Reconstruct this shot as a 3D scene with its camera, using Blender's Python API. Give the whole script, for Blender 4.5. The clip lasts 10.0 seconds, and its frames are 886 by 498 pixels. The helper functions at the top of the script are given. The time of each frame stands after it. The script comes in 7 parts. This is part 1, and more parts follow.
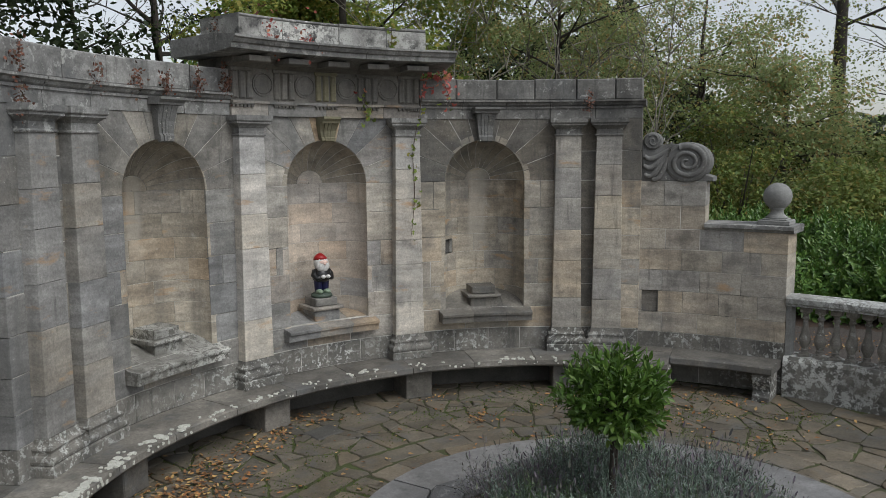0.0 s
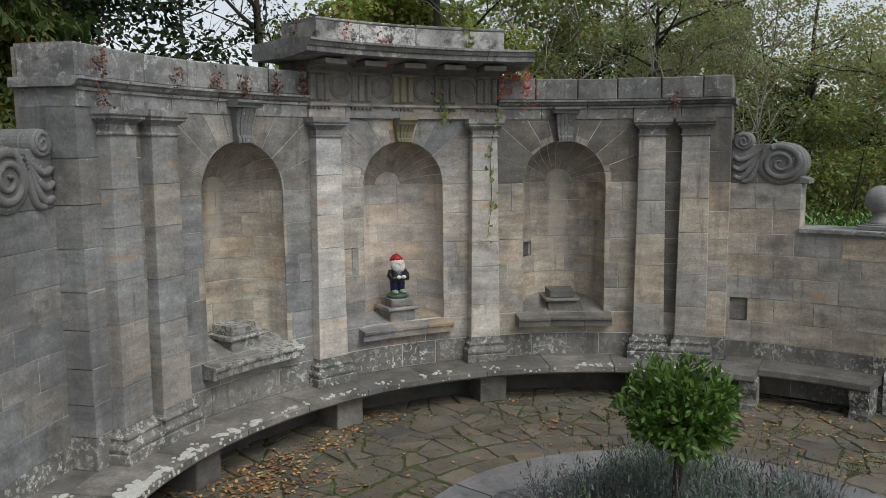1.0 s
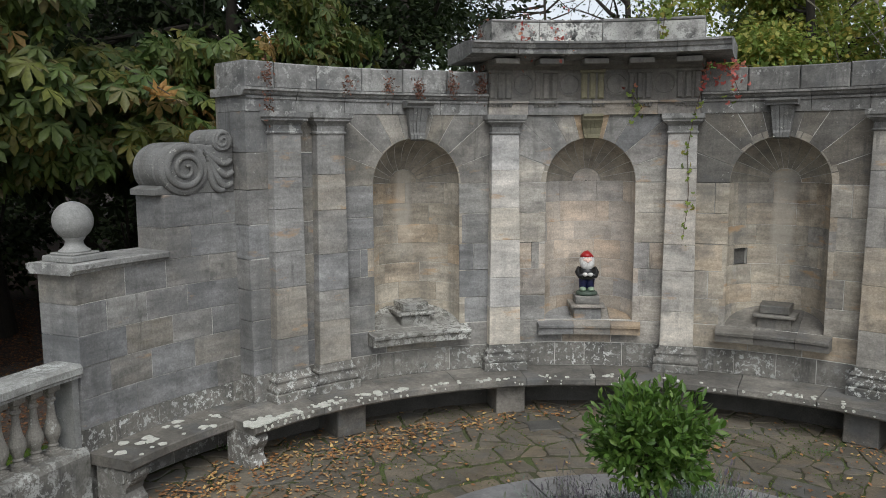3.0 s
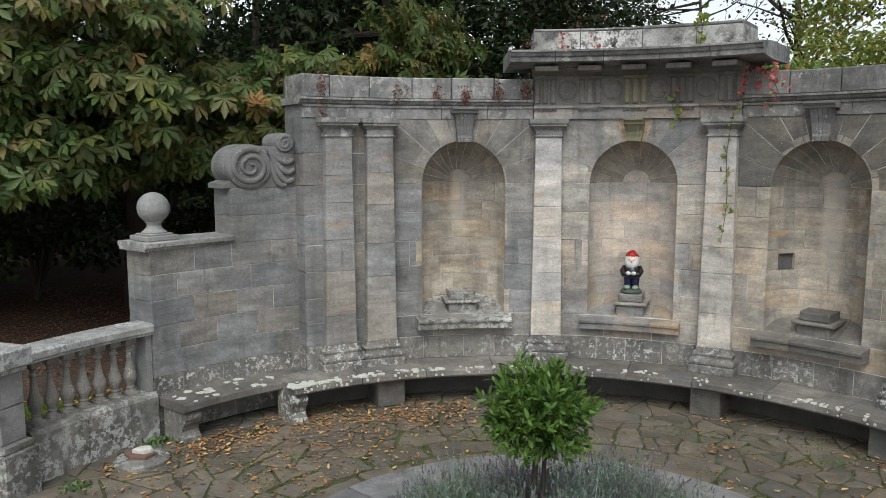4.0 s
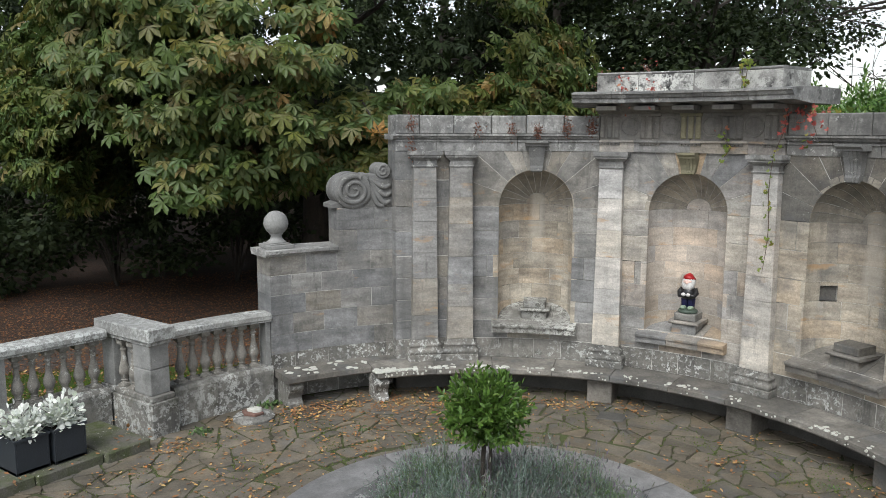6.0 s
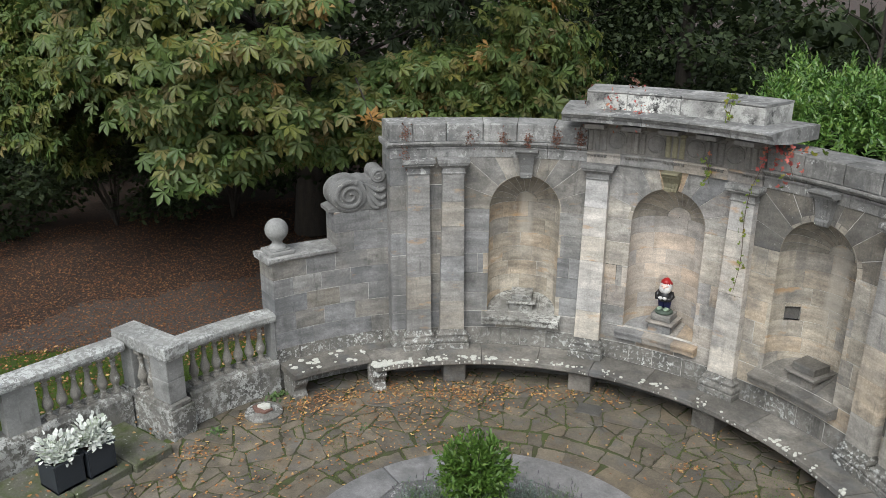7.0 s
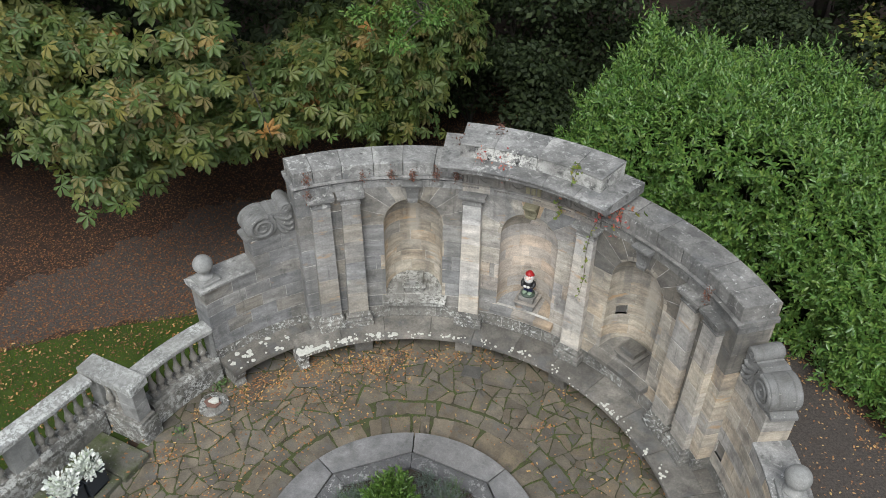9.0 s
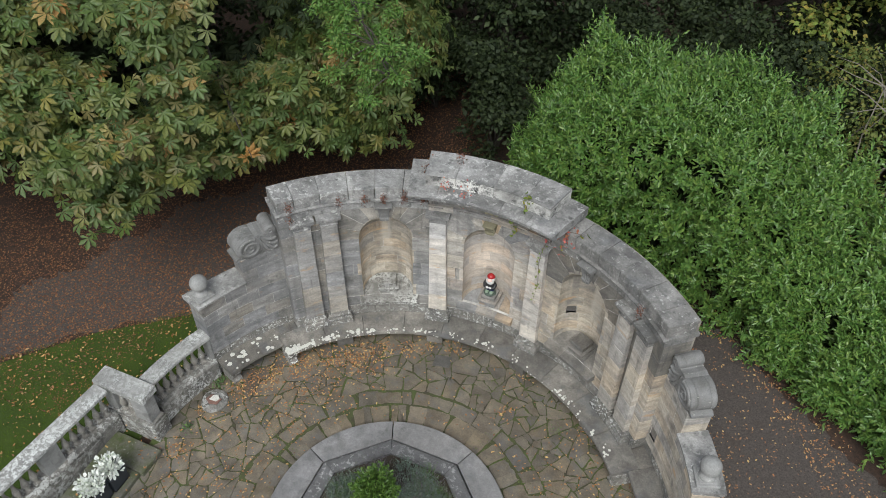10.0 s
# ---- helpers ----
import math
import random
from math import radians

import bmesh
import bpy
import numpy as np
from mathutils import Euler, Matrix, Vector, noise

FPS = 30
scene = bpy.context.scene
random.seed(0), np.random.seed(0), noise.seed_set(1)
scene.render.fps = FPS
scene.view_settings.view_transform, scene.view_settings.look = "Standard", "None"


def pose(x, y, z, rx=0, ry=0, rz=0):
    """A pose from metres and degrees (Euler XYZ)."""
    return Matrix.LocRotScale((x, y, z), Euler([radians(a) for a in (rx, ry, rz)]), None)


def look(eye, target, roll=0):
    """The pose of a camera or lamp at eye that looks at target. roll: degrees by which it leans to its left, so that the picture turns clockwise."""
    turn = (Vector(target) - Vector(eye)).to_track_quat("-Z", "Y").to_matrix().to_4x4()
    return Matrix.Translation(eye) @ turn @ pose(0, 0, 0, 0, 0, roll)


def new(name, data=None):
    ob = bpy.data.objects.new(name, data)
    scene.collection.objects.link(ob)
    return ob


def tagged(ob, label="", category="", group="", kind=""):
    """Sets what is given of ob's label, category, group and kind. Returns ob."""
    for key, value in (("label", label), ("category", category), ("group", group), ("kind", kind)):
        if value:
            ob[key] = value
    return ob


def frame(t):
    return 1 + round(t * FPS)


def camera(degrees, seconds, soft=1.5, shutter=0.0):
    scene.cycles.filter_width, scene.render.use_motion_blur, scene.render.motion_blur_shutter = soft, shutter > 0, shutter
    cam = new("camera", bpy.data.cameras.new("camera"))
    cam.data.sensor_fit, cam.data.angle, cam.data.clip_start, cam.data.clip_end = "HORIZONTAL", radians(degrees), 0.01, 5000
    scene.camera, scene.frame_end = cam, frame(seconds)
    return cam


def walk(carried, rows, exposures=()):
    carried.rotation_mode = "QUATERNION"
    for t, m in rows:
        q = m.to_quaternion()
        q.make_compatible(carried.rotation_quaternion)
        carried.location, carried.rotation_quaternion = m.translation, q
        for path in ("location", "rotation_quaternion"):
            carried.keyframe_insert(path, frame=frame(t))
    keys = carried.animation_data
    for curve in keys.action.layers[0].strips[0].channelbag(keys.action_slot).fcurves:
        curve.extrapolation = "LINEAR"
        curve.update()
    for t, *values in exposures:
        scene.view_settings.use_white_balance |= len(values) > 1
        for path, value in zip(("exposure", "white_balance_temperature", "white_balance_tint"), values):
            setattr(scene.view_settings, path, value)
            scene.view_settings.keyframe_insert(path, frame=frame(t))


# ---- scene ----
cam = camera(58.6, 10.0, soft=0.8)
PATH = [
    (0, (-4.318, -3.894, 3.111), (-3.183, -2.266, 2.861), -0.4),
    (0.5, (-4.282, -3.915, 3.11), (-3.227, -2.235, 2.861), -0.4),
    (1, (-4.008, -3.981, 3.121), (-3.091, -2.221, 2.873), -0.5),
    (1.5, (-3.496, -4.127, 3.138), (-2.782, -2.276, 2.885), -0.4),
    (2, (-2.798, -4.342, 3.133), (-2.348, -2.41, 2.878), -0.4),
    (2.5, (-1.988, -4.592, 3.128), (-1.833, -2.615, 2.872), -0.4),
    (3, (-1.098, -4.849, 3.114), (-1.238, -2.87, 2.861), -0.3),
    (4.3, (1.56, -5.404, 3.165), (0.804, -3.569, 2.914), 0.0),
    (4.5, (1.989, -5.486, 3.149), (1.161, -3.682, 2.906), -0.0),
    (5, (2.881, -5.697, 3.133), (1.892, -3.974, 2.901), -0.0),
    (5.5, (3.32, -5.781, 3.191), (2.222, -4.126, 2.959), -0.0),
    (5.7, (3.384, -5.765, 3.326), (2.252, -4.134, 3.088), -0.1),
    (6.8, (3.399, -5.865, 5.609), (2.318, -4.288, 5.023), 0.3),
    (7, (3.392, -5.871, 6.036), (2.326, -4.31, 5.381), 0.4),
    (7.5, (3.34, -5.829, 7.287), (2.411, -4.267, 6.453), 0.6),
    (8, (3.366, -5.751, 8.603), (2.538, -4.225, 7.612), 0.5),
    (8.5, (3.32, -5.778, 9.842), (2.554, -4.311, 8.719), 0.7),
    (9, (3.356, -5.765, 11.107), (2.678, -4.348, 9.869), 0.7),
    (9.5, (3.407, -5.738, 12.364), (2.809, -4.371, 11.031), 0.6),
    (10, (3.477, -5.794, 13.583), (2.919, -4.479, 12.184), 0.7),
]
walk(cam, [(t, look(eye, target, roll)) for t, eye, target, roll in PATH],
     [(0, 0.28), (1.5, 0.36), (3, 0.48), (4.5, 0.77), (5.5, 0.85), (7.5, 0.96), (10, 0.90)])

# ---- light: an overcast sky, with a faint broad sun ----
SUN_EL, SUN_AZ = 52.0, 168.0
world = bpy.data.worlds.new("world")
scene.world = world
world.use_nodes = True
wn = world.node_tree.nodes
sky = wn.new("ShaderNodeTexSky")
sky.sky_type, sky.sun_disc = "NISHITA", False
sky.sun_elevation, sky.sun_rotation = radians(SUN_EL), radians(SUN_AZ)
sky.air_density, sky.dust_density, sky.ozone_density = 1.0, 1.5, 1.0
soft_sky = wn.new("ShaderNodeHueSaturation")
soft_sky.inputs["Saturation"].default_value = 0.34
world.node_tree.links.new(sky.outputs["Color"], soft_sky.inputs["Color"])
world.node_tree.links.new(soft_sky.outputs["Color"], wn["Background"].inputs["Color"])
wn["Background"].inputs["Strength"].default_value = 0.115

sun_data = bpy.data.lights.new("sun", "SUN")
sun_data.energy, sun_data.angle, sun_data.color = 1.25, radians(35), (0.975, 1.0, 0.98)
sun = new("sun", sun_data)
a = radians(SUN_AZ)
sun.matrix_world = look((math.sin(a) * 20, math.cos(a) * 20, 20 * math.tan(radians(SUN_EL))), (0, 0, 0))

# ---- materials ----


def mat(name, base, rough=0.85, second=None, scale=3.0, grain=60.0, bump=0.3, spread=0.0, tints=None, lichen=0.0, lichen_color=(0.62, 0.62, 0.56), lichen_scale=9.0, dirt=0.0, stretch=(1, 1, 1), metallic=0.0, island=False, stain=0.0, dirt_color=(0.05, 0.05, 0.045), spec=0.5, veins=0.0, iron=0.0, bloom=0.0, soot=0.0, washes=()):
    """A surface with variation at two scales, an own tint for each piece, spots of lichen and patches of dirt."""
    m = bpy.data.materials.new(name)
    m.use_nodes = True
    nt = m.node_tree
    n, l = nt.nodes, nt.links
    bsdf = n["Principled BSDF"]
    bsdf.inputs["Roughness"].default_value = rough
    bsdf.inputs["Metallic"].default_value = metallic
    bsdf.inputs["Specular IOR Level"].default_value = spec
    geo = n.new("ShaderNodeNewGeometry")
    mapping = n.new("ShaderNodeMapping")
    mapping.inputs["Scale"].default_value = stretch
    spot = geo.outputs["Position"]
    if tints and not island:
        oi = n.new("ShaderNodeObjectInfo")
        shift = n.new("ShaderNodeVectorMath")
        shift.operation = "MULTIPLY_ADD"
        l.new(oi.outputs["Random"], shift.inputs[0])
        shift.inputs[1].default_value = (31.0, 17.0, 23.0)
        l.new(geo.outputs["Position"], shift.inputs[2])
        spot = shift.outputs["Vector"]
    l.new(spot, mapping.inputs["Vector"])

    def noise_of(sc, detail=4.0, src=mapping, ragged=0.62):
        t = n.new("ShaderNodeTexNoise")
        t.inputs["Scale"].default_value, t.inputs["Detail"].default_value, t.inputs["Roughness"].default_value = sc, detail, ragged
        l.new(src.outputs["Vector"] if src is mapping else src.outputs["Position"], t.inputs["Vector"])
        return t.outputs["Fac"]

    def ramp(fac, lo, hi):
        r = n.new("ShaderNodeMapRange")
        r.inputs["From Min"].default_value, r.inputs["From Max"].default_value = lo, hi
        l.new(fac, r.inputs["Value"])
        return r.outputs["Result"]

    def mix(fac, a_in, b_in, mode="MIX"):
        x = n.new("ShaderNodeMix")
        x.data_type, x.blend_type = "RGBA", mode
        for sock, v in ((x.inputs["Factor"], fac), (x.inputs["A"], a_in), (x.inputs["B"], b_in)):
            if isinstance(v, (int, float)):
                sock.default_value = v
            elif isinstance(v, tuple):
                sock.default_value = (*v, 1.0)
            else:
                l.new(v, sock)
        return x.outputs["Result"]

    color = base
    rnd = None
    if tints:
        cr = n.new("ShaderNodeValToRGB")
        cr.color_ramp.interpolation = "LINEAR"
        els = cr.color_ramp.elements
        cols = [base, *tints]
        els[0].position, els[0].color = 0.0, (*cols[0], 1)
        els[1].position, els[1].color = 1.0, (*cols[-1], 1)
        for i, c in enumerate(cols[1:-1], 1):
            e = els.new(i / (len(cols) - 1))
            e.color = (*c, 1)
        if island:
            rnd = geo.outputs["Random Per Island"]
        else:
            rnd = oi.outputs["Random"]
        l.new(rnd, cr.inputs["Fac"])
        color = cr.outputs["Color"]
    if second is not None:
        soft = n.new("ShaderNodeMath")
        soft.operation = "MULTIPLY"
        l.new(ramp(noise_of(scale, 6), 0.35, 0.68), soft.inputs[0])
        soft.inputs[1].default_value = 0.45 if veins and tints else 1.0
        color = mix(soft.outputs[0], color, second)
    g = noise_of(grain, 4, geo)
    shade = n.new("ShaderNodeMapRange")
    shade.inputs["From Min"].default_value, shade.inputs["From Max"].default_value = 0.28, 0.72
    shade.inputs["To Min"].default_value, shade.inputs["To Max"].default_value = (0.80, 1.18) if veins else (0.70, 1.26)
    l.new(g, shade.inputs["Value"])
    color = mix(1.0, color, shade.outputs["Result"], "MULTIPLY")
    if veins:
        # thin beds across the stone, soft clouds in each block, and broad shifts of tone over the wall
        beds = n.new("ShaderNodeMapping")
        beds.inputs["Scale"].default_value = (0.8, 0.8, 7.0)
        beds.inputs["Rotation"].default_value = (0.06, -0.05, 0.0)
        l.new(spot, beds.inputs["Vector"])
        tb = n.new("ShaderNodeTexNoise")
        tb.inputs["Scale"].default_value, tb.inputs["Detail"].default_value, tb.inputs["Roughness"].default_value = 1.4, 10.0, 0.72
        tb.inputs["Distortion"].default_value = 0.7
        l.new(beds.outputs["Vector"], tb.inputs["Vector"])
        tall = n.new("ShaderNodeMapping")
        tall.inputs["Scale"].default_value = (5.0, 5.0, 0.45)
        l.new(geo.outputs["Position"], tall.inputs["Vector"])
        ts = n.new("ShaderNodeTexNoise")
        ts.inputs["Scale"].default_value, ts.inputs["Detail"].default_value = 1.0, 10.0
        l.new(tall.outputs["Vector"], ts.inputs["Vector"])
        for fac, lo, hi in ((tb.outputs["Fac"], 1.0 - 0.32 * veins, 1.0 + 0.22 * veins), (noise_of(2.4, 12), 1.0 - 0.60 * veins, 1.0 + 0.45 * veins), (noise_of(28.0, 10, geo), 1.0 - 0.30 * veins, 1.0 + 0.24 * veins), (noise_of(0.6, 4, geo), 1.0 - 0.5 * veins, 1.0 + 0.4 * veins)):
            mr = n.new("ShaderNodeMapRange")
            mr.inputs["From Min"].default_value, mr.inputs["From Max"].default_value = 0.3, 0.7
            mr.inputs["To Min"].default_value, mr.inputs["To Max"].default_value = lo, hi
            l.new(fac, mr.inputs["Value"])
            color = mix(1.0, color, mr.outputs["Result"], "MULTIPLY")
        # blue-grey blotches and rain streaks
        blot = n.new("ShaderNodeMath")
        blot.operation = "MULTIPLY"
        l.new(ramp(noise_of(2.0, 10, geo), 0.53, 0.64), blot.inputs[0])
        blot.inputs[1].default_value = min(1.0, 1.1 * veins)
        color = mix(blot.outputs[0], color, mix(0.62, color, (0.115, 0.12, 0.125)))
        run = n.new("ShaderNodeMath")
        run.operation = "MULTIPLY"
        l.new(ramp(ts.outputs["Fac"], 0.55, 0.72), run.inputs[0])
        run.inputs[1].default_value = min(1.0, 1.25 * veins)
        color = mix(run.outputs[0], color, mix(0.6, color, (0.10, 0.10, 0.095)))
        if iron:
            color = mix(ramp(noise_of(1.9, 7), 0.70 - iron, 0.80 - iron), color, mix(0.6, color, (0.46, 0.27, 0.12)))
        if bloom:
            color = mix(ramp(noise_of(3.1, 9, geo), 0.74 - bloom, 0.86 - bloom), color, mix(0.5, color, (0.60, 0.58, 0.54)))
    if soot:
        # crisp black weathering that breaks up into runs down the face
        runs = n.new("ShaderNodeMapping")
        runs.inputs["Scale"].default_value = (7.0, 7.0, 0.9)
        l.new(geo.outputs["Position"], runs.inputs["Vector"])
        tr_ = n.new("ShaderNodeTexNoise")
        tr_.inputs["Scale"].default_value, tr_.inputs["Detail"].default_value, tr_.inputs["Roughness"].default_value = 1.0, 12.0, 0.75
        l.new(runs.outputs["Vector"], tr_.inputs["Vector"])
        patch = noise_of(1.5, 14, geo)
        for fac, share in ((patch, 0.75), (tr_.outputs["Fac"], 0.70)):
            k = n.new("ShaderNodeMath")
            k.operation = "MULTIPLY"
            l.new(ramp(fac, 0.63 - soot, 0.71 - soot), k.inputs[0])
            k.inputs[1].default_value = share
            color = mix(k.outputs[0], color, mix(0.66, color, (0.055, 0.055, 0.052)))
    for wx, wy, wz0, wz1, wr in washes:
        # a pale lime wash that water has left down the back of a niche
        away = n.new("ShaderNodeVectorMath")
        away.operation = "DISTANCE"
        level = n.new("ShaderNodeVectorMath")
        level.operation = "MULTIPLY"
        level.inputs[1].default_value = (1.0, 1.0, 0.0)
        l.new(geo.outputs["Position"], level.inputs[0])
        l.new(level.outputs["Vector"], away.inputs[0])
        away.inputs[1].default_value = (wx, wy, 0.0)
        ragged = n.new("ShaderNodeMath")
        ragged.operation = "MULTIPLY_ADD"
        l.new(noise_of(3.5, 8, geo), ragged.inputs[0])
        ragged.inputs[1].default_value = 0.22
        l.new(away.outputs["Value"], ragged.inputs[2])
        sep = n.new("ShaderNodeSeparateXYZ")
        l.new(geo.outputs["Position"], sep.inputs["Vector"])
        f1 = n.new("ShaderNodeMath")
        f1.operation = "MULTIPLY"
        l.new(ramp(ragged.outputs[0], wr + 0.15, wr + 0.08), f1.inputs[0])
        l.new(ramp(sep.outputs["Z"], wz0, wz0 + 0.5), f1.inputs[1])
        color = mix(f1.outputs[0], color, mix(0.38, color, (0.58, 0.54, 0.47)))
    if stain:
        color = mix(ramp(noise_of(1.7, 5, geo), 0.66 - stain, 0.95 - stain), color, mix(0.75, color, dirt_color))
    if dirt:
        color = mix(ramp(noise_of(5.0, 8, geo), 0.72 - dirt, 0.86 - dirt), color, dirt_color)
    if lichen:
        big = ramp(noise_of(1.3, 3, geo), 0.35, 0.65)
        spots = ramp(noise_of(lichen_scale, 12.0, geo, 0.74), 0.685 - lichen * 0.35, 0.715 - lichen * 0.35)
        pits = ramp(noise_of(62.0, 6.0, geo), 0.36, 0.46)
        f = n.new("ShaderNodeMath")
        f.operation = "MULTIPLY"
        l.new(big, f.inputs[0])
        l.new(spots, f.inputs[1])
        f2 = n.new("ShaderNodeMath")
        f2.operation = "MULTIPLY"
        l.new(f.outputs[0], f2.inputs[0])
        l.new(pits, f2.inputs[1])
        color = mix(f2.outputs[0], color, lichen_color)
    if isinstance(color, tuple):
        bsdf.inputs["Base Color"].default_value = (*color, 1)
    else:
        l.new(color, bsdf.inputs["Base Color"])
    if bump:
        b = n.new("ShaderNodeBump")
        b.inputs["Strength"].default_value, b.inputs["Distance"].default_value = bump, 0.01
        l.new(noise_of(grain * 0.5, 8, geo), b.inputs["Height"])
        l.new(b.outputs["Normal"], bsdf.inputs["Normal"])
    return m


BUFF = [tuple(1.12 * q for q in c) for c in [(0.47, 0.40, 0.315), (0.33, 0.325, 0.315), (0.50, 0.43, 0.345), (0.235, 0.24, 0.245), (0.43, 0.39, 0.335), (0.52, 0.385, 0.25), (0.29, 0.29, 0.29), (0.50, 0.455, 0.385), (0.36, 0.34, 0.305), (0.265, 0.265, 0.26), (0.42, 0.375, 0.31)]]
GREY = [tuple(0.78 * q for q in c) for c in [(0.340, 0.336, 0.327), (0.267, 0.267, 0.267), (0.386, 0.363, 0.322), (0.294, 0.299, 0.304), (0.368, 0.354, 0.322), (0.230, 0.235, 0.239), (0.359, 0.317, 0.248), (0.313, 0.308, 0.299)]]
STONE = mat("sandstone", BUFF[0], 0.9, (0.27, 0.26, 0.24), 1.3, 55, 0.6, tints=BUFF[1:], stretch=(1, 1, 3.0), stain=0.08, dirt_color=(0.10, 0.10, 0.095), veins=0.65, iron=0.10, bloom=0.08, soot=0.05, lichen=0.10, lichen_scale=26, lichen_color=(0.55, 0.54, 0.50))
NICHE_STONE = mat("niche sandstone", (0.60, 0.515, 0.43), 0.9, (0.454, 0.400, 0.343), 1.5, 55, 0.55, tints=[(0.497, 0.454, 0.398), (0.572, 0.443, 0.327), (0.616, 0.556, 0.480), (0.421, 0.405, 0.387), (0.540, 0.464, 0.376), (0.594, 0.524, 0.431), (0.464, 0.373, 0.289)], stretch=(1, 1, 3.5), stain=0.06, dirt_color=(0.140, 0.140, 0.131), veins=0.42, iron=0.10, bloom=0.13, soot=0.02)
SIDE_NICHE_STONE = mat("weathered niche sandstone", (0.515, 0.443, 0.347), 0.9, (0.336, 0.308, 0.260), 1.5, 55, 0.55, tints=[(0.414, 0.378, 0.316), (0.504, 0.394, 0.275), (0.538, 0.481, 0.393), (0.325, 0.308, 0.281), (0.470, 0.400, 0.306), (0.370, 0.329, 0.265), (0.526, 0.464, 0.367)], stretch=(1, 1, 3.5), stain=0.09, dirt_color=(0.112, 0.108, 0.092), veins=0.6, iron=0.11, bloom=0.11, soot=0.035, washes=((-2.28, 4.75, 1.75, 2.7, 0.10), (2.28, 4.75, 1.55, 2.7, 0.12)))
HEAD_STONE = mat("brownish niche head stone", (0.43, 0.375, 0.30), 0.9, (0.30, 0.275, 0.23), 3.0, 55, 0.55, tints=[(0.34, 0.31, 0.26), (0.44, 0.38, 0.30), (0.31, 0.285, 0.235), (0.40, 0.35, 0.28)], veins=0.55, stain=0.06, dirt_color=(0.10, 0.098, 0.085), iron=0.06, soot=0.02)
ARCH_GREY = mat("sooty grey arch and shaded strip stone", (0.27, 0.262, 0.245), 0.9, (0.19, 0.187, 0.178), 2.2, 55, 0.6, tints=[(0.22, 0.22, 0.215), (0.32, 0.29, 0.245), (0.25, 0.25, 0.245), (0.30, 0.27, 0.22), (0.21, 0.21, 0.208)], stretch=(1, 1, 2.0), veins=0.6, iron=0.09, soot=0.09, lichen=0.2, lichen_scale=22, lichen_color=(0.5, 0.5, 0.47))
ARCH_DARK = mat("blackened brown arch and shaded strip stone", (0.185, 0.172, 0.15), 0.9, (0.13, 0.122, 0.108), 2.2, 55, 0.6, tints=[(0.155, 0.148, 0.135), (0.21, 0.185, 0.15), (0.17, 0.16, 0.142), (0.19, 0.165, 0.13)], stretch=(1, 1, 2.0), veins=0.6, iron=0.04, soot=0.08, lichen=0.2, lichen_scale=24, lichen_color=(0.42, 0.42, 0.39))
BUFF_WING = mat("buff wing sandstone", (0.476, 0.434, 0.369), 0.9, (0.345, 0.327, 0.292), 2.0, 55, 0.6, tints=[(0.405, 0.387, 0.357), (0.524, 0.458, 0.357), (0.441, 0.411, 0.363), (0.560, 0.452, 0.322), (0.369, 0.357, 0.339), (0.500, 0.458, 0.392)], stretch=(1, 1, 3.5), veins=0.55, iron=0.06, bloom=0.07, soot=0.05, lichen=0.12, lichen_scale=26)
PILASTER_STONE = mat("pale sandstone", (0.599, 0.544, 0.459), 0.9, (0.477, 0.455, 0.420), 2.0, 55, 0.55, tints=[(0.55, 0.52, 0.48), (0.61, 0.55, 0.46), (0.49, 0.48, 0.465), (0.60, 0.555, 0.485), (0.47, 0.465, 0.46), (0.59, 0.51, 0.41)], stretch=(1, 1, 3.5), stain=0.06, dirt_color=(0.167, 0.167, 0.162), veins=0.5, iron=0.11, bloom=0.10, soot=0.03)
WING_STONE = mat("grey sandstone", GREY[0], 0.9, (0.25, 0.25, 0.245), 2.2, 55, 0.6, tints=GREY[1:], stretch=(1, 1, 3.5), stain=0.07, dirt_color=(0.11, 0.11, 0.105), veins=0.6, iron=0.05, bloom=0.07, soot=0.05, lichen=0.09, lichen_scale=26, lichen_color=(0.52, 0.52, 0.49))
LEFT_SHAFT = mat("grey and ochre shaft stone", (0.338, 0.324, 0.296), 0.9, (0.263, 0.259, 0.246), 2.0, 55, 0.55, tints=[(0.282, 0.282, 0.282), (0.376, 0.338, 0.282), (0.254, 0.259, 0.263), (0.357, 0.338, 0.305), (0.310, 0.305, 0.296)], stretch=(1, 1, 3.5), veins=0.55, iron=0.10, bloom=0.08, soot=0.04)
BASE_STONE = mat("lichened sandstone", (0.19, 0.18, 0.16), 0.95, (0.12, 0.118, 0.105), 4, 70, 0.5, tints=[(0.25, 0.235, 0.21), (0.19, 0.182, 0.165)], lichen=0.44, lichen_scale=16, lichen_color=(0.62, 0.63, 0.60), dirt=0.12, dirt_color=(0.07, 0.072, 0.06), veins=0.5, soot=0.10)
TOP_STONE = mat("weathered coping stone", (0.314, 0.311, 0.300), 0.95, (0.190, 0.188, 0.179), 2.6, 60, 0.5, tints=[(0.258, 0.255, 0.246), (0.347, 0.342, 0.325)], lichen=0.40, lichen_scale=9, lichen_color=(0.482, 0.482, 0.459), dirt=0.135, dirt_color=(0.067, 0.067, 0.062), veins=0.75, soot=0.06)
TOP_DARK = mat("damp blackened coping stone", (0.244, 0.238, 0.223), 0.95, (0.146, 0.143, 0.134), 2.6, 60, 0.5, tints=[(0.201, 0.196, 0.185), (0.262, 0.254, 0.238)], lichen=0.30, lichen_scale=11, lichen_color=(0.488, 0.488, 0.464), veins=0.7, soot=0.10)
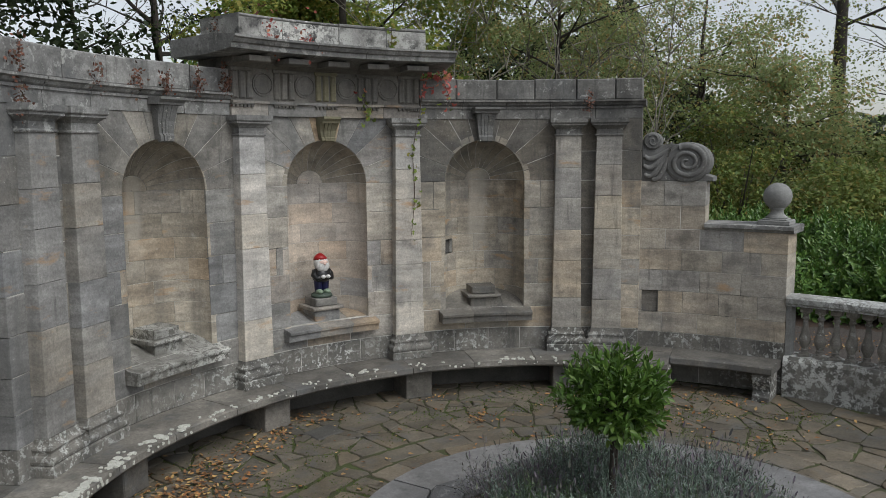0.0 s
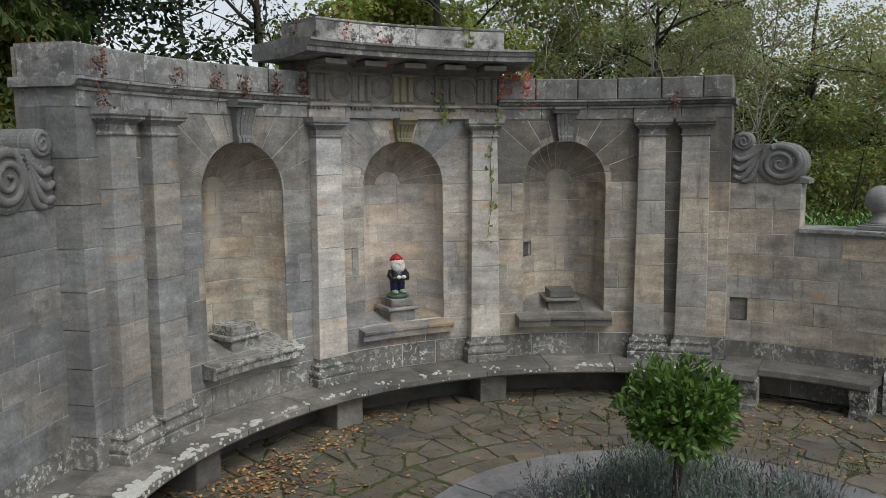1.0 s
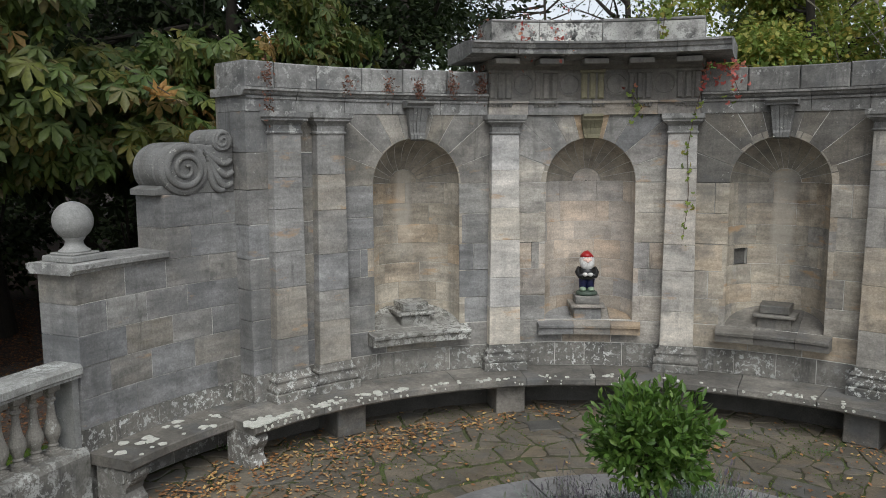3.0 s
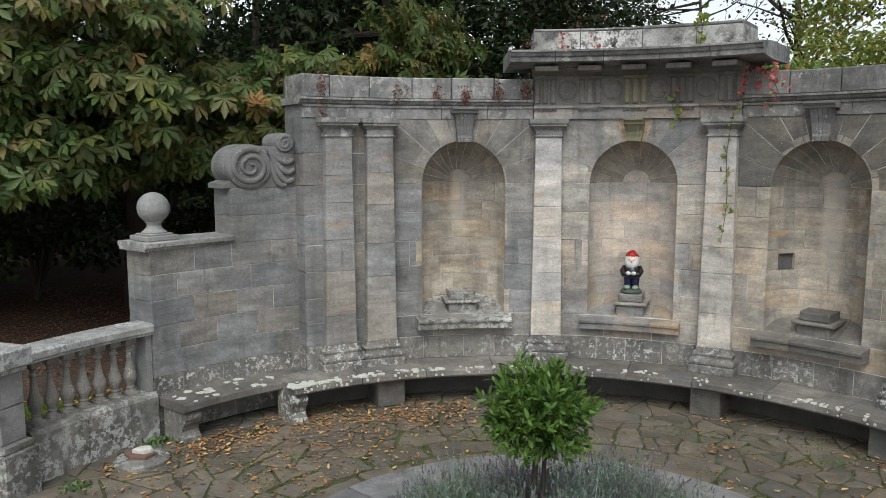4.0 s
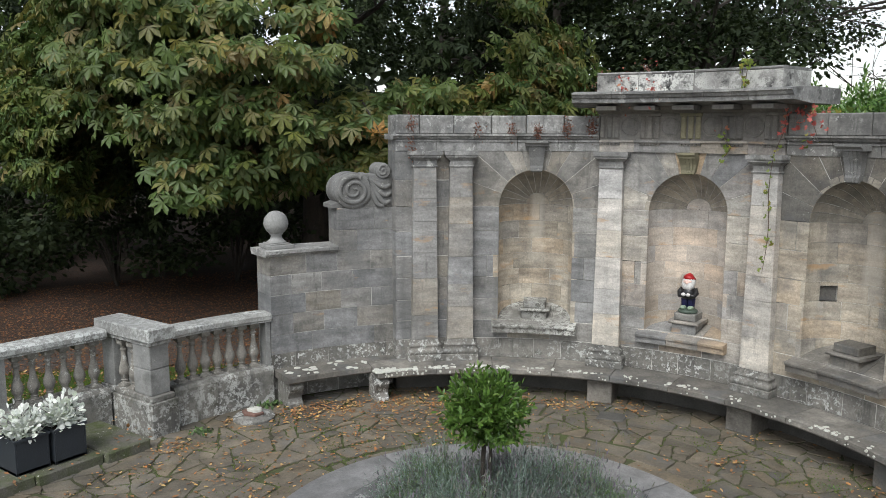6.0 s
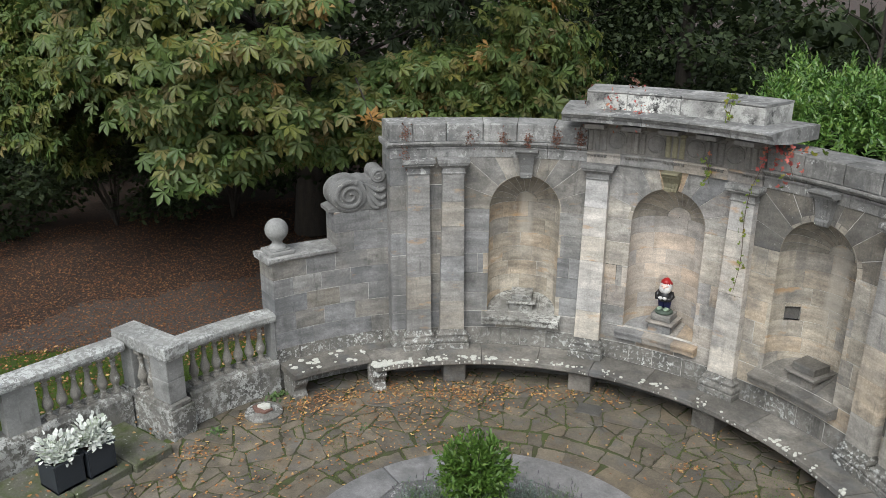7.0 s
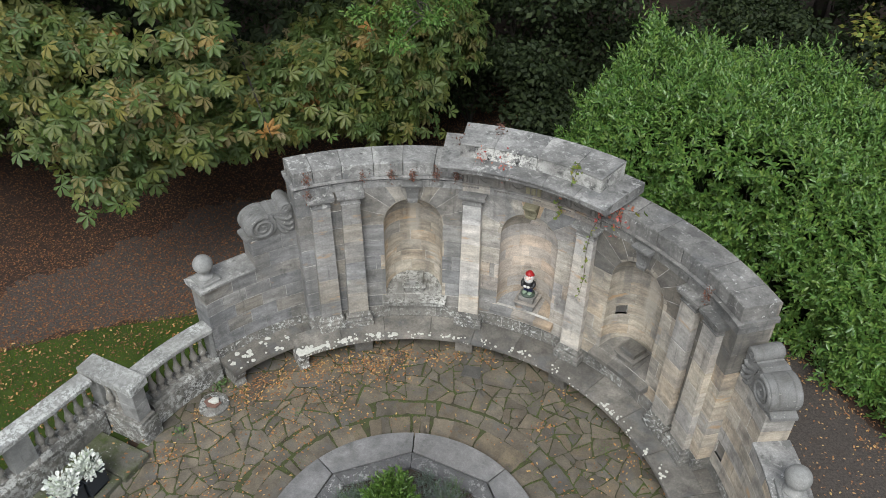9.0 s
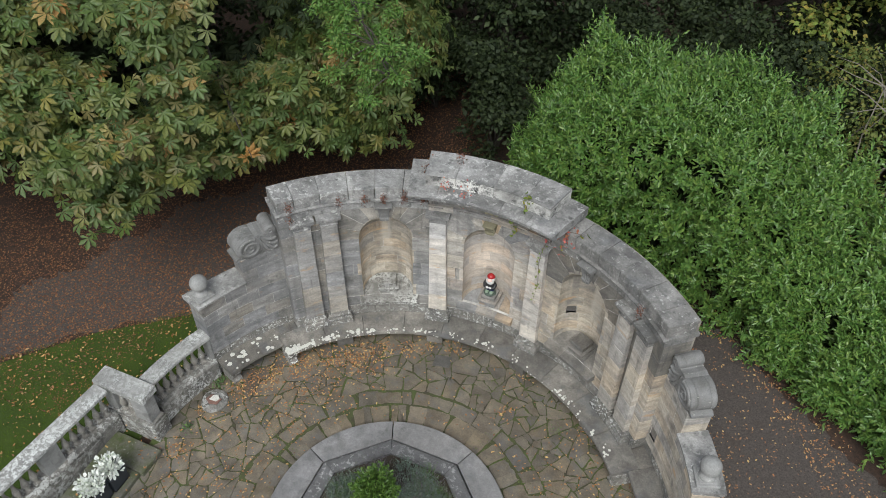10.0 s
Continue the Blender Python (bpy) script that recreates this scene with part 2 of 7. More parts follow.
ATTIC_STONE = mat("blackened attic stone", (0.33, 0.327, 0.31), 0.95, (0.19, 0.187, 0.178), 3.0, 60, 0.5, tints=[(0.27, 0.267, 0.255), (0.35, 0.342, 0.32)], lichen=0.62, lichen_scale=6, lichen_color=(0.66, 0.66, 0.62), dirt=0.23, dirt_color=(0.028, 0.028, 0.028))
FRIEZE_STONE = mat("sooty frieze stone", (0.215, 0.202, 0.18), 0.92, (0.15, 0.14, 0.125), 3.0, 80, 0.35, tints=[(0.235, 0.222, 0.198), (0.20, 0.19, 0.175)], stretch=(3, 3, 0.8), stain=0.08, dirt_color=(0.08, 0.075, 0.065), veins=0.5, soot=0.04, lichen=0.16, lichen_scale=20, lichen_color=(0.42, 0.41, 0.37))
YELLOWED = mat("yellow lichened stone", (0.26, 0.24, 0.155), 0.92, (0.20, 0.19, 0.13), 6, 80, 0.35, tints=[(0.28, 0.255, 0.165)], veins=0.4)
DARK_STONE = mat("dark carved stone", (0.20, 0.20, 0.195), 0.9, (0.12, 0.118, 0.11), 4, 80, 0.4, soot=0.03, lichen=0.26, lichen_scale=16)
MORTAR = mat("lime mortar", (0.70, 0.68, 0.63), 0.95, (0.07, 0.067, 0.06), 1.6, 120, 0.4)
BENCH_STONE = mat("bench slab stone", (0.165, 0.15, 0.13), 0.85, (0.125, 0.118, 0.105), 3, 70, 0.4, tints=[(0.21, 0.195, 0.17), (0.16, 0.15, 0.135)], lichen=0.14, lichen_scale=16, lichen_color=(0.5, 0.5, 0.46), veins=0.8, soot=0.03, dirt=0.05, dirt_color=(0.08, 0.078, 0.07))
LICHEN = mat("white lichen", (0.62, 0.62, 0.57), 0.95, (0.48, 0.48, 0.42), 25, 150, 0.5)
RAIL_STONE = mat("lichened rail stone", (0.31, 0.31, 0.295), 0.95, (0.21, 0.208, 0.195), 4, 70, 0.5, tints=[(0.33, 0.33, 0.31)], lichen=0.56, lichen_scale=14, lichen_color=(0.58, 0.60, 0.58), veins=0.4, soot=0.03)
PIER_STONE = mat("smooth grey stone", (0.29, 0.29, 0.28), 0.9, (0.22, 0.22, 0.21), 3, 80, 0.3, tints=[(0.27, 0.27, 0.258)], lichen=0.2, lichen_scale=16, veins=0.45, soot=0.03)
BALUSTER_STONE = mat("grey-brown baluster stone", (0.26, 0.245, 0.215), 0.92, (0.17, 0.16, 0.14), 8, 80, 0.4, tints=[(0.29, 0.275, 0.245), (0.23, 0.215, 0.19)], lichen=0.34, lichen_scale=12, lichen_color=(0.55, 0.56, 0.53), soot=0.04)
PLINTH_STONE = mat("mottled plinth stone", (0.22, 0.212, 0.19), 0.95, (0.14, 0.135, 0.115), 5, 60, 0.6, tints=[(0.23, 0.22, 0.20)], lichen=0.54, lichen_scale=11, lichen_color=(0.64, 0.65, 0.62), dirt=0.15, dirt_color=(0.06, 0.062, 0.045), veins=0.45, soot=0.11)
PAVING = mat("brown paving stone", (0.181, 0.152, 0.110), 0.8, (0.093, 0.082, 0.062), 2.2, 60, 0.5, tints=[(0.217, 0.181, 0.133), (0.145, 0.125, 0.095), (0.190, 0.163, 0.123), (0.110, 0.099, 0.080), (0.199, 0.158, 0.106), (0.163, 0.133, 0.093)], stain=0.08, dirt_color=(0.048, 0.042, 0.030), lichen=0.08, lichen_scale=12, lichen_color=(0.357, 0.315, 0.208), veins=0.6, soot=0.045)
PAVING_REST = mat("brown paving stones", (0.181, 0.152, 0.110), 0.8, (0.093, 0.082, 0.062), 2.2, 60, 0.5, tints=[(0.217, 0.181, 0.133), (0.145, 0.125, 0.095), (0.190, 0.163, 0.123), (0.110, 0.099, 0.080), (0.199, 0.158, 0.106), (0.163, 0.133, 0.093)], island=True, stain=0.08, dirt_color=(0.048, 0.042, 0.030), lichen=0.08, lichen_scale=12, lichen_color=(0.357, 0.315, 0.208), veins=0.6, soot=0.045)
# Bench shade and dirt both darken this colour; the sunken stone shares it.
FOOT_STONE = mat("dark dirty and shade-toned stone", (0.105, 0.10, 0.09), 0.85, (0.06, 0.058, 0.052), 3, 70, 0.4, lichen=0.12, lichen_scale=14, lichen_color=(0.4, 0.4, 0.37))
LEDGE_STONE = mat("white lichened ledge stone", (0.18, 0.172, 0.155), 0.95, (0.11, 0.106, 0.092), 5, 55, 0.6, tints=[(0.16, 0.155, 0.14)], lichen=0.62, lichen_scale=13, lichen_color=(0.62, 0.62, 0.58), dirt=0.13, dirt_color=(0.07, 0.07, 0.055), veins=0.4)
BED = mat("mossy joints", (0.050, 0.043, 0.028), 0.95, (0.072, 0.098, 0.026), 2.4, 90, 0.9)
KERB = mat("blue grey kerb stone", (0.225, 0.222, 0.22), 0.75, (0.125, 0.125, 0.125), 2.6, 80, 0.35, tints=[(0.20, 0.198, 0.196), (0.245, 0.24, 0.235)], stain=0.10, dirt_color=(0.10, 0.095, 0.088), dirt=0.06, veins=0.55, soot=0.02)
INNER_KERB = mat("lichened inner kerb", (0.135, 0.135, 0.137), 0.9, (0.09, 0.09, 0.09), 5, 80, 0.5, lichen=0.40, lichen_scale=9, lichen_color=(0.40, 0.40, 0.39))
SOIL = mat("dark soil", (0.035, 0.028, 0.02), 0.95, (0.055, 0.045, 0.03), 12, 120, 0.9)
GRASS_GROUND = mat("lawn", (0.030, 0.056, 0.004), 0.95, (0.042, 0.072, 0.005), 1.5, 150, 0.8)
GRAVEL = mat("damp gravel path", (0.090, 0.076, 0.067), 0.9, (0.034, 0.028, 0.024), 34.0, 160, 0.9, stain=0.1, dirt_color=(0.052, 0.036, 0.026))
LITTER_GROUND = mat("leaf littered woodland ground", (0.065, 0.036, 0.022), 0.95, (0.017, 0.013, 0.011), 17, 60, 1.0, stain=0.12, dirt_color=(0.02, 0.015, 0.012))
BARK = mat("bark", (0.06, 0.05, 0.04), 0.95, (0.035, 0.03, 0.026), 8, 40, 1.0, stretch=(1, 1, 0.2))


def leaf_mat(name, base, tints, rough=0.55, spec=0.4, glow=0.0):
    """Leaves, each with its own tint; the share glow of the light passes through them."""
    m = mat(name, base, rough, None, 3, 25, 0, tints=tints, island=True, spec=spec)
    if glow:
        n, l = m.node_tree.nodes, m.node_tree.links
        bsdf, out = n["Principled BSDF"], n["Material Output"]
        thin = n.new("ShaderNodeBsdfTranslucent")
        l.new(bsdf.inputs["Base Color"].links[0].from_socket, thin.inputs["Color"])
        both = n.new("ShaderNodeMixShader")
        both.inputs["Fac"].default_value = glow
        l.new(bsdf.outputs["BSDF"], both.inputs[1])
        l.new(thin.outputs["BSDF"], both.inputs[2])
        l.new(both.outputs["Shader"], out.inputs["Surface"])
    return m


CHESTNUT = leaf_mat("chestnut leaves", (0.093, 0.143, 0.038), [(0.075, 0.129, 0.036), (0.114, 0.159, 0.038), (0.085, 0.138, 0.044), (0.160, 0.175, 0.040), (0.080, 0.133, 0.038), (0.108, 0.148, 0.047), (0.199, 0.180, 0.044), (0.091, 0.138, 0.040), (0.228, 0.185, 0.074)], 0.45, 0.36, glow=0.3)
CHESTNUT_AUTUMN = leaf_mat("orange chestnut leaves", (0.33, 0.22, 0.075), [(0.38, 0.20, 0.055), (0.27, 0.24, 0.085), (0.37, 0.25, 0.09), (0.30, 0.26, 0.13), (0.34, 0.28, 0.16)], 0.6, glow=0.3)
LAUREL = leaf_mat("glossy laurel leaves", (0.087, 0.183, 0.037), [(0.113, 0.225, 0.046), (0.057, 0.138, 0.028), (0.149, 0.255, 0.051), (0.087, 0.183, 0.037), (0.175, 0.265, 0.055), (0.067, 0.152, 0.033)], 0.36, 0.6, glow=0.12)
BAY = leaf_mat("bay leaves", (0.075, 0.15, 0.026), [(0.10, 0.19, 0.034), (0.055, 0.115, 0.022), (0.145, 0.23, 0.045)], 0.4, glow=0.25)
LAVENDER = leaf_mat("lavender foliage", (0.165, 0.222, 0.181), [(0.104, 0.156, 0.112), (0.220, 0.282, 0.244), (0.079, 0.126, 0.081), (0.146, 0.198, 0.156), (0.293, 0.348, 0.312)], 0.85)
LAVENDER_GREEN = leaf_mat("fresh green lavender", (0.085, 0.15, 0.05), [(0.11, 0.18, 0.055), (0.07, 0.12, 0.045), (0.13, 0.19, 0.09), (0.09, 0.14, 0.07)], 0.85)
LAVENDER_DRY = leaf_mat("faded lavender flower heads", (0.125, 0.106, 0.131), [(0.163, 0.138, 0.163), (0.094, 0.094, 0.100), (0.138, 0.150, 0.112), (0.175, 0.156, 0.150)], 0.9)
# Dark foliage; the wood's shadows are put into this leaf colour too.
WOODS_DARK = leaf_mat("dark woodland and inner-shade leaves", (0.02, 0.036, 0.012), [(0.03, 0.048, 0.015), (0.016, 0.028, 0.010), (0.042, 0.062, 0.017), (0.024, 0.04, 0.013)], 0.7, glow=0.25)
WOODS_GREEN = leaf_mat("green autumn leaves", (0.160, 0.224, 0.056), [(0.192, 0.256, 0.064), (0.128, 0.192, 0.056), (0.256, 0.256, 0.064), (0.160, 0.216, 0.064), (0.304, 0.240, 0.056)], 0.65, glow=0.4)
WOODS_OLIVE = leaf_mat("thinning olive leaves", (0.311, 0.365, 0.162), [(0.257, 0.338, 0.135), (0.378, 0.392, 0.189), (0.230, 0.311, 0.135), (0.486, 0.324, 0.135), (0.351, 0.419, 0.203), (0.297, 0.392, 0.149)], 0.7, glow=0.5)
FALLEN = leaf_mat("fallen leaves", (0.298, 0.144, 0.059), [(0.158, 0.085, 0.047), (0.421, 0.203, 0.070), (0.150, 0.085, 0.047), (0.386, 0.161, 0.055), (0.579, 0.406, 0.156), (0.263, 0.135, 0.062), (0.491, 0.321, 0.140), (0.176, 0.094, 0.055)], 0.8)
GRASS = leaf_mat("grass blades", (0.062, 0.125, 0.006), [(0.085, 0.16, 0.008), (0.046, 0.098, 0.005), (0.11, 0.155, 0.012), (0.068, 0.135, 0.006)], 0.85, 0.05)
MOSS = leaf_mat("joint moss and weeds", (0.085, 0.12, 0.028), [(0.11, 0.16, 0.035), (0.065, 0.08, 0.025), (0.13, 0.15, 0.04)], 0.9)
RED_CREEPER = leaf_mat("red creeper leaves", (0.40, 0.085, 0.075), [(0.48, 0.14, 0.11), (0.30, 0.05, 0.05), (0.46, 0.20, 0.11)], 0.6, glow=0.2)
GREEN_CREEPER = leaf_mat("green creeper leaves", (0.13, 0.20, 0.035), [(0.20, 0.26, 0.045), (0.10, 0.16, 0.035), (0.34, 0.30, 0.06)], 0.6, glow=0.2)
RUST = leaf_mat("dry russet weed", (0.17, 0.075, 0.05), [(0.22, 0.10, 0.07), (0.12, 0.06, 0.045), (0.10, 0.075, 0.05)], 0.9)
STEM = mat("thin brown stem", (0.09, 0.06, 0.04), 0.9, None, 3, 80, 0)

# ---- building helpers ----
R0 = 4.75


def arc(deg):
    return radians(deg) * R0


def W(s, d, z):
    """A point of the curved wall: length along its face, depth behind the face, height."""
    f, r = s / R0, R0 + d
    return (r * math.sin(f), r * math.cos(f), z)


def mesh_ob(name, verts, faces, material, parent=None, label="", smooth=False, category="", group="", kind=""):
    me = bpy.data.meshes.new(name)
    me.from_pydata([tuple(v) for v in verts], [], [tuple(f) for f in faces])
    for m in material if isinstance(material, (list, tuple)) else [material]:
        me.materials.append(m)
    if smooth:
        me.polygons.foreach_set("use_smooth", [True] * len(me.polygons))
    me.update()
    ob = new(name, me)
    if parent:
        ob.parent = parent
    return tagged(ob, label, category, group, kind)


def thing(name, label, category, group="", at=(0, 0, 0), kind=""):
    e = new(name)
    e.location = at
    e.empty_display_size = 0.1
    return tagged(e, label, category, group, kind)


class Geo:
    """Collects faces of one mesh."""

    def __init__(self):
        self.v, self.f = [], []

    def add(self, verts, faces):
        k = len(self.v)
        self.v += [tuple(p) for p in verts]
        self.f += [tuple(i + k for i in f) for f in faces]
        return self

    def ob(self, name, material, parent=None, label="", smooth=False, **tags):
        return mesh_ob(name, self.v, self.f, material, parent, label, smooth, **tags)


def grid_block(u0, u1, v0, v1, d0, d1, fn, nu=3, nv=1, ch=0.0035, back=True):
    """A stone with chamfered front edges on a surface fn(u, v, depth)."""
    us = [u0 + (u1 - u0) * i / nu for i in range(nu + 1)]
    vs = [v0 + (v1 - v0) * j / nv for j in range(nv + 1)]
    pu = lambda u: min(max(u, u0 + ch), u1 - ch)
    pv = lambda v: min(max(v, v0 + ch), v1 - ch)
    V, F = [], []
    for v in vs:
        for u in us:
            V.append(fn(pu(u), pv(v), d0))
    w = nu + 1
    for j in range(nv):
        for i in range(nu):
            F.append((j * w + i, j * w + i + 1, (j + 1) * w + i + 1, (j + 1) * w + i))
    rim = [(i, 0) for i in range(nu)] + [(nu, j) for j in range(nv)] + [(i, nv) for i in range(nu, 0, -1)] + [(0, j) for j in range(nv, 0, -1)]
    k, n = len(V), len(rim)
    for dd in (d0 + ch, d1):
        for i, j in rim:
            V.append(fn(us[i], vs[j], dd))
    front = [j * w + i for i, j in rim]
    for a_ in range(n):
        b_ = (a_ + 1) % n
        F.append((front[a_], k + a_, k + b_, front[b_]))
        F.append((k + a_, k + n + a_, k + n + b_, k + b_))
    if back:
        F.append(tuple(k + n + a_ for a_ in range(n)))
    return V, F


def inset(poly, w):
    out, n = [], len(poly)
    area = sum(poly[i][0] * poly[(i + 1) % n][1] - poly[(i + 1) % n][0] * poly[i][1] for i in range(n))
    sg = 1 if area > 0 else -1
    for i in range(n):
        p0, p, p1 = (Vector(poly[k % n]) for k in (i - 1, i, i + 1))
        e0, e1 = (p - p0).normalized(), (p1 - p).normalized()
        n0, n1 = Vector((-e0.y, e0.x)) * sg, Vector((-e1.y, e1.x)) * sg
        m = n0 + n1
        m = m / max(m.dot(n0), 0.35)
        out.append(tuple(p + m * w))
    return out


def poly_block(poly, d0, d1, fn, ch=0.0035):
    """A stone of any outline, given counter-clockwise on the surface fn."""
    n = len(poly)
    V = [fn(u, v, d0) for u, v in inset(poly, ch)] + [fn(u, v, d0 + ch) for u, v in poly] + [fn(u, v, d1) for u, v in poly]
    F = [tuple(range(n))]
    for a_ in range(n):
        b_ = (a_ + 1) % n
        F += [(a_, n + a_, n + b_, b_), (n + a_, 2 * n + a_, 2 * n + b_, n + b_)]
    F.append(tuple(2 * n + a_ for a_ in range(n)))
    return V, F


def sweep(profile, s0, s1, fn=W, n=None):
    """A closed profile of (depth, height) drawn along the wall from s0 to s1."""
    n = n or max(1, int(abs(s1 - s0) / 0.16))
    k = len(profile)
    V = [fn(s0 + (s1 - s0) * i / n, d, z) for i in range(n + 1) for d, z in profile]
    F = []
    for i in range(n):
        for j in range(k):
            j2 = (j + 1) % k
            F.append((i * k + j, (i + 1) * k + j, (i + 1) * k + j2, i * k + j2))
    F += [tuple(range(k)), tuple(n * k + j for j in reversed(range(k)))]
    return V, F


def lathe(profile, n=20, at=(0, 0, 0), square=()):
    """Radius and height pairs turned round z."""
    V, F = [], []
    for r, z in profile:
        for i in range(n):
            t = 2 * math.pi * i / n
            V.append((at[0] + r * math.cos(t), at[1] + r * math.sin(t), at[2] + z))
    for j in range(len(profile) - 1):
        for i in range(n):
            i2 = (i + 1) % n
            F.append((j * n + i, j * n + i2, (j + 1) * n + i2, (j + 1) * n + i))
    F += [tuple(reversed(range(n))), tuple((len(profile) - 1) * n + i for i in range(n))]
    return V, F


def box(x0, x1, y0, y1, z0, z1, ch=0.008):
    """A chamfered box."""
    V, F = [], []
    bm = bmesh.new()
    bmesh.ops.create_cube(bm, size=1)
    for v in bm.verts:
        v.co = Vector(((x0 + x1) / 2 + v.co.x * (x1 - x0), (y0 + y1) / 2 + v.co.y * (y1 - y0), (z0 + z1) / 2 + v.co.z * (z1 - z0)))
    if ch:
        bmesh.ops.bevel(bm, geom=bm.edges[:], offset=ch, segments=1, affect="EDGES")
    bm.verts.index_update()
    V = [tuple(v.co) for v in bm.verts]
    F = [tuple(v.index for v in f.verts) for f in bm.faces]
    bm.free()
    return V, F


def moved(vf, m):
    V, F = vf
    return [tuple(m @ Vector(v)) for v in V], F


def tube(points, radius, n=6):
    """A round bar along points; radius is a number or one for each point."""
    pts = [Vector(p) for p in points]
    rs = radius if isinstance(radius, (list, tuple)) else [radius] * len(pts)
    V, F = [], []
    side = None
    for i, p in enumerate(pts):
        d = (pts[min(i + 1, len(pts) - 1)] - pts[max(i - 1, 0)]).normalized()
        if side is None:
            side = d.orthogonal().normalized()
        side = (side - d * side.dot(d)).normalized()
        up = d.cross(side)
        for k in range(n):
            t = 2 * math.pi * k / n
            V.append(tuple(p + (side * math.cos(t) + up * math.sin(t)) * rs[i]))
    for i in range(len(pts) - 1):
        for k in range(n):
            k2 = (k + 1) % n
            F.append((i * n + k, i * n + k2, (i + 1) * n + k2, (i + 1) * n + k))
    F += [tuple(reversed(range(n))), tuple((len(pts) - 1) * n + k for k in range(n))]
    return V, F


rng = random.Random(7)

# ---- the curved screen wall ----
END = 50.2
NICHES = (-25.6, 0.0, 25.6)
PILASTERS = (-45.2, -38.8, -12.7, 12.7, 38.8, 45.2)
NW, SPRING, LEDGE = 0.53, 2.70, 1.0
TOP = 3.50
COURSES = [0.45, 0.74, 1.02, 1.33, 1.66, 1.98, 2.34, 2.70, 3.08, 3.50]
mortar = Geo()
pieces = []


def FACE(u, v, d):
    return W(u, d, v)


def stone(vf, material, parts_of=None, name="stone_block"):
    pieces.append((name, vf, material, parts_of))


def bay_stone(s, z=1.0):
    """The stone of each bay: grey in one, buff in the middle, brownish in the other."""
    f = math.degrees(s / R0)
    if z > 2.75 and abs(f) > 14:
        return ARCH_GREY if f < 0 else ARCH_DARK
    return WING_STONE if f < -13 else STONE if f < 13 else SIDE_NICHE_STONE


def ashlar(s0, s1, z0, z1, d0=0.0, d1=0.10, fn=FACE, material=None, gap=0.0042, jut=0.004, bare=0):
    j = rng.uniform(-jut, jut)
    stone(grid_block(s0 + (0 if bare < 0 else gap), s1 - (0 if bare > 0 else gap), z0 + gap, z1 - gap, d0 + j, d1, fn, max(1, int((s1 - s0) / 0.2))), material or (BASE_STONE if z1 < 0.8 else bay_stone(0.5 * (s0 + s1), z1)))
    n = max(1, int((s1 - s0) / 0.2))
    mortar.add(*grid_block(s0 + (0.02 if bare < 0 else 0), s1 - (0.02 if bare > 0 else 0), z0, z1, d0 + 0.006, d1 + 0.01, fn, n, 1, 0.0))


def niche_map(c):
    def fn(u, v, d):
        # u: angle from the middle of the back, v: height
        x, y = (NW + d) * math.sin(u), (NW + d) * math.cos(u) * 0.94
        return W(arc(c) + x, y, v)
    return fn


def head_map(c):
    def fn(u, v, d):
        # u: angle round the niche's axis, from the right-hand spring, v: angle from the back pole
        r = NW + d
        x, y, z = r * math.sin(v) * math.cos(u), r * math.cos(v) * 0.94, r * math.sin(v) * math.sin(u)
        return W(arc(c) + x, y, SPRING + z)
    return fn


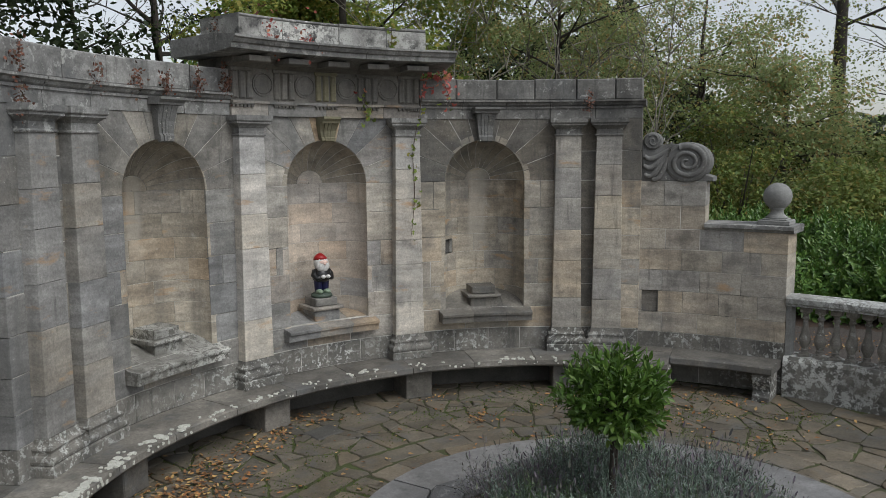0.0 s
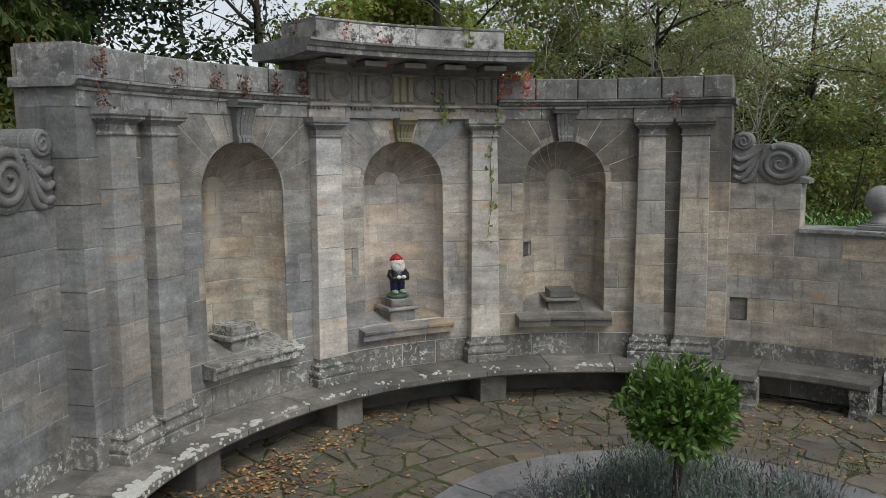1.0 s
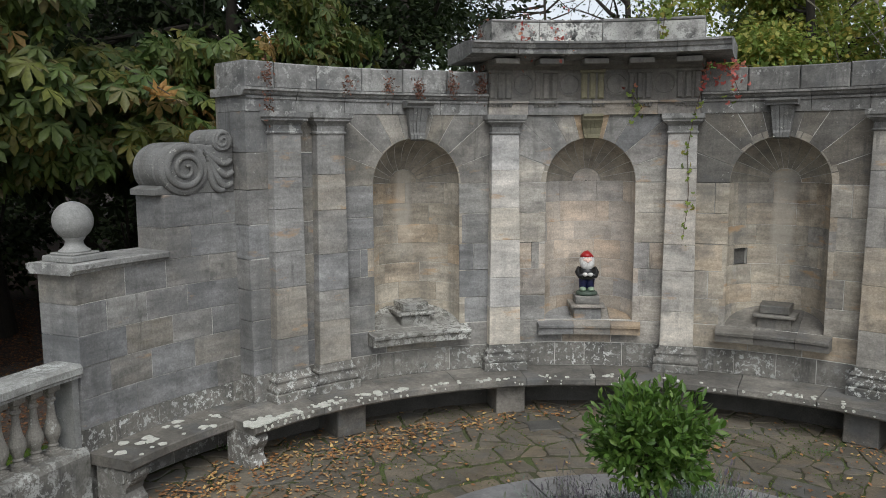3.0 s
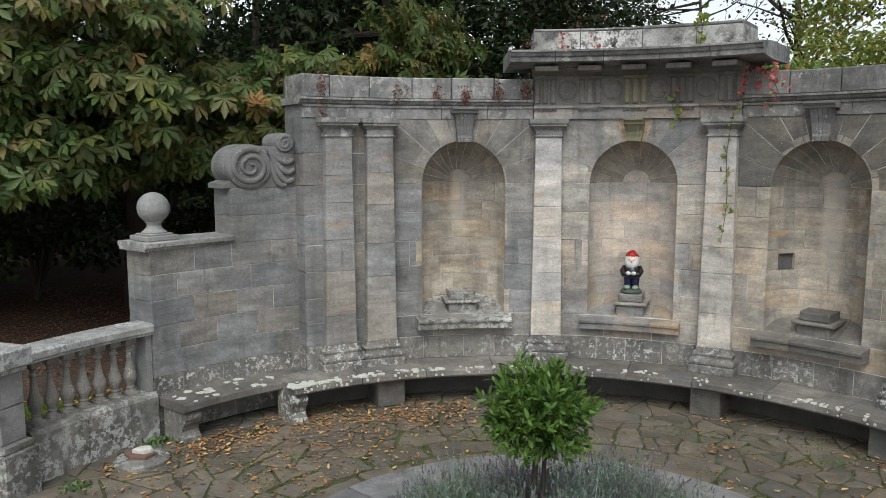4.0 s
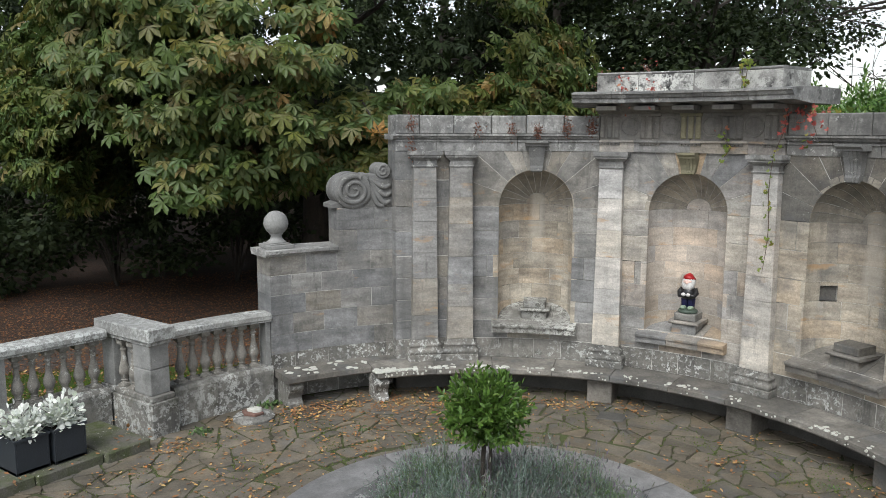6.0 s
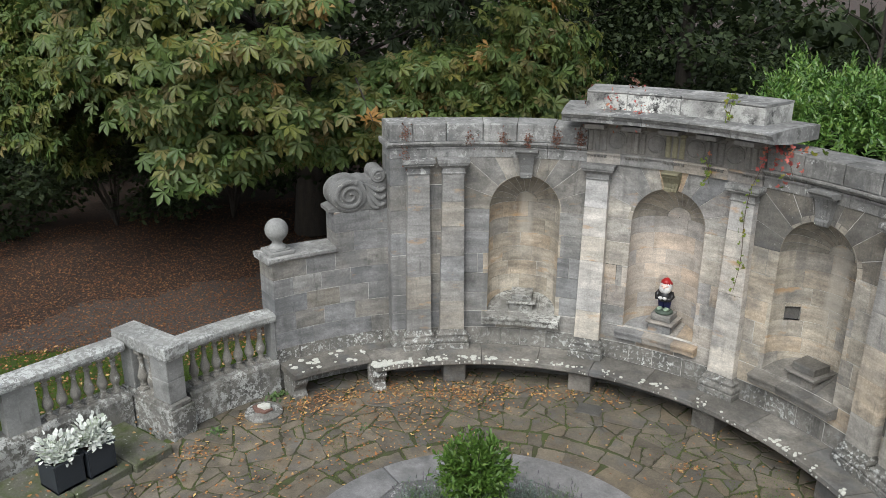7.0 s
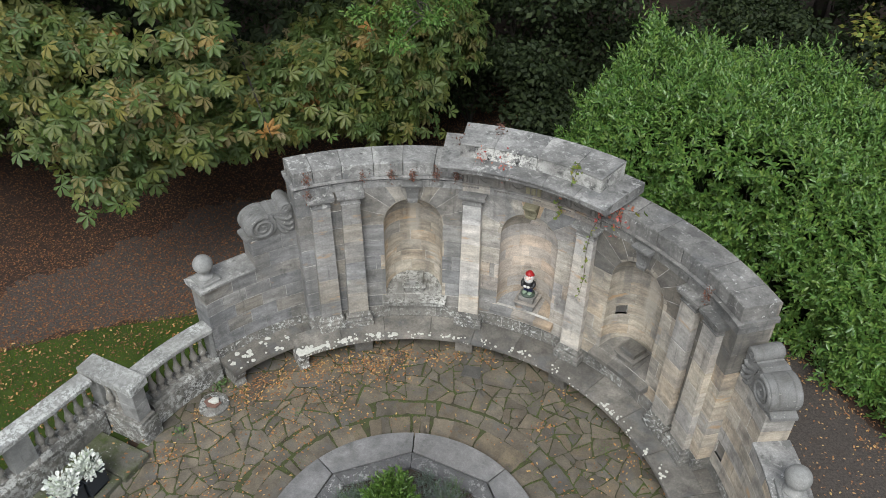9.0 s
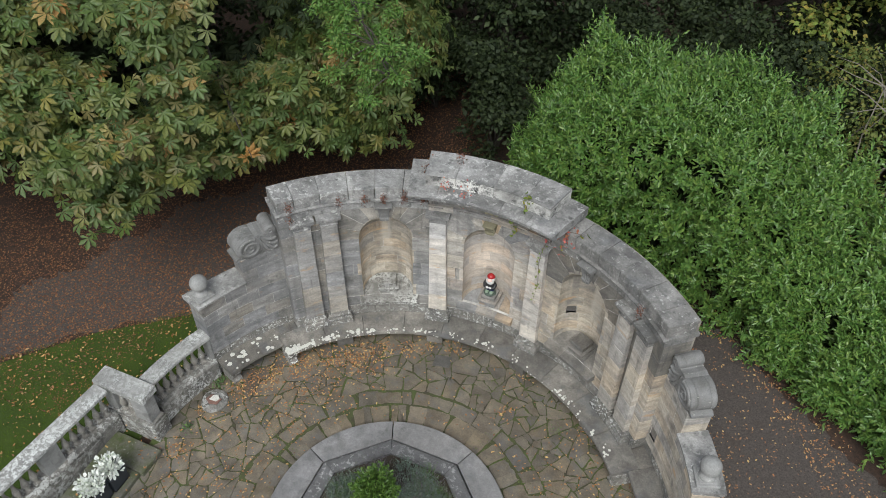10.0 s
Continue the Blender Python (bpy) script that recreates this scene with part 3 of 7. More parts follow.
# the face between pilasters and niches
for c in NICHES:
    lo = max(p for p in PILASTERS if p < c)
    hi = min(p for p in PILASTERS if p > c)
    s0, s1, sc = arc(lo) + 0.15, arc(hi) - 0.15, arc(c)
    for k in range(len(COURSES) - 1):
        z0, z1 = COURSES[k], COURSES[k + 1]
        if z1 <= 1.03:
            # below the ledge the courses run across
            n = 3 if k % 2 else 4
            cuts = [s0 + (s1 - s0) * (i + rng.uniform(-0.12, 0.12) * (0 < i < n)) / n for i in range(n + 1)]
            for a0, a1 in zip(cuts, cuts[1:]):
                ashlar(a0, a1, z0, min(z1, 1.02), material=BASE_STONE if z1 < 0.8 else None)
        elif z0 < SPRING - 0.01:
            for e0, e1 in ((s0, sc - NW), (sc + NW, s1)):
                if (k + int(c > 0)) % 3 == 1:
                    m = e0 + (e1 - e0) * rng.uniform(0.4, 0.6)
                    ashlar(e0, m, z0, z1, bare=-1 if e0 > sc else 0)
                    ashlar(m, e1, z0, z1, bare=1 if e1 < sc else 0)
                else:
                    ashlar(e0, e1, z0, z1, bare=1 if e1 < sc else -1)
    # arch stones reach to the pilasters and to the band above
    left, right, top = s0 - sc, s1 - sc, TOP - SPRING
    cuts = [0, 21, 41, 59, 75, 105, 121, 139, 159, 180]

    def reach(t):
        ct, st = math.cos(t), math.sin(t)
        r = 9.0
        if ct > 1e-6:
            r = min(r, right / ct)
        if ct < -1e-6:
            r = min(r, left / ct)
        if st > 1e-6:
            r = min(r, top / st)
        return r

    for a0, a1 in zip(cuts, cuts[1:]):
        a0, a1 = radians(a0), radians(a1)
        inner = [(sc + NW * math.cos(a0 + (a1 - a0) * i / 6), SPRING + NW * math.sin(a0 + (a1 - a0) * i / 6)) for i in range(7)]
        outer = [(sc + reach(a0) * math.cos(a0), SPRING + reach(a0) * math.sin(a0))]
        for corner in ((right, top), (left, top)):
            t = math.atan2(corner[1], corner[0])
            if a0 < t < a1:
                outer.append((sc + corner[0], SPRING + corner[1]))
        outer.append((sc + reach(a1) * math.cos(a1), SPRING + reach(a1) * math.sin(a1)))
        poly = outer + inner[::-1]
        stone(poly_block(inset(poly, 0.0025), rng.uniform(-0.003, 0.003), 0.1, FACE), bay_stone(sc, 3.0), None, "arch_stone")
        mortar.add(*poly_block(poly, 0.004, 0.11, FACE, 0.0))
    # the round back
    fn = niche_map(c)
    zs = [LEDGE, 1.25, 1.48, 1.72, 1.96, 2.19, 2.45, SPRING]
    for k in range(7):
        cuts = [-90, *[q + rng.uniform(-7, 7) for q in ((-40, 10, 54), (-60, -12, 38), (-30, 25))[(k + int(c > 0)) % 3]], 90]
        hole = c > 20 and k == 3
        if hole:
            cuts = [-90, -62, -40, -5, 45, 90]
        for a0, a1 in zip(cuts, cuts[1:]):
            a0, a1 = radians(a0), radians(a1)
            if hole and abs(math.degrees(a0) + 62) < 1:
                zt = zs[k] + 0.19
                # five inner faces of the putlog recess
                V_, F_ = sweep([(0.0, zs[k]), (0.045, zs[k]), (0.045, zt), (0.0, zt)], a0, a1, lambda u, d, z: fn(u, z, d), 2)
                keep = [f for i, f in enumerate(F_) if i % 4 != 3 or i >= 8]
                mesh_ob("recess", V_, keep, BENCH_STONE)
                RECESS = bpy.data.objects["recess"]
                z0b = zt
            else:
                z0b = zs[k]
            vf = grid_block(a0 + 0.003, a1 - 0.003, z0b + 0.002, zs[k + 1] - 0.002, rng.uniform(-0.002, 0.002), 0.08, fn, 8, 1, 0.003)
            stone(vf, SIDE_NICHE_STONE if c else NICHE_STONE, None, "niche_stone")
            mortar.add(*grid_block(max(a0, radians(-84)), min(a1, radians(84)), z0b, zs[k + 1], 0.0045, 0.09, fn, 8, 1, 0.0))
    # the half dome: rays round a small boss
    hf = head_map(c)
    rays = 13
    for i in range(rays):
        a0, a1 = math.pi * i / rays, math.pi * (i + 1) / rays
        stone(grid_block(a0 + 0.010, a1 - 0.010, 0.31, math.pi / 2 - 0.001, rng.uniform(-0.002, 0.002), 0.08, hf, 5, 12, 0.003, False), HEAD_STONE, None, "niche_stone")
        mortar.add(*grid_block(a0, a1, 0.0, math.pi / 2 - 0.1, 0.005, 0.09, hf, 5, 12, 0.0, False))
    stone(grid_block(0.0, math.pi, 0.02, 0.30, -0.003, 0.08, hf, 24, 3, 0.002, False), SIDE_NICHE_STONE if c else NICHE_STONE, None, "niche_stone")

# narrow strips between the paired pilasters, behind pilasters and at the ends
for side in (-1, 1):
    strips = [(arc(PILASTERS[4]) + 0.13, arc(PILASTERS[5]) - 0.13), (arc(PILASTERS[5]) + 0.13, arc(END))]
    for q, (e0, e1) in enumerate(strips):
        for k in range(len(COURSES) - 1):
            a0, a1 = sorted((side * e0, side * e1))
            # between the pilasters a darker stone carries soot and the recess's shade
            ashlar(a0, a1, COURSES[k], COURSES[k + 1], 0.0, 0.52 if q else 0.1, bare=side * q, material=None if q or COURSES[k] < 0.8 else ARCH_GREY if side < 0 else ARCH_DARK)
for p in PILASTERS:
    mortar.add(*sweep([(0.03, 0.4), (0.12, 0.4), (0.12, TOP), (0.03, TOP)], arc(p) - 0.17, arc(p) + 0.17))

wall = thing("wall_exedra", "curved ashlar sandstone garden wall with three arched niches and pilasters", "garden wall", kind="structure")
core = Geo()
core.add(*sweep([(0.515, 0.0), (0.56, 0.0), (0.56, 3.98), (0.515, 3.98)], arc(-END) + 0.004, arc(END) - 0.004))
core.add(*sweep([(0.12, 3.4), (0.55, 3.4), (0.55, 3.9), (0.12, 3.9)], arc(-END) + 0.01, arc(END) - 0.01))
core.ob("wall_core", WING_STONE, wall)
mortar.ob("mortar", MORTAR, wall)
RECESS.parent = wall
tagged(RECESS, "dark square recess")

# band over the capitals, string course and parapet blocks, broken by the raised centre
CB = 15.0
BAND = [(-0.012, 3.50), (0.2, 3.50), (0.2, 3.655), (-0.03, 3.655), (-0.03, 3.63), (-0.012, 3.625)]
STRING = [(-0.01, 3.655), (0.25, 3.655), (0.25, 3.735), (-0.085, 3.735), (-0.085, 3.712), (-0.055, 3.70), (-0.04, 3.675)]
for side in (-1, 1):
    edges = [CB + 0.04, 22, 29, 36, 43, END]
    for e0, e1 in zip(edges, edges[1:]):
        a0, a1 = sorted((side * arc(e0), side * arc(e1)))
        d = 0.52 if e1 == END else 0.2
        pr = [(min(x, d) if x < 0.19 else d, z) for x, z in BAND]
        stone(sweep(pr, a0 + 0.003, a1 - 0.003), TOP_STONE if side < 0 else TOP_DARK, None, "band_stone")
        out = 0.045 if e1 == END else 0.0
        pr = [(x if x < 0.2 else 0.57, z) for x, z in STRING]
        stone(sweep(pr, a0 + 0.003 - (out if side < 0 else 0), a1 - 0.003 + (out if side > 0 else 0)), TOP_STONE if side < 0 else TOP_DARK, None, "string_stone")
    edges = [CB + 0.04, 21, 27.5, 33.5, 40, 46, END]
    for e0, e1 in zip(edges, edges[1:]):
        a0, a1 = sorted((side * arc(e0), side * arc(e1)))
        j = rng.uniform(-0.006, 0.006)
        fz = lambda s, z, d: W(s, d, z)
        vf = grid_block(a0 + 0.004, a1 - 0.004, 3.735, 4.0 + j, -0.03 + j, 0.53, fz, 4, 1, 0.014)
        stone(vf, TOP_STONE if side < 0 else TOP_DARK, None, "parapet_stone")

# the raised centre: architrave, frieze with triglyphs and discs, cornice on mutules, attic
A0, A1 = arc(-CB), arc(CB)
for e0, e1 in ((-CB, -9.2), (-9.2, 0), (0, 9.2), (9.2, CB)):
    a0, a1 = arc(e0), arc(e1)
    stone(sweep([(-0.04, 3.50), (0.4, 3.50), (0.4, 3.66), (-0.075, 3.66), (-0.075, 3.635), (-0.04, 3.63)], a0 + 0.002, a1 - 0.002), STONE, None, "architrave_stone")
for e0, e1 in ((-CB, -7.5), (-7.5, 0.0), (0.0, 7.5), (7.5, CB)):
    stone(sweep([(-0.035, 3.66), (0.5, 3.66), (0.5, 4.02), (-0.035, 4.02)], arc(e0) + 0.002, arc(e1) - 0.002), FRIEZE_STONE, None, "frieze_stone")
TRI = [-13.3, -6.65, 0.0, 6.65, 13.3]
for i, c in enumerate(TRI):
    g = Geo()
    hw = 0.15
    for k in range(3):
        x = arc(c) + (k - 1) * 0.098
        g.add(*poly_block([(x - 0.036, 3.685), (x + 0.036, 3.685), (x + 0.036, 3.985), (x - 0.036, 3.985)], -0.062, 0.0, FACE, 0.014))
    g.add(*grid_block(arc(c) - hw, arc(c) + hw, 3.985, 4.02, -0.064, 0.0, FACE, 2))
    stone((g.v, g.f), FRIEZE_STONE if c else YELLOWED, None, "triglyph")
    g = Geo()
    g.add(*grid_block(arc(c) - hw, arc(c) + hw, 3.618, 3.633, -0.07, 0.0, FACE, 2, 1, 0.003))
    for k in range(6):
        x = arc(c) + (k - 2.5) * 0.05
        g.add(*poly_block([(x - 0.017, 3.592), (x + 0.017, 3.592), (x + 0.012, 3.618), (x - 0.012, 3.618)], -0.066, 0.0, FACE, 0.004))
    stone((g.v, g.f), FRIEZE_STONE, None, "guttae")
    stone(grid_block(arc(c) - 0.15, arc(c) + 0.15, 4.055, 4.115, -0.40, 0.0, FACE, 2, 1, 0.006), FRIEZE_STONE, None, "mutule")
for c in (-9.97, -3.32, 3.32, 9.97):
    n = 28
    V_, F_ = [], []
    rr = [(0.135, -0.035), (0.135, -0.050), (0.118, -0.050), (0.112, -0.040), (0.105, -0.046)]
    for r, d in rr:
        for k in range(n):
            t = 2 * math.pi * k / n
            V_.append(W(arc(c) + r * math.cos(t), d, 3.85 + r * math.sin(t)))
    for j in range(len(rr) - 1):
        for k in range(n):
            F_.append((j * n + k, (j + 1) * n + k, (j + 1) * n + (k + 1) % n, j * n + (k + 1) % n))
    F_.append(tuple((len(rr) - 1) * n + k for k in range(n)))
    stone((V_, F_), FRIEZE_STONE, None, "frieze_disc")
# bed mould and cornice stones; the cornice overhangs the ends
CORN = [(-0.50, 4.155), (-0.12, 4.115), (0.50, 4.115), (0.50, 4.30), (-0.20, 4.315), (-0.57, 4.285), (-0.57, 4.262), (-0.545, 4.25), (-0.525, 4.215), (-0.50, 4.205)]
edges = [-19.2, -12, -4.5, 4, 11.5, 19.2]
for e0, e1 in zip(edges, edges[1:]):
    stone(sweep(CORN, arc(e0) + 0.003, arc(e1) - 0.003), TOP_STONE, None, "cornice_stone")
stone(sweep([(-0.05, 4.02), (0.5, 4.02), (0.5, 4.115), (-0.14, 4.115), (-0.12, 4.07)], arc(-CB - 0.4), arc(CB + 0.4)), FRIEZE_STONE, None, "bed_mould")
for e0, e1 in ((-15.3, -8.2), (-8.2, 1.0), (1.0, 8.8), (8.8, 15.3)):
    j = rng.uniform(-0.005, 0.005)
    stone(grid_block(arc(e0) + 0.003, arc(e1) - 0.003, 4.29, 4.525, -0.255, 0.445, FACE, 5, 1, 0.006), ATTIC_STONE, None, "attic_stone")
    stone(grid_block(arc(e0) + 0.003, arc(e1) - 0.003, 4.527, 4.565 + j, -0.26, 0.45, FACE, 5, 1, 0.012), TOP_STONE, None, "attic_coping")

# keystones: fluted brackets with a little cap
for c in NICHES:
    g = Geo()
    sc = arc(c)
    up = 0.14 if c else 0.0
    fan = lambda s_, d, z: W(sc + (s_ - sc) * (0.78 + 0.4 * (z - 3.2) / (0.23 + up)), d, z)
    hz = lambda z: 3.235 + (z - 3.235) * (1 + up / 0.2)
    prof = [(-0.03, 3.235), (-0.075, 3.215), (-0.105, 3.225), (-0.105, 3.255), (-0.085, 3.27), (-0.095, 3.34), (-0.13, 3.40), (-0.15, 3.43), (0.05, 3.43), (0.05, 3.235)]
    prof = [(d, hz(z)) for d, z in prof]
    for k in range(5):
        x = sc + (k - 2) * 0.043
        t = 0.85 if abs(k - 2) == 2 else 1.0
        V_, F_ = sweep([(d * t if d < 0 else d, z) for d, z in prof], x - 0.019, x + 0.019, fan, n=1)
        g.add(V_, F_)
    g.add(*sweep([(d + 0.014 if d < 0 else d, z) for d, z in prof], sc - 0.095, sc + 0.095, fan, n=1))
    g.add(*sweep([(0.05, 3.43 + up), (0.05, 3.505 + up), (-0.20, 3.505 + up), (-0.20, 3.48 + up), (-0.165, 3.45 + up), (-0.16, 3.43 + up)], sc - (0.17 if c else 0.12), sc + (0.17 if c else 0.12), n=2))
    stone((g.v, g.f), DARK_STONE if c else YELLOWED, None, "keystone")

# ledges: a sill across each niche that runs back into it
for c in NICHES:
    lw = arc(7.55)
    for q, (e0, e1) in enumerate(((-1.0, -0.3), (-0.3, 0.42), (0.42, 1.0))):
        nose = 0.19 if c else 0.135
        V_, F_ = sweep([(0.45, 0.86), (0.45, 1.20 if c else 1.10), (-0.04, 1.0), (-nose, 0.988), (-nose - 0.006, 0.975), (-nose, 0.945), (-nose + 0.022, 0.935), (-nose + 0.03, 0.86)], arc(c) + lw * e0 + 0.002, arc(c) + lw * e1 - 0.002)
        stone((V_, F_), LEDGE_STONE if c < 0 else BENCH_STONE if c else STONE, None, "ledge_stone")

BASE_PROFILE = [(0.272, 0.205, 0.452), (0.272, 0.205, 0.535), (0.262, 0.195, 0.542), (0.255, 0.188, 0.548), (0.266, 0.198, 0.562), (0.271, 0.203, 0.585), (0.266, 0.198, 0.608), (0.255, 0.188, 0.622), (0.236, 0.170, 0.628), (0.232, 0.165, 0.648), (0.238, 0.170, 0.664), (0.244, 0.176, 0.676), (0.238, 0.170, 0.69), (0.222, 0.152, 0.697), (0.208, 0.138, 0.715), (0.200, 0.130, 0.755)]
CAPITAL_PROFILE = [(0.164, 0.126, 3.27), (0.178, 0.14, 3.274), (0.182, 0.144, 3.285), (0.178, 0.14, 3.296), (0.166, 0.128, 3.30), (0.166, 0.128, 3.36), (0.172, 0.134, 3.366), (0.19, 0.15, 3.385), (0.215, 0.172, 3.402), (0.228, 0.184, 3.41), (0.228, 0.184, 3.43), (0.24, 0.195, 3.436), (0.245, 0.2, 3.446), (0.245, 0.2, 3.498)]


def moulded(p, profile):
    """A moulding round three sides of a pilaster: half width, depth and height of each step."""
    V, F = [], []
    for w, d, z in profile:
        V += [W(arc(p) - w, 0.03, z), W(arc(p) - w, -d, z), W(arc(p), -d, z), W(arc(p) + w, -d, z), W(arc(p) + w, 0.03, z)]
    for j in range(len(profile) - 1):
        F += [(j * 5 + i, j * 5 + i + 1, j * 5 + i + 6, j * 5 + i + 5) for i in range(4)]
    F += [(4, 3, 2, 1, 0), tuple(len(V) - 5 + i for i in range(5))]
    return V, F


# pilasters: tapered shafts of large blocks, moulded base and capital
for p in PILASTERS:
    pil = mesh_ob("pilaster", *sweep([(-0.115, 0.75), (0.05, 0.75), (0.05, 3.3), (-0.115, 3.3)], arc(p) - 0.12, arc(p) + 0.12, n=2), MORTAR, wall, "tapered ashlar pilaster")
    zs = [0.755] + [0.755 + 2.545 * (i + rng.uniform(-0.16, 0.16)) / 6 for i in range(1, 6)] + [3.30]
    for z0, z1 in zip(zs, zs[1:]):
        w0, w1 = (0.196 - (z - 0.75) / 2.55 * 0.032 for z in (z0, z1))
        x = arc(p)
        poly = [(x - w0, z0 + 0.0018), (x, z0 + 0.0018), (x + w0, z0 + 0.0018), (x + w1, z1 - 0.0018), (x, z1 - 0.0018), (x - w1, z1 - 0.0018)]
        stone(poly_block(poly, -0.125 + rng.uniform(-0.002, 0.002), 0.03, FACE, 0.004), PILASTER_STONE if abs(p) < 20 else LEFT_SHAFT if p < 0 else BUFF_WING, pil, "shaft_block")
    stone(moulded(p, BASE_PROFILE), BASE_STONE, pil, "pilaster_base")
    stone(moulded(p, CAPITAL_PROFILE), TOP_STONE if p < 20 else TOP_DARK, pil, "capital")

# low foot wall under the bench, coloured dark for the shade there
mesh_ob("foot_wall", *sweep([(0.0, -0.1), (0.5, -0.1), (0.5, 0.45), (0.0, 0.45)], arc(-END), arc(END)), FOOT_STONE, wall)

# ---- curved wing walls with scrolls ----
WD = 0.25


def wing_fn(u, v, d):
    return W(u, d + WD, v)


for side in (-1, 1):
    wing = thing("wall_wing", "curved grey ashlar wing wall stepping down from the niche screen", "garden wall", kind="structure")
    mort = Geo()
    zs = [0.0, 0.42, 0.66, 0.93, 1.22, 1.50, 1.78, 2.05, 2.36, 2.68]
    W0, W1, W2 = arc(END - 0.4), arc(59.6), arc(71.2)
    for k in range(len(zs) - 1):
        end = W1 if zs[k] > 2.0 else W2
        n = max(2, round((end - W0) / 0.42))
        cuts = [W0] + [W0 + (end - W0) * (i + (0.28 if k % 2 else -0.22) + rng.uniform(-0.1, 0.1)) / n for i in range(1, n)] + [end]
        notch = side > 0 and k == 3
        if notch:
            cuts = [W0, W0 + 0.07, W0 + 0.27] + [q for q in cuts[1:] if q > W0 + 0.4]
        for a0, a1 in zip(cuts, cuts[1:]):
            b0, b1 = sorted((side * a0, side * a1))
            tail = a1 == end
            if notch and a0 == cuts[1]:
                V_, F_ = sweep([(WD, zs[k]), (WD + 0.03, zs[k]), (WD + 0.03, zs[k + 1]), (WD, zs[k + 1])], b0, b1, W, 2)
                mesh_ob("recess", V_, [q for i, q in enumerate(F_) if i % 4 != 3 or i >= 8], BENCH_STONE, wing, "dark square recess")
                continue
            m = BASE_STONE if zs[k + 1] < 0.7 else WING_STONE if side < 0 else BUFF_WING
            vf = grid_block(b0 + 0.0025, b1 - 0.0025, zs[k] + 0.0025, zs[k + 1] - 0.0025, rng.uniform(-0.003, 0.003), 0.44 if tail else 0.1, wing_fn, 3)
            pieces.append(("stone_block", vf, m, wing))
            mort.add(*grid_block(b0 + (0.02 if tail and side < 0 else 0), b1 - (0.02 if tail and side > 0 else 0), zs[k], zs[k + 1], 0.0045, 0.11, wing_fn, 3, 1, 0.0))
    mort.add(*sweep([(0.32 + WD, 0), (0.436 + WD, 0), (0.436 + WD, 2.1), (0.32 + WD, 2.1)], side * W0, side * (W2 - 0.01)))
    mort.add(*sweep([(0.02 + WD, 2.0), (0.436 + WD, 2.0), (0.436 + WD, 2.675), (0.02 + WD, 2.675)], side * W0, side * (W1 - 0.01)))
    mort.ob("mortar", MORTAR, wing)
    cap = sweep([(WD - 0.015, 2.05), (WD + 0.46, 2.05), (WD + 0.46, 2.075), (WD + 0.49, 2.09), (WD + 0.49, 2.135), (WD + 0.46, 2.145), (WD - 0.03, 2.145), (WD - 0.06, 2.135), (WD - 0.06, 2.09), (WD - 0.03, 2.075)], *sorted((side * (W1 - 0.004), side * (W2 + 0.06))))
    mesh_ob("coping", *cap, TOP_STONE, wing, "moulded coping slab")

# ---- ground: woodland floor, ring path, lawn ----


def polar(deg, r):
    return (r * math.sin(radians(deg)), r * math.cos(radians(deg)))


def flat(name, poly, z, material, label, category):
    return mesh_ob(name, [(x, y, z) for x, y in poly], [tuple(range(len(poly)))], material, None, label, category=category, kind="structure")


flat("ground", [(300, -300), (300, 300), (-300, 300), (-300, -300)], -0.09, LITTER_GROUND, "brown woodland ground under fallen leaves", "ground")
V_, F_ = [], []
n = 344
for i in range(n + 1):
    f = -92 + 172 * i / n
    wob = 0.2 * math.sin(f * 0.21) + 0.12 * math.sin(f * 0.53) + rng.uniform(-0.16, 0.16)
    r1 = 10.3 + wob if f < -10 else 8.6 + wob * 0.5 + max(0, (f - 45) * 0.045)
    r0 = (6.75 + max(0, -f - 66) * 0.105) if f < 0 else 6.1
    V_ += [(*polar(f, r0 + 0.1 * math.sin(f * 0.9)), -0.075), (*polar(f, r1), -0.075)]
F_ = [(2 * i, 2 * i + 1, 2 * i + 3, 2 * i + 2) for i in range(n)]
mesh_ob("path", V_, F_, GRAVEL, None, "damp gravel path strewn with fallen leaves", category="path", kind="structure")
lawn = [polar(f, 5.3) for f in range(-72, -100, -4)] + [(-5.6, -9), (-16, -9), (-11.5, -3.2), (-9.3, -0.1), (-7.9, 1.5), (-6.4, 2.7), polar(-63, 6.75), polar(-60, 5.4)]
flat("lawn", lawn[::-1], -0.06, GRASS_GROUND, "short damp lawn behind the balustrade", "lawn")
flat("courtyard_bed", [polar(-6 * i, 5.05) for i in range(60)][::-1], -0.012, BED, "mossy soil between the paving stones", "ground")

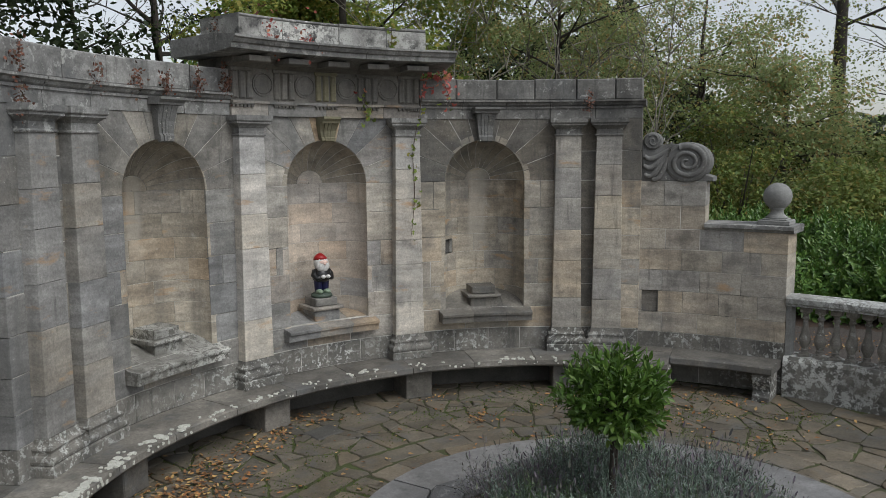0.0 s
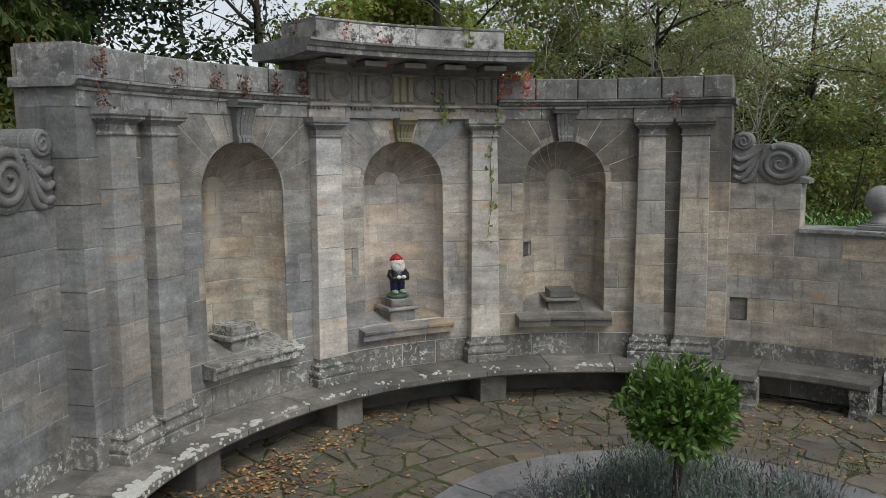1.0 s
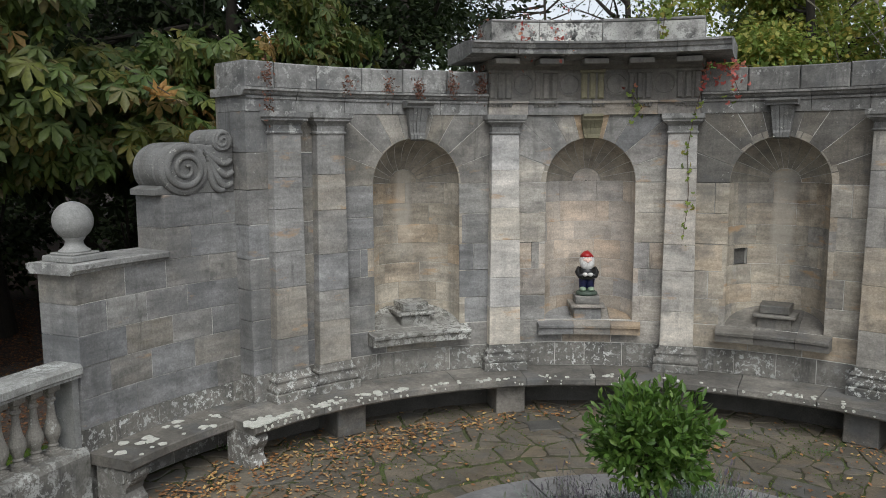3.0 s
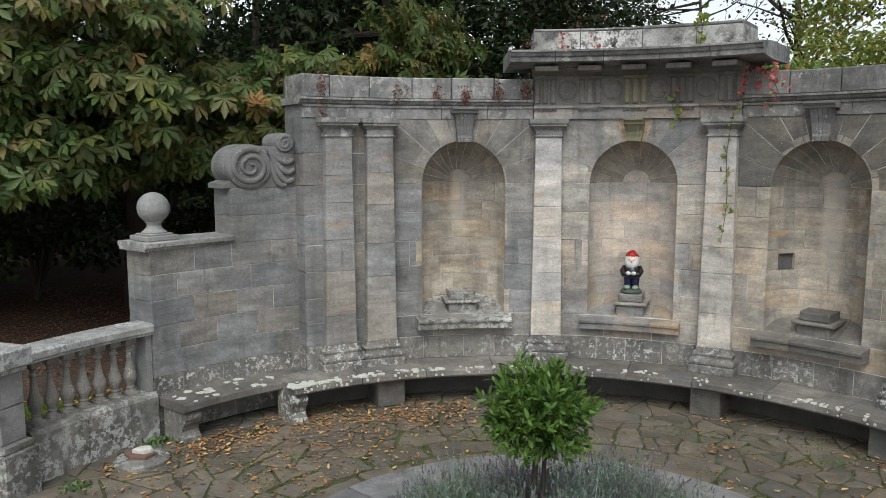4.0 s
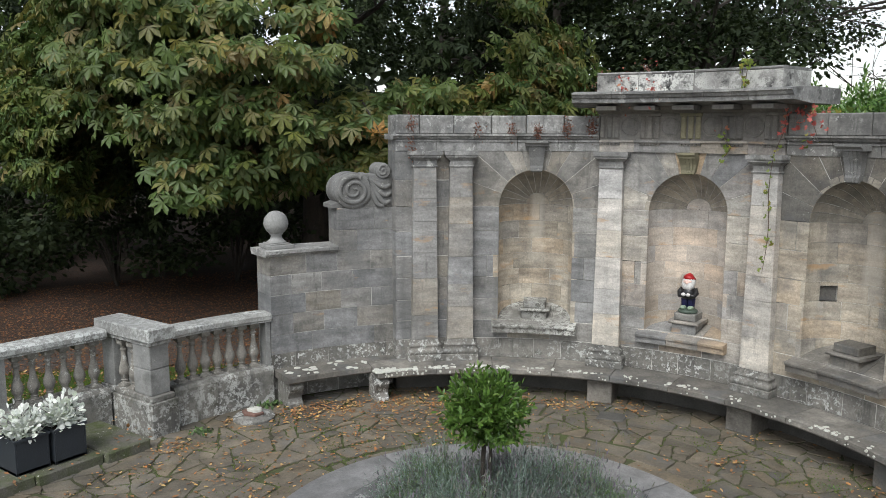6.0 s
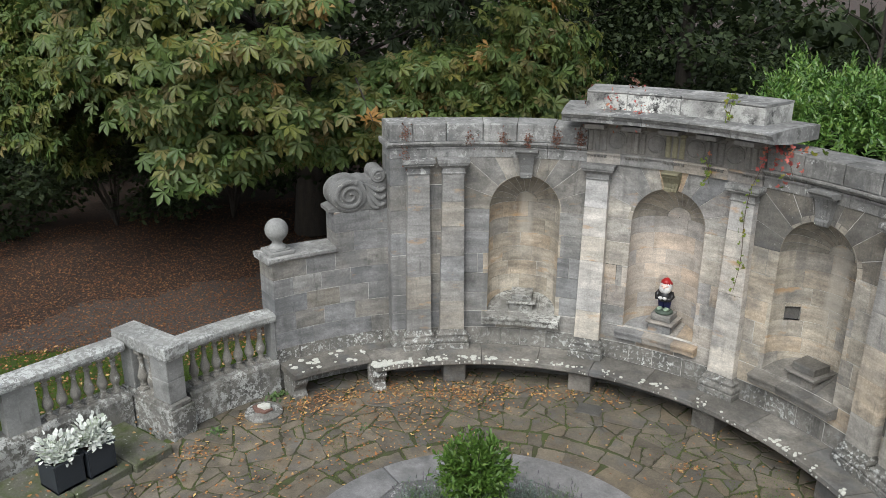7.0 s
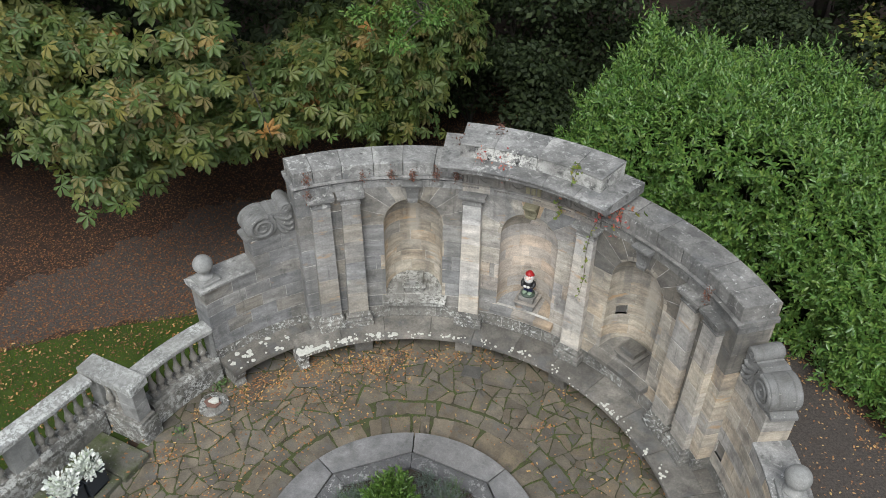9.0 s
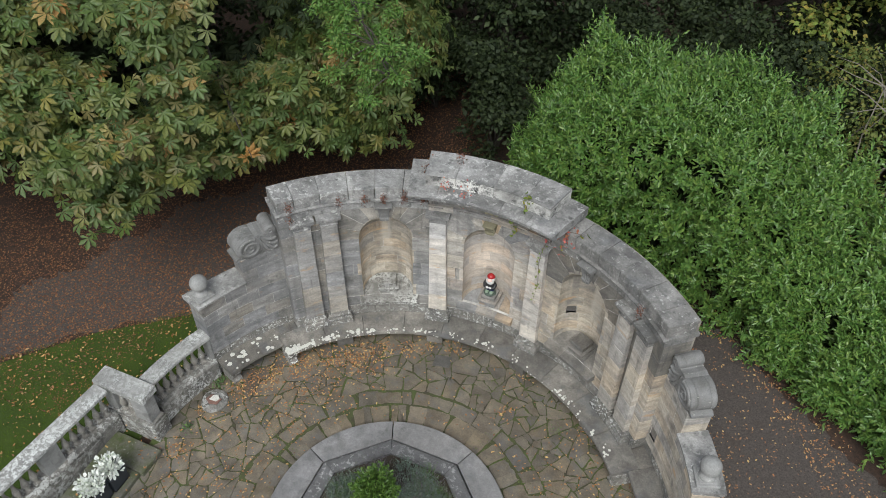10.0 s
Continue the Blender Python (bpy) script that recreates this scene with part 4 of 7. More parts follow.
# ---- stone bench ----
bench = thing("stone_bench", "long curved stone bench with white lichen along the wall", "bench")
edges = [-55.5, -44, -33, -21.5, -10.5, 0.5, 11, 22, 33, 44, 55.5]
bench_parts = []
for e0, e1 in zip(edges, edges[1:]):
    j = rng.uniform(-0.004, 0.004)
    a0, a1 = arc(e0) + 0.004, arc(e1) - 0.004
    back = 0.0
    prof = [(back, 0.35), (back, 0.45 + j), (-0.55, 0.447 + j), (-0.575, 0.435 + j), (-0.58, 0.375), (-0.56, 0.352)]
    bench_parts.append(("seat_slab", sweep(prof[::-1], a0, a1), BENCH_STONE, bench))
for side in (-1, 1):
    a0, a1 = sorted((side * arc(END + 0.1), side * arc(55.5)))
    bench_parts.append(("seat_slab", sweep([(0.002, 0.35), (WD, 0.35), (WD, 0.452), (0.002, 0.452)], a0, a1), BENCH_STONE, bench))
    a0, a1 = sorted((side * arc(55.55), side * arc(71.0)))
    bench_parts.append(("seat_slab", sweep([(-0.24, 0.352), (WD, 0.35), (WD, 0.448), (-0.235, 0.448), (-0.25, 0.435), (-0.255, 0.37)], a0, a1), BENCH_STONE, bench))
    for c, d in ((54.4, -0.56), (69.4, -0.24)):
        x = side * arc(c)
        # scrolled console with an S-shaped front
        prof = [(d + 0.04, 0.0), (d + 0.04, 0.055), (d + 0.07, 0.07), (d + 0.10, 0.12), (d + 0.085, 0.17), (d + 0.045, 0.215), (d + 0.02, 0.26), (d + 0.02, 0.31), (d + 0.05, 0.35), (d + 0.42, 0.35), (d + 0.42, 0.0)]
        g = Geo()
        g.add(*sweep(prof, x - 0.105, x + 0.105, n=2))
        for k in (-1, 1):
            c0 = W(x + k * 0.108, d + 0.12, 0.28)
            ax = Vector(W(x + 0.1, d, 0)) - Vector(W(x - 0.1, d, 0))
            m = Matrix.Translation(c0) @ ax.to_track_quat("Z", "Y").to_matrix().to_4x4()
            g.add(*moved(lathe([(0.06, -0.012), (0.06, 0.006), (0.045, 0.012), (0.03, 0.006), (0.022, 0.014)], 16), m))
        bench_parts.append(("console", (g.v, g.f), BASE_STONE, bench))
for c in (-38.5, -12.7, 12.7, 38.5):
    w = 0.19
    bench_parts.append(("support_block", grid_block(arc(c) - w, arc(c) + w, 0.0, 0.35, -0.44, 0.0, FACE, 2, 1, 0.012), BENCH_STONE, bench))
for nm, (V_, F_), m, o in bench_parts:
    mesh_ob(nm, V_, F_, m, o)

# flat crusts of lichen on the bench and the bases
g = Geo()


def crust(s, d, z, r, up=True):
    n = 9
    ring = []
    for k in range(n):
        t = 2 * math.pi * k / n
        q = r * rng.uniform(0.72, 1.15)
        ring.append((q * math.cos(t) * 1.15, q * math.sin(t)))
    if up:
        z += rng.uniform(0.0, 0.006)
        V_ = [W(s + a_, d + b_, z + 0.003) for a_, b_ in ring] + [W(s + a_ * 1.06, d + b_ * 1.06, z - 0.012) for a_, b_ in ring]
    else:
        V_ = [W(s + a_, d - 0.004, z + b_) for a_, b_ in ring] + [W(s + a_ * 1.06, d + 0.003, z + b_ * 1.06) for a_, b_ in ring]
    g.add(V_, [tuple(range(n))] + [(k, k + n, (k + 1) % n + n, (k + 1) % n) for k in range(n)])


for i in range(125):
    f = -55 + 110 * rng.random() ** (3.0 if i < 100 else 1.2)
    for k in range(rng.choice((1, 1, 2, 3))):
        d = -0.575 + abs(rng.gauss(0, 0.07)) + 0.015
        crust(arc(f) + rng.uniform(-0.06, 0.06), d, 0.45, rng.uniform(0.012, 0.046 if f < -25 else 0.028))
for i in range(26):
    crust(arc(-55.8 - 14.5 * rng.random()), -0.22 + 0.4 * rng.random(), 0.449, rng.uniform(0.012, 0.05))
for i in range(60):
    crust(arc(-54 + 104 * rng.random() ** 1.3), -0.582, 0.40 + rng.uniform(-0.02, 0.03), rng.uniform(0.006, 0.02), up=False)
g.ob("lichen", LICHEN, None, "white lichen crusts on the stone bench", category="lichen", kind="stuff")

# ---- ball finials and scrolls on the wings ----
for side in (-1, 1):
    x, y = polar(side * 69.0, 5.2)
    fin = thing("ball_finial", "grey stone ball finial on a square plinth", "finial", "ball finials", (x, y, 2.146))
    rot = pose(0, 0, 0, 0, 0, -side * 69.0)
    g = Geo()
    g.add(*moved(box(-0.19, 0.19, -0.19, 0.19, 0.0, 0.055, 0.008), rot))
    g.add(*moved(box(-0.145, 0.145, -0.145, 0.145, 0.055, 0.075, 0.006), rot))
    g.ob("plinth", PIER_STONE, fin)
    mesh_ob("neck", *lathe([(0.135, 0.075), (0.135, 0.09), (0.105, 0.11), (0.08, 0.14), (0.075, 0.175), (0.095, 0.195), (0.095, 0.21)], 24), PIER_STONE, fin, smooth=True)
    prof = [(0.172 * math.sin(math.pi * (0.12 + 0.88 * i / 14)), 0.35 - 0.172 * math.cos(math.pi * (0.12 + 0.88 * i / 14))) for i in range(15)]
    prof[-1] = (0.004, 0.522)
    mesh_ob("ball", *lathe(prof, 32), PIER_STONE, fin, smooth=True)

    sc = thing("scroll_ornament", "weathered carved stone volute scroll on top of the wing wall", "scroll ornament", "wing wall scrolls", kind="")
    s0 = arc(END)

    def at(u, v, d):
        # u metres out from the taller wall, v above the wing, d behind its face
        return W(side * (s0 + u * R0 / (R0 + WD)), WD + d, 2.68 + v)

    def volute(cu, cv, ru, ru2, rv, n=36):
        rings = [(-0.035, 0.86), (-0.02, 0.97), (0.0, 1.0), (0.07, 1.0), (0.085, 0.95), (0.10, 1.0), (0.30, 1.0), (0.315, 0.95), (0.33, 1.0), (0.40, 1.0), (0.42, 0.95), (0.43, 0.86)]
        V_, F_ = [], []
        for d, k in rings:
            for i in range(n):
                t = 2 * math.pi * i / n
                c_, s_ = math.cos(t), math.sin(t)
                V_.append(at(cu + (ru if c_ > 0 else ru2) * c_ * k, cv + rv * s_ * k, d))
        m = len(rings)
        for j in range(m - 1):
            for i in range(n):
                F_.append((j * n + i, j * n + (i + 1) % n, (j + 1) * n + (i + 1) % n, (j + 1) * n + i))
        F_ += [tuple(reversed(range(n))), tuple((m - 1) * n + i for i in range(n))]
        return V_, F_

    mesh_ob("large_volute", *volute(0.57, 0.245, 0.29, 0.28, 0.262), DARK_STONE, sc, smooth=False)
    mesh_ob("small_volute", *volute(0.135, 0.525, 0.115, 0.12, 0.115, 24), DARK_STONE, sc)
    body = [(0.0, 0.0), (0.55, 0.0), (0.55, 0.2), (0.50, 0.47), (0.36, 0.49), (0.27, 0.47), (0.20, 0.50), (0.1, 0.5), (0.0, 0.55)]
    mesh_ob("body", *poly_block(body, 0.0, 0.41, at, 0.006), DARK_STONE, sc)
    mesh_ob("foot", *poly_block([(0.62, 0.0), (0.90, 0.0), (0.90, 0.055), (0.84, 0.075), (0.66, 0.14)], 0.02, 0.40, at, 0.008), DARK_STONE, sc)

    def ribbon(path, halves, d0, lift):
        """A rounded raised band along a path on the scroll's face."""
        cross = ((-1.0, 0.0), (-0.92, 0.6), (-0.5, 0.95), (0.0, 1.0), (0.5, 0.95), (0.92, 0.6), (1.0, 0.0))
        V_, F_ = [], []
        for i, (u, v) in enumerate(path):
            u0, v0 = path[max(i - 1, 0)]
            u1, v1 = path[min(i + 1, len(path) - 1)]
            q = math.hypot(u1 - u0, v1 - v0) or 1.0
            nu_, nv_ = (v1 - v0) / q, -(u1 - u0) / q
            V_ += [at(u + nu_ * a_ * halves[i], v + nv_ * a_ * halves[i], d0 - lift * b_) for a_, b_ in cross]
        k = len(cross)
        for i in range(len(path) - 1):
            F_ += [(i * k + j, i * k + j + 1, (i + 1) * k + j + 1, (i + 1) * k + j) for j in range(k - 1)]
        return V_, F_ + [tuple(range(k)), tuple(len(V_) - k + j for j in range(k))]

    for nm, cu, cv, ru, rv, turns, t0, wide in (("spiral_moulding", 0.57, 0.245, 0.245, 0.215, 2.1, 2.0, 0.040), ("small_spiral", 0.135, 0.525, 0.085, 0.085, 1.4, 2.2, 0.02)):
        path, halves = [], []
        for i in range(64):
            k = i / 63
            t = t0 - turns * 2 * math.pi * k
            q = (1 - 0.9 * k) ** 0.95
            path.append((cu + ru * q * math.cos(t), cv + rv * q * math.sin(t)))
            halves.append(wide * (0.35 + 0.65 * q))
        mesh_ob(nm, *ribbon(path, halves, -0.03, 0.032 * wide / 0.04), DARK_STONE, sc, smooth=True)
    # acanthus lobes that fan from the scroll's neck to the wall
    for lobe in (((0.36, 0.42), (0.27, 0.36), (0.18, 0.31), (0.09, 0.29), (0.03, 0.33)), ((0.34, 0.40), (0.26, 0.30), (0.17, 0.21), (0.09, 0.17), (0.02, 0.21)),
                 ((0.33, 0.37), (0.26, 0.24), (0.18, 0.12), (0.11, 0.06), (0.03, 0.09)), ((0.32, 0.33), (0.29, 0.20), (0.25, 0.09), (0.20, 0.03), (0.13, 0.02))):
        path = []
        for i in range(17):
            q = i / 4
            a_ = min(int(q), 3)
            p0, p1, p2, p3 = (Vector(lobe[min(max(a_ + b_, 0), 4)]) for b_ in (-1, 0, 1, 2))
            t = q - a_
            path.append(tuple(0.5 * (2 * p1 + (p2 - p0) * t + (2 * p0 - 5 * p1 + 4 * p2 - p3) * t * t + (3 * p1 - p0 - 3 * p2 + p3) * t ** 3)))
        mesh_ob("leaf_rib", *ribbon(path, [0.016 + 0.020 * math.sin(math.pi * (0.15 + 0.7 * i / 16)) for i in range(17)], 0.0, 0.042), DARK_STONE, sc, smooth=True)

# ---- balustrades, the far one mirrored ----
BALUSTER = [(0.060, 0.0), (0.060, 0.045), (0.043, 0.05), (0.038, 0.072), (0.047, 0.085), (0.036, 0.10), (0.048, 0.13), (0.066, 0.17), (0.072, 0.205), (0.066, 0.245), (0.047, 0.30), (0.036, 0.36), (0.030, 0.43), (0.028, 0.465), (0.042, 0.474), (0.045, 0.486), (0.042, 0.498), (0.030, 0.507), (0.033, 0.535), (0.052, 0.553), (0.056, 0.56)]
bal_v, bal_f = lathe(BALUSTER, 16)
bal_v, bal_f = list(bal_v), list(bal_f)
for z0, z1, w in ((-0.02, 0.03, 0.066), (0.56, 0.62, 0.062)):
    k = len(bal_v)
    bv, bf = box(-w, w, -w, w, z0, z1, 0.004)
    bal_v += bv
    bal_f += [tuple(i + k for i in f) for f in bf]
baluster_mesh = bpy.data.meshes.new("baluster")
baluster_mesh.from_pydata(bal_v, [], bal_f)
baluster_mesh.materials.append(BALUSTER_STONE)


def line_fn(p0, p1):
    """A straight run from p0 to p1: s along it, d to its outer side."""
    a_, b_ = Vector(p0), Vector(p1)
    e = (b_ - a_).normalized()
    o = Vector((e.y, -e.x))
    return lambda s, d, z: (*(a_ + e * s + o * d), z)


def put_balusters(owner, fn, spots, z):
    for s in spots:
        x, y, _ = fn(s, 0.0, 0.0)
        x2, y2, _ = fn(s + 0.05, 0.0, 0.0)
        b = new("baluster", baluster_mesh)
        b.parent = owner
        b.matrix_basis = pose(x, y, z, 0, 0, math.degrees(math.atan2(y2 - y, x2 - x)))


RAIL = [(-0.15, 1.15), (0.15, 1.15), (0.15, 1.17), (0.17, 1.185), (0.17, 1.245), (0.14, 1.27), (-0.14, 1.27), (-0.17, 1.245), (-0.17, 1.185), (-0.15, 1.17)]
PLINTH = [(-0.19, -0.1), (0.19, -0.1), (0.19, 0.46), (0.16, 0.51), (-0.16, 0.51), (-0.19, 0.46)]
for side in (-1, 1):
    bal = thing("balustrade", "lichened stone balustrade on a mottled plinth wall", "balustrade", "balustrades")

    def fn(s, d, z):
        f = s / R0
        k = max(0.0, min(1.0, (abs(math.degrees(f)) - 71) / 17))
        r = 5.13 + 0.05 * k + d
        return (r * math.sin(f), r * math.cos(f), z)

    ends = sorted((side * arc(71.25), side * arc(87.8)))
    mid = (ends[0] + ends[1]) / 2
    for a0, a1 in ((ends[0], mid - 0.1), (mid - 0.1, ends[1])):
        mesh_ob("plinth_stone", *sweep(PLINTH, a0 + 0.002, a1 - 0.002, fn), PLINTH_STONE, bal)
        mesh_ob("rail", *sweep(RAIL, a0 + 0.002, a1 - 0.002, fn), RAIL_STONE, bal)
    put_balusters(bal, fn, [side * arc(73.6 + 1.98 * k) for k in range(7)], 0.51)
    hb = sweep([(-0.1, 0.51), (0.1, 0.51), (0.1, 1.15), (-0.1, 1.15)], *sorted((side * arc(71.25), side * arc(72.0))), fn, 1)
    mesh_ob("end_post", *hb, PIER_STONE, bal)

    # cranked pier: two posts with a panel between, under one long cap
    pier = thing("balustrade_pier", "long grey stone balustrade pier with flat lichened cap", "pier", "balustrade piers")
    X = lambda a_, b_: sorted((side * a_, side * b_))
    for nm, x0, x1, y0, y1, z0, z1, m in (
        ("plinth_stone", 4.86, 6.03, -0.24, 0.15, -0.1, 0.44, PLINTH_STONE), ("plinth_stone", 4.89, 6.0, -0.21, 0.12, 0.44, 0.51, PLINTH_STONE),
        ("post", 4.95, 5.30, -0.18, 0.10, 0.51, 0.84, PIER_STONE), ("post", 4.95, 5.30, -0.18, 0.10, 0.844, 1.15, PIER_STONE), ("post", 5.72, 5.97, -0.18, 0.10, 0.51, 1.15, PIER_STONE),
        ("panel", 5.28, 5.74, -0.06, 0.02, 0.51, 1.15, PIER_STONE), ("cap_moulding", 4.91, 6.0, -0.20, 0.12, 1.15, 1.205, RAIL_STONE), ("cap", 4.87, 6.04, -0.235, 0.15, 1.205, 1.37, RAIL_STONE)):
        mesh_ob(nm, *box(*X(x0, x1), y0, y1, z0, z1, 0.010), m, pier)
    b = new("half_baluster", baluster_mesh)
    b.parent = pier
    b.matrix_basis = pose(side * 5.40, -0.10, 0.51)
    b = new("half_baluster", baluster_mesh)
    b.parent = pier
    b.matrix_basis = pose(side * 5.62, -0.10, 0.51)

    run = thing("balustrade", "straight lichened stone balustrade beside the lawn", "balustrade", "balustrades")
    fn2 = line_fn((side * 5.86, -0.25), (side * 6.10, -2.6))
    cuts = [0.0, 1.25, 2.5, 3.75, 5.0]
    for a0, a1 in zip(cuts, cuts[1:]):
        mesh_ob("plinth_stone", *sweep(PLINTH, a0 + 0.002, a1 - 0.002, fn2, 2), PLINTH_STONE, run)
        mesh_ob("rail", *sweep(RAIL, a0 + 0.002, a1 - 0.002, fn2, 2), RAIL_STONE, run)
    put_balusters(run, fn2, [0.12 + 0.185 * k for k in range(6)] + [1.78 + 0.185 * k for k in range(6)] + [3.4 + 0.185 * k for k in range(8)], 0.51)
    for a0 in (1.20, 2.86):
        mesh_ob("die_block", *sweep([(-0.1, 0.51), (0.1, 0.51), (0.1, 1.15), (-0.1, 1.15)], a0, a0 + 0.40, fn2, 1), PIER_STONE, run)

# ---- low mossy step with two planters ----
step = thing("stone_step", "low mossy stone step along the balustrade", "step")
MOSSY = mat("mossy step stone", (0.13, 0.122, 0.104), 0.95, (0.058, 0.078, 0.02), 4.0, 60, 0.7, tints=[(0.115, 0.11, 0.094)], lichen=0.22, lichen_scale=18, dirt=0.12, dirt_color=(0.045, 0.04, 0.028))
for i, (y0, y1) in enumerate(((-0.98, -0.42), (-1.75, -0.985), (-2.6, -1.755), (-4.2, -2.605))):
    o = (-0.42 - y0) * 0.06
    mesh_ob("step_stone", *box(-5.72, -4.62 - o - 0.02 * (i % 2), y0, y1, -0.06, 0.125 - 0.01 * (i % 2), 0.016), MOSSY, step)

# ---- leaf helpers ----
KITE = (np.array([(0, 0, 0), (-0.32, 0.45, 0.05), (0, 1, -0.05), (0.32, 0.45, 0.05)]), [(0, 3, 2, 1)])
BLADE = (np.array([(-0.06, 0, 0), (0.06, 0, 0), (0.03, 0.6, 0.04), (0, 1, 0.12), (-0.03, 0.6, 0.04)]), [(0, 1, 2, 3, 4)])
OVAL = (np.array([(0, 0, 0), (-0.17, 0.3, 0.04), (-0.17, 0.68, 0.03), (0, 1, -0.06), (0.17, 0.68, 0.03), (0.17, 0.3, 0.04), (0, 0.5, -0.03)]), [(0, 6, 2, 1), (6, 3, 2), (0, 5, 4, 6), (6, 4, 3)])


def palmate():
    """Five folded, drooping leaflets from one stalk."""
    v, f = [(0, 0, 0)], []
    for k, t in enumerate((-92, -45, 0, 45, 92)):
        ln = (0.42, 0.56, 0.63, 0.56, 0.42)[k]
        c, s = math.cos(radians(t)), math.sin(radians(t))
        for (x, y, z) in ((-0.205, 0.68, -0.06), (0.0, 1.0, -0.26), (0.205, 0.68, -0.06)):
            px, py = x * ln, y * ln
            v.append((px * c + py * s, -px * s + py * c, z * ln - 0.03 * (x == 0.0)))
        b = 1 + 3 * k
        f += [(0, b + 2, b + 1), (0, b + 1, b)]
    return np.array(v), f


PALM = palmate()


def five_leaf():
    v, f = [(0, 0, 0)], []
    for k, t in enumerate((-100, -50, 0, 50, 100)):
        c, s = math.cos(radians(t)), math.sin(radians(t))
        for (x, y, z) in ((-0.16, 0.3, 0.03), (0, 0.52, -0.03), (0.16, 0.3, 0.03)):
            v.append((x * c + y * s, -x * s + y * c, z))
        f.append((0, 3 + 3 * k, 2 + 3 * k, 1 + 3 * k))
    return np.array(v), f


CREEPER_LEAF = five_leaf()


def scatter(template, places, ways, ups, sizes):
    """Copies of a leaf: from each place it grows along its way, with its face towards up."""
    tv, tf = template
    P, Y, U = np.asarray(places, float), np.asarray(ways, float), np.asarray(ups, float)
    Y = Y / (np.linalg.norm(Y, axis=1, keepdims=True) + 1e-9)
    X = np.cross(Y, U)
    X = X / (np.linalg.norm(X, axis=1, keepdims=True) + 1e-9)
    Z = np.cross(X, Y)
    S = np.asarray(sizes, float)[:, None, None]
    V = P[:, None, :] + S * (tv[None, :, 0:1] * X[:, None, :] + tv[None, :, 1:2] * Y[:, None, :] + tv[None, :, 2:3] * Z[:, None, :])
    n, k = len(P), len(tv)
    return V.reshape(-1, 3), tf, n, k


def leaf_mesh(name, clouds, material, parent=None, label="", **tags):
    """One mesh out of several scatters."""
    verts, loops, starts, totals = [], [], [], []
    base, at_loop = 0, 0
    for V, tf, n, k in clouds:
        verts.append(V)
        flat_f = np.concatenate([np.array(f) for f in tf])
        tot = np.array([len(f) for f in tf])
        L = (flat_f[None, :] + (np.arange(n) * k)[:, None] + base).reshape(-1)
        loops.append(L)
        t = np.tile(tot, n)
        st = np.concatenate([[0], np.cumsum(t)[:-1]]) + at_loop
        starts.append(st)
        totals.append(t)
        at_loop += len(L)
        base += n * k
    V, L = np.concatenate(verts), np.concatenate(loops)
    st = np.concatenate(starts)
    me = bpy.data.meshes.new(name)
    me.vertices.add(len(V))
    me.vertices.foreach_set("co", V.astype(np.float32).ravel())
    me.loops.add(len(L))
    me.loops.foreach_set("vertex_index", L.astype(np.int32))
    me.polygons.add(len(st))
    me.polygons.foreach_set("loop_start", st.astype(np.int32))
    me.update(calc_edges=True)
    me.validate()
    me.materials.append(material)
    ob = new(name, me)
    if parent:
        ob.parent = parent
    return tagged(ob, label, **tags)


gen = np.random.default_rng(11)


def rand_dirs(n, up=0.0):
    v = gen.normal(size=(n, 3))
    v /= np.linalg.norm(v, axis=1, keepdims=True)
    v[:, 2] += up
    return v


# ---- the round bed: kerb ring, inner kerb, lavender, bay tree ----
kerb = thing("kerb_ring", "round blue-grey stone kerb of a planting bed", "kerb")
CX, CY = 0.02, -0.11


def ring_pt(deg, r, z):
    return (CX + r * math.sin(radians(deg)), CY + r * math.cos(radians(deg)), z)


for k in range(8):
    f0, f1 = -22.5 + 45 * k + 0.3, 22.5 + 45 * k - 0.3
    n = 12
    V_, F_ = [], []
    zt = 0.175
    for i in range(n + 1):
        f = f0 + (f1 - f0) * i / n
        a_ = radians(f - (45 * k))
        ri = 1.81 * math.cos(radians(22.5)) / math.cos(a_)
        for r, z in ((2.215, -0.05), (2.215, zt - 0.02), (2.20, zt), (ri + 0.01, zt), (ri, zt - 0.01), (ri, -0.05)):
            V_.append(ring_pt(f, r, z))
    for i in range(n):
        for j in range(5):
            F_.append((i * 6 + j, i * 6 + j + 1, i * 6 + j + 7, i * 6 + j + 6))
    F_ += [tuple(range(5, -1, -1)), tuple(n * 6 + j for j in range(6))]
    mesh_ob("kerb_stone", V_, F_, KERB, kerb)
    # inner kerb stones, straight between the corners
    V_ = []
    for rr, z in ((1.775, 0.0), (1.775, 0.19), (1.745, 0.225), (1.68, 0.245), (1.52, 0.245), (1.46, 0.22), (1.45, 0.0)):
        for f in (-22.5 + 45 * k + 0.15, 22.5 + 45 * k - 0.15):
            V_.append(ring_pt(f, rr, z))
    F_ = [(2 * j, 2 * j + 1, 2 * j + 3, 2 * j + 2) for j in range(6)] + [tuple(range(0, 14, 2)), tuple(range(13, 0, -2))]
    mesh_ob("inner_kerb_stone", V_, F_, INNER_KERB, kerb, "dark lichened inner kerb stone")
mesh_ob("soil", [ring_pt(6 * i, 1.45, 0.17) for i in range(60)], [tuple(reversed(range(60)))], SOIL, None, "dark soil of the round bed", category="soil", kind="structure")

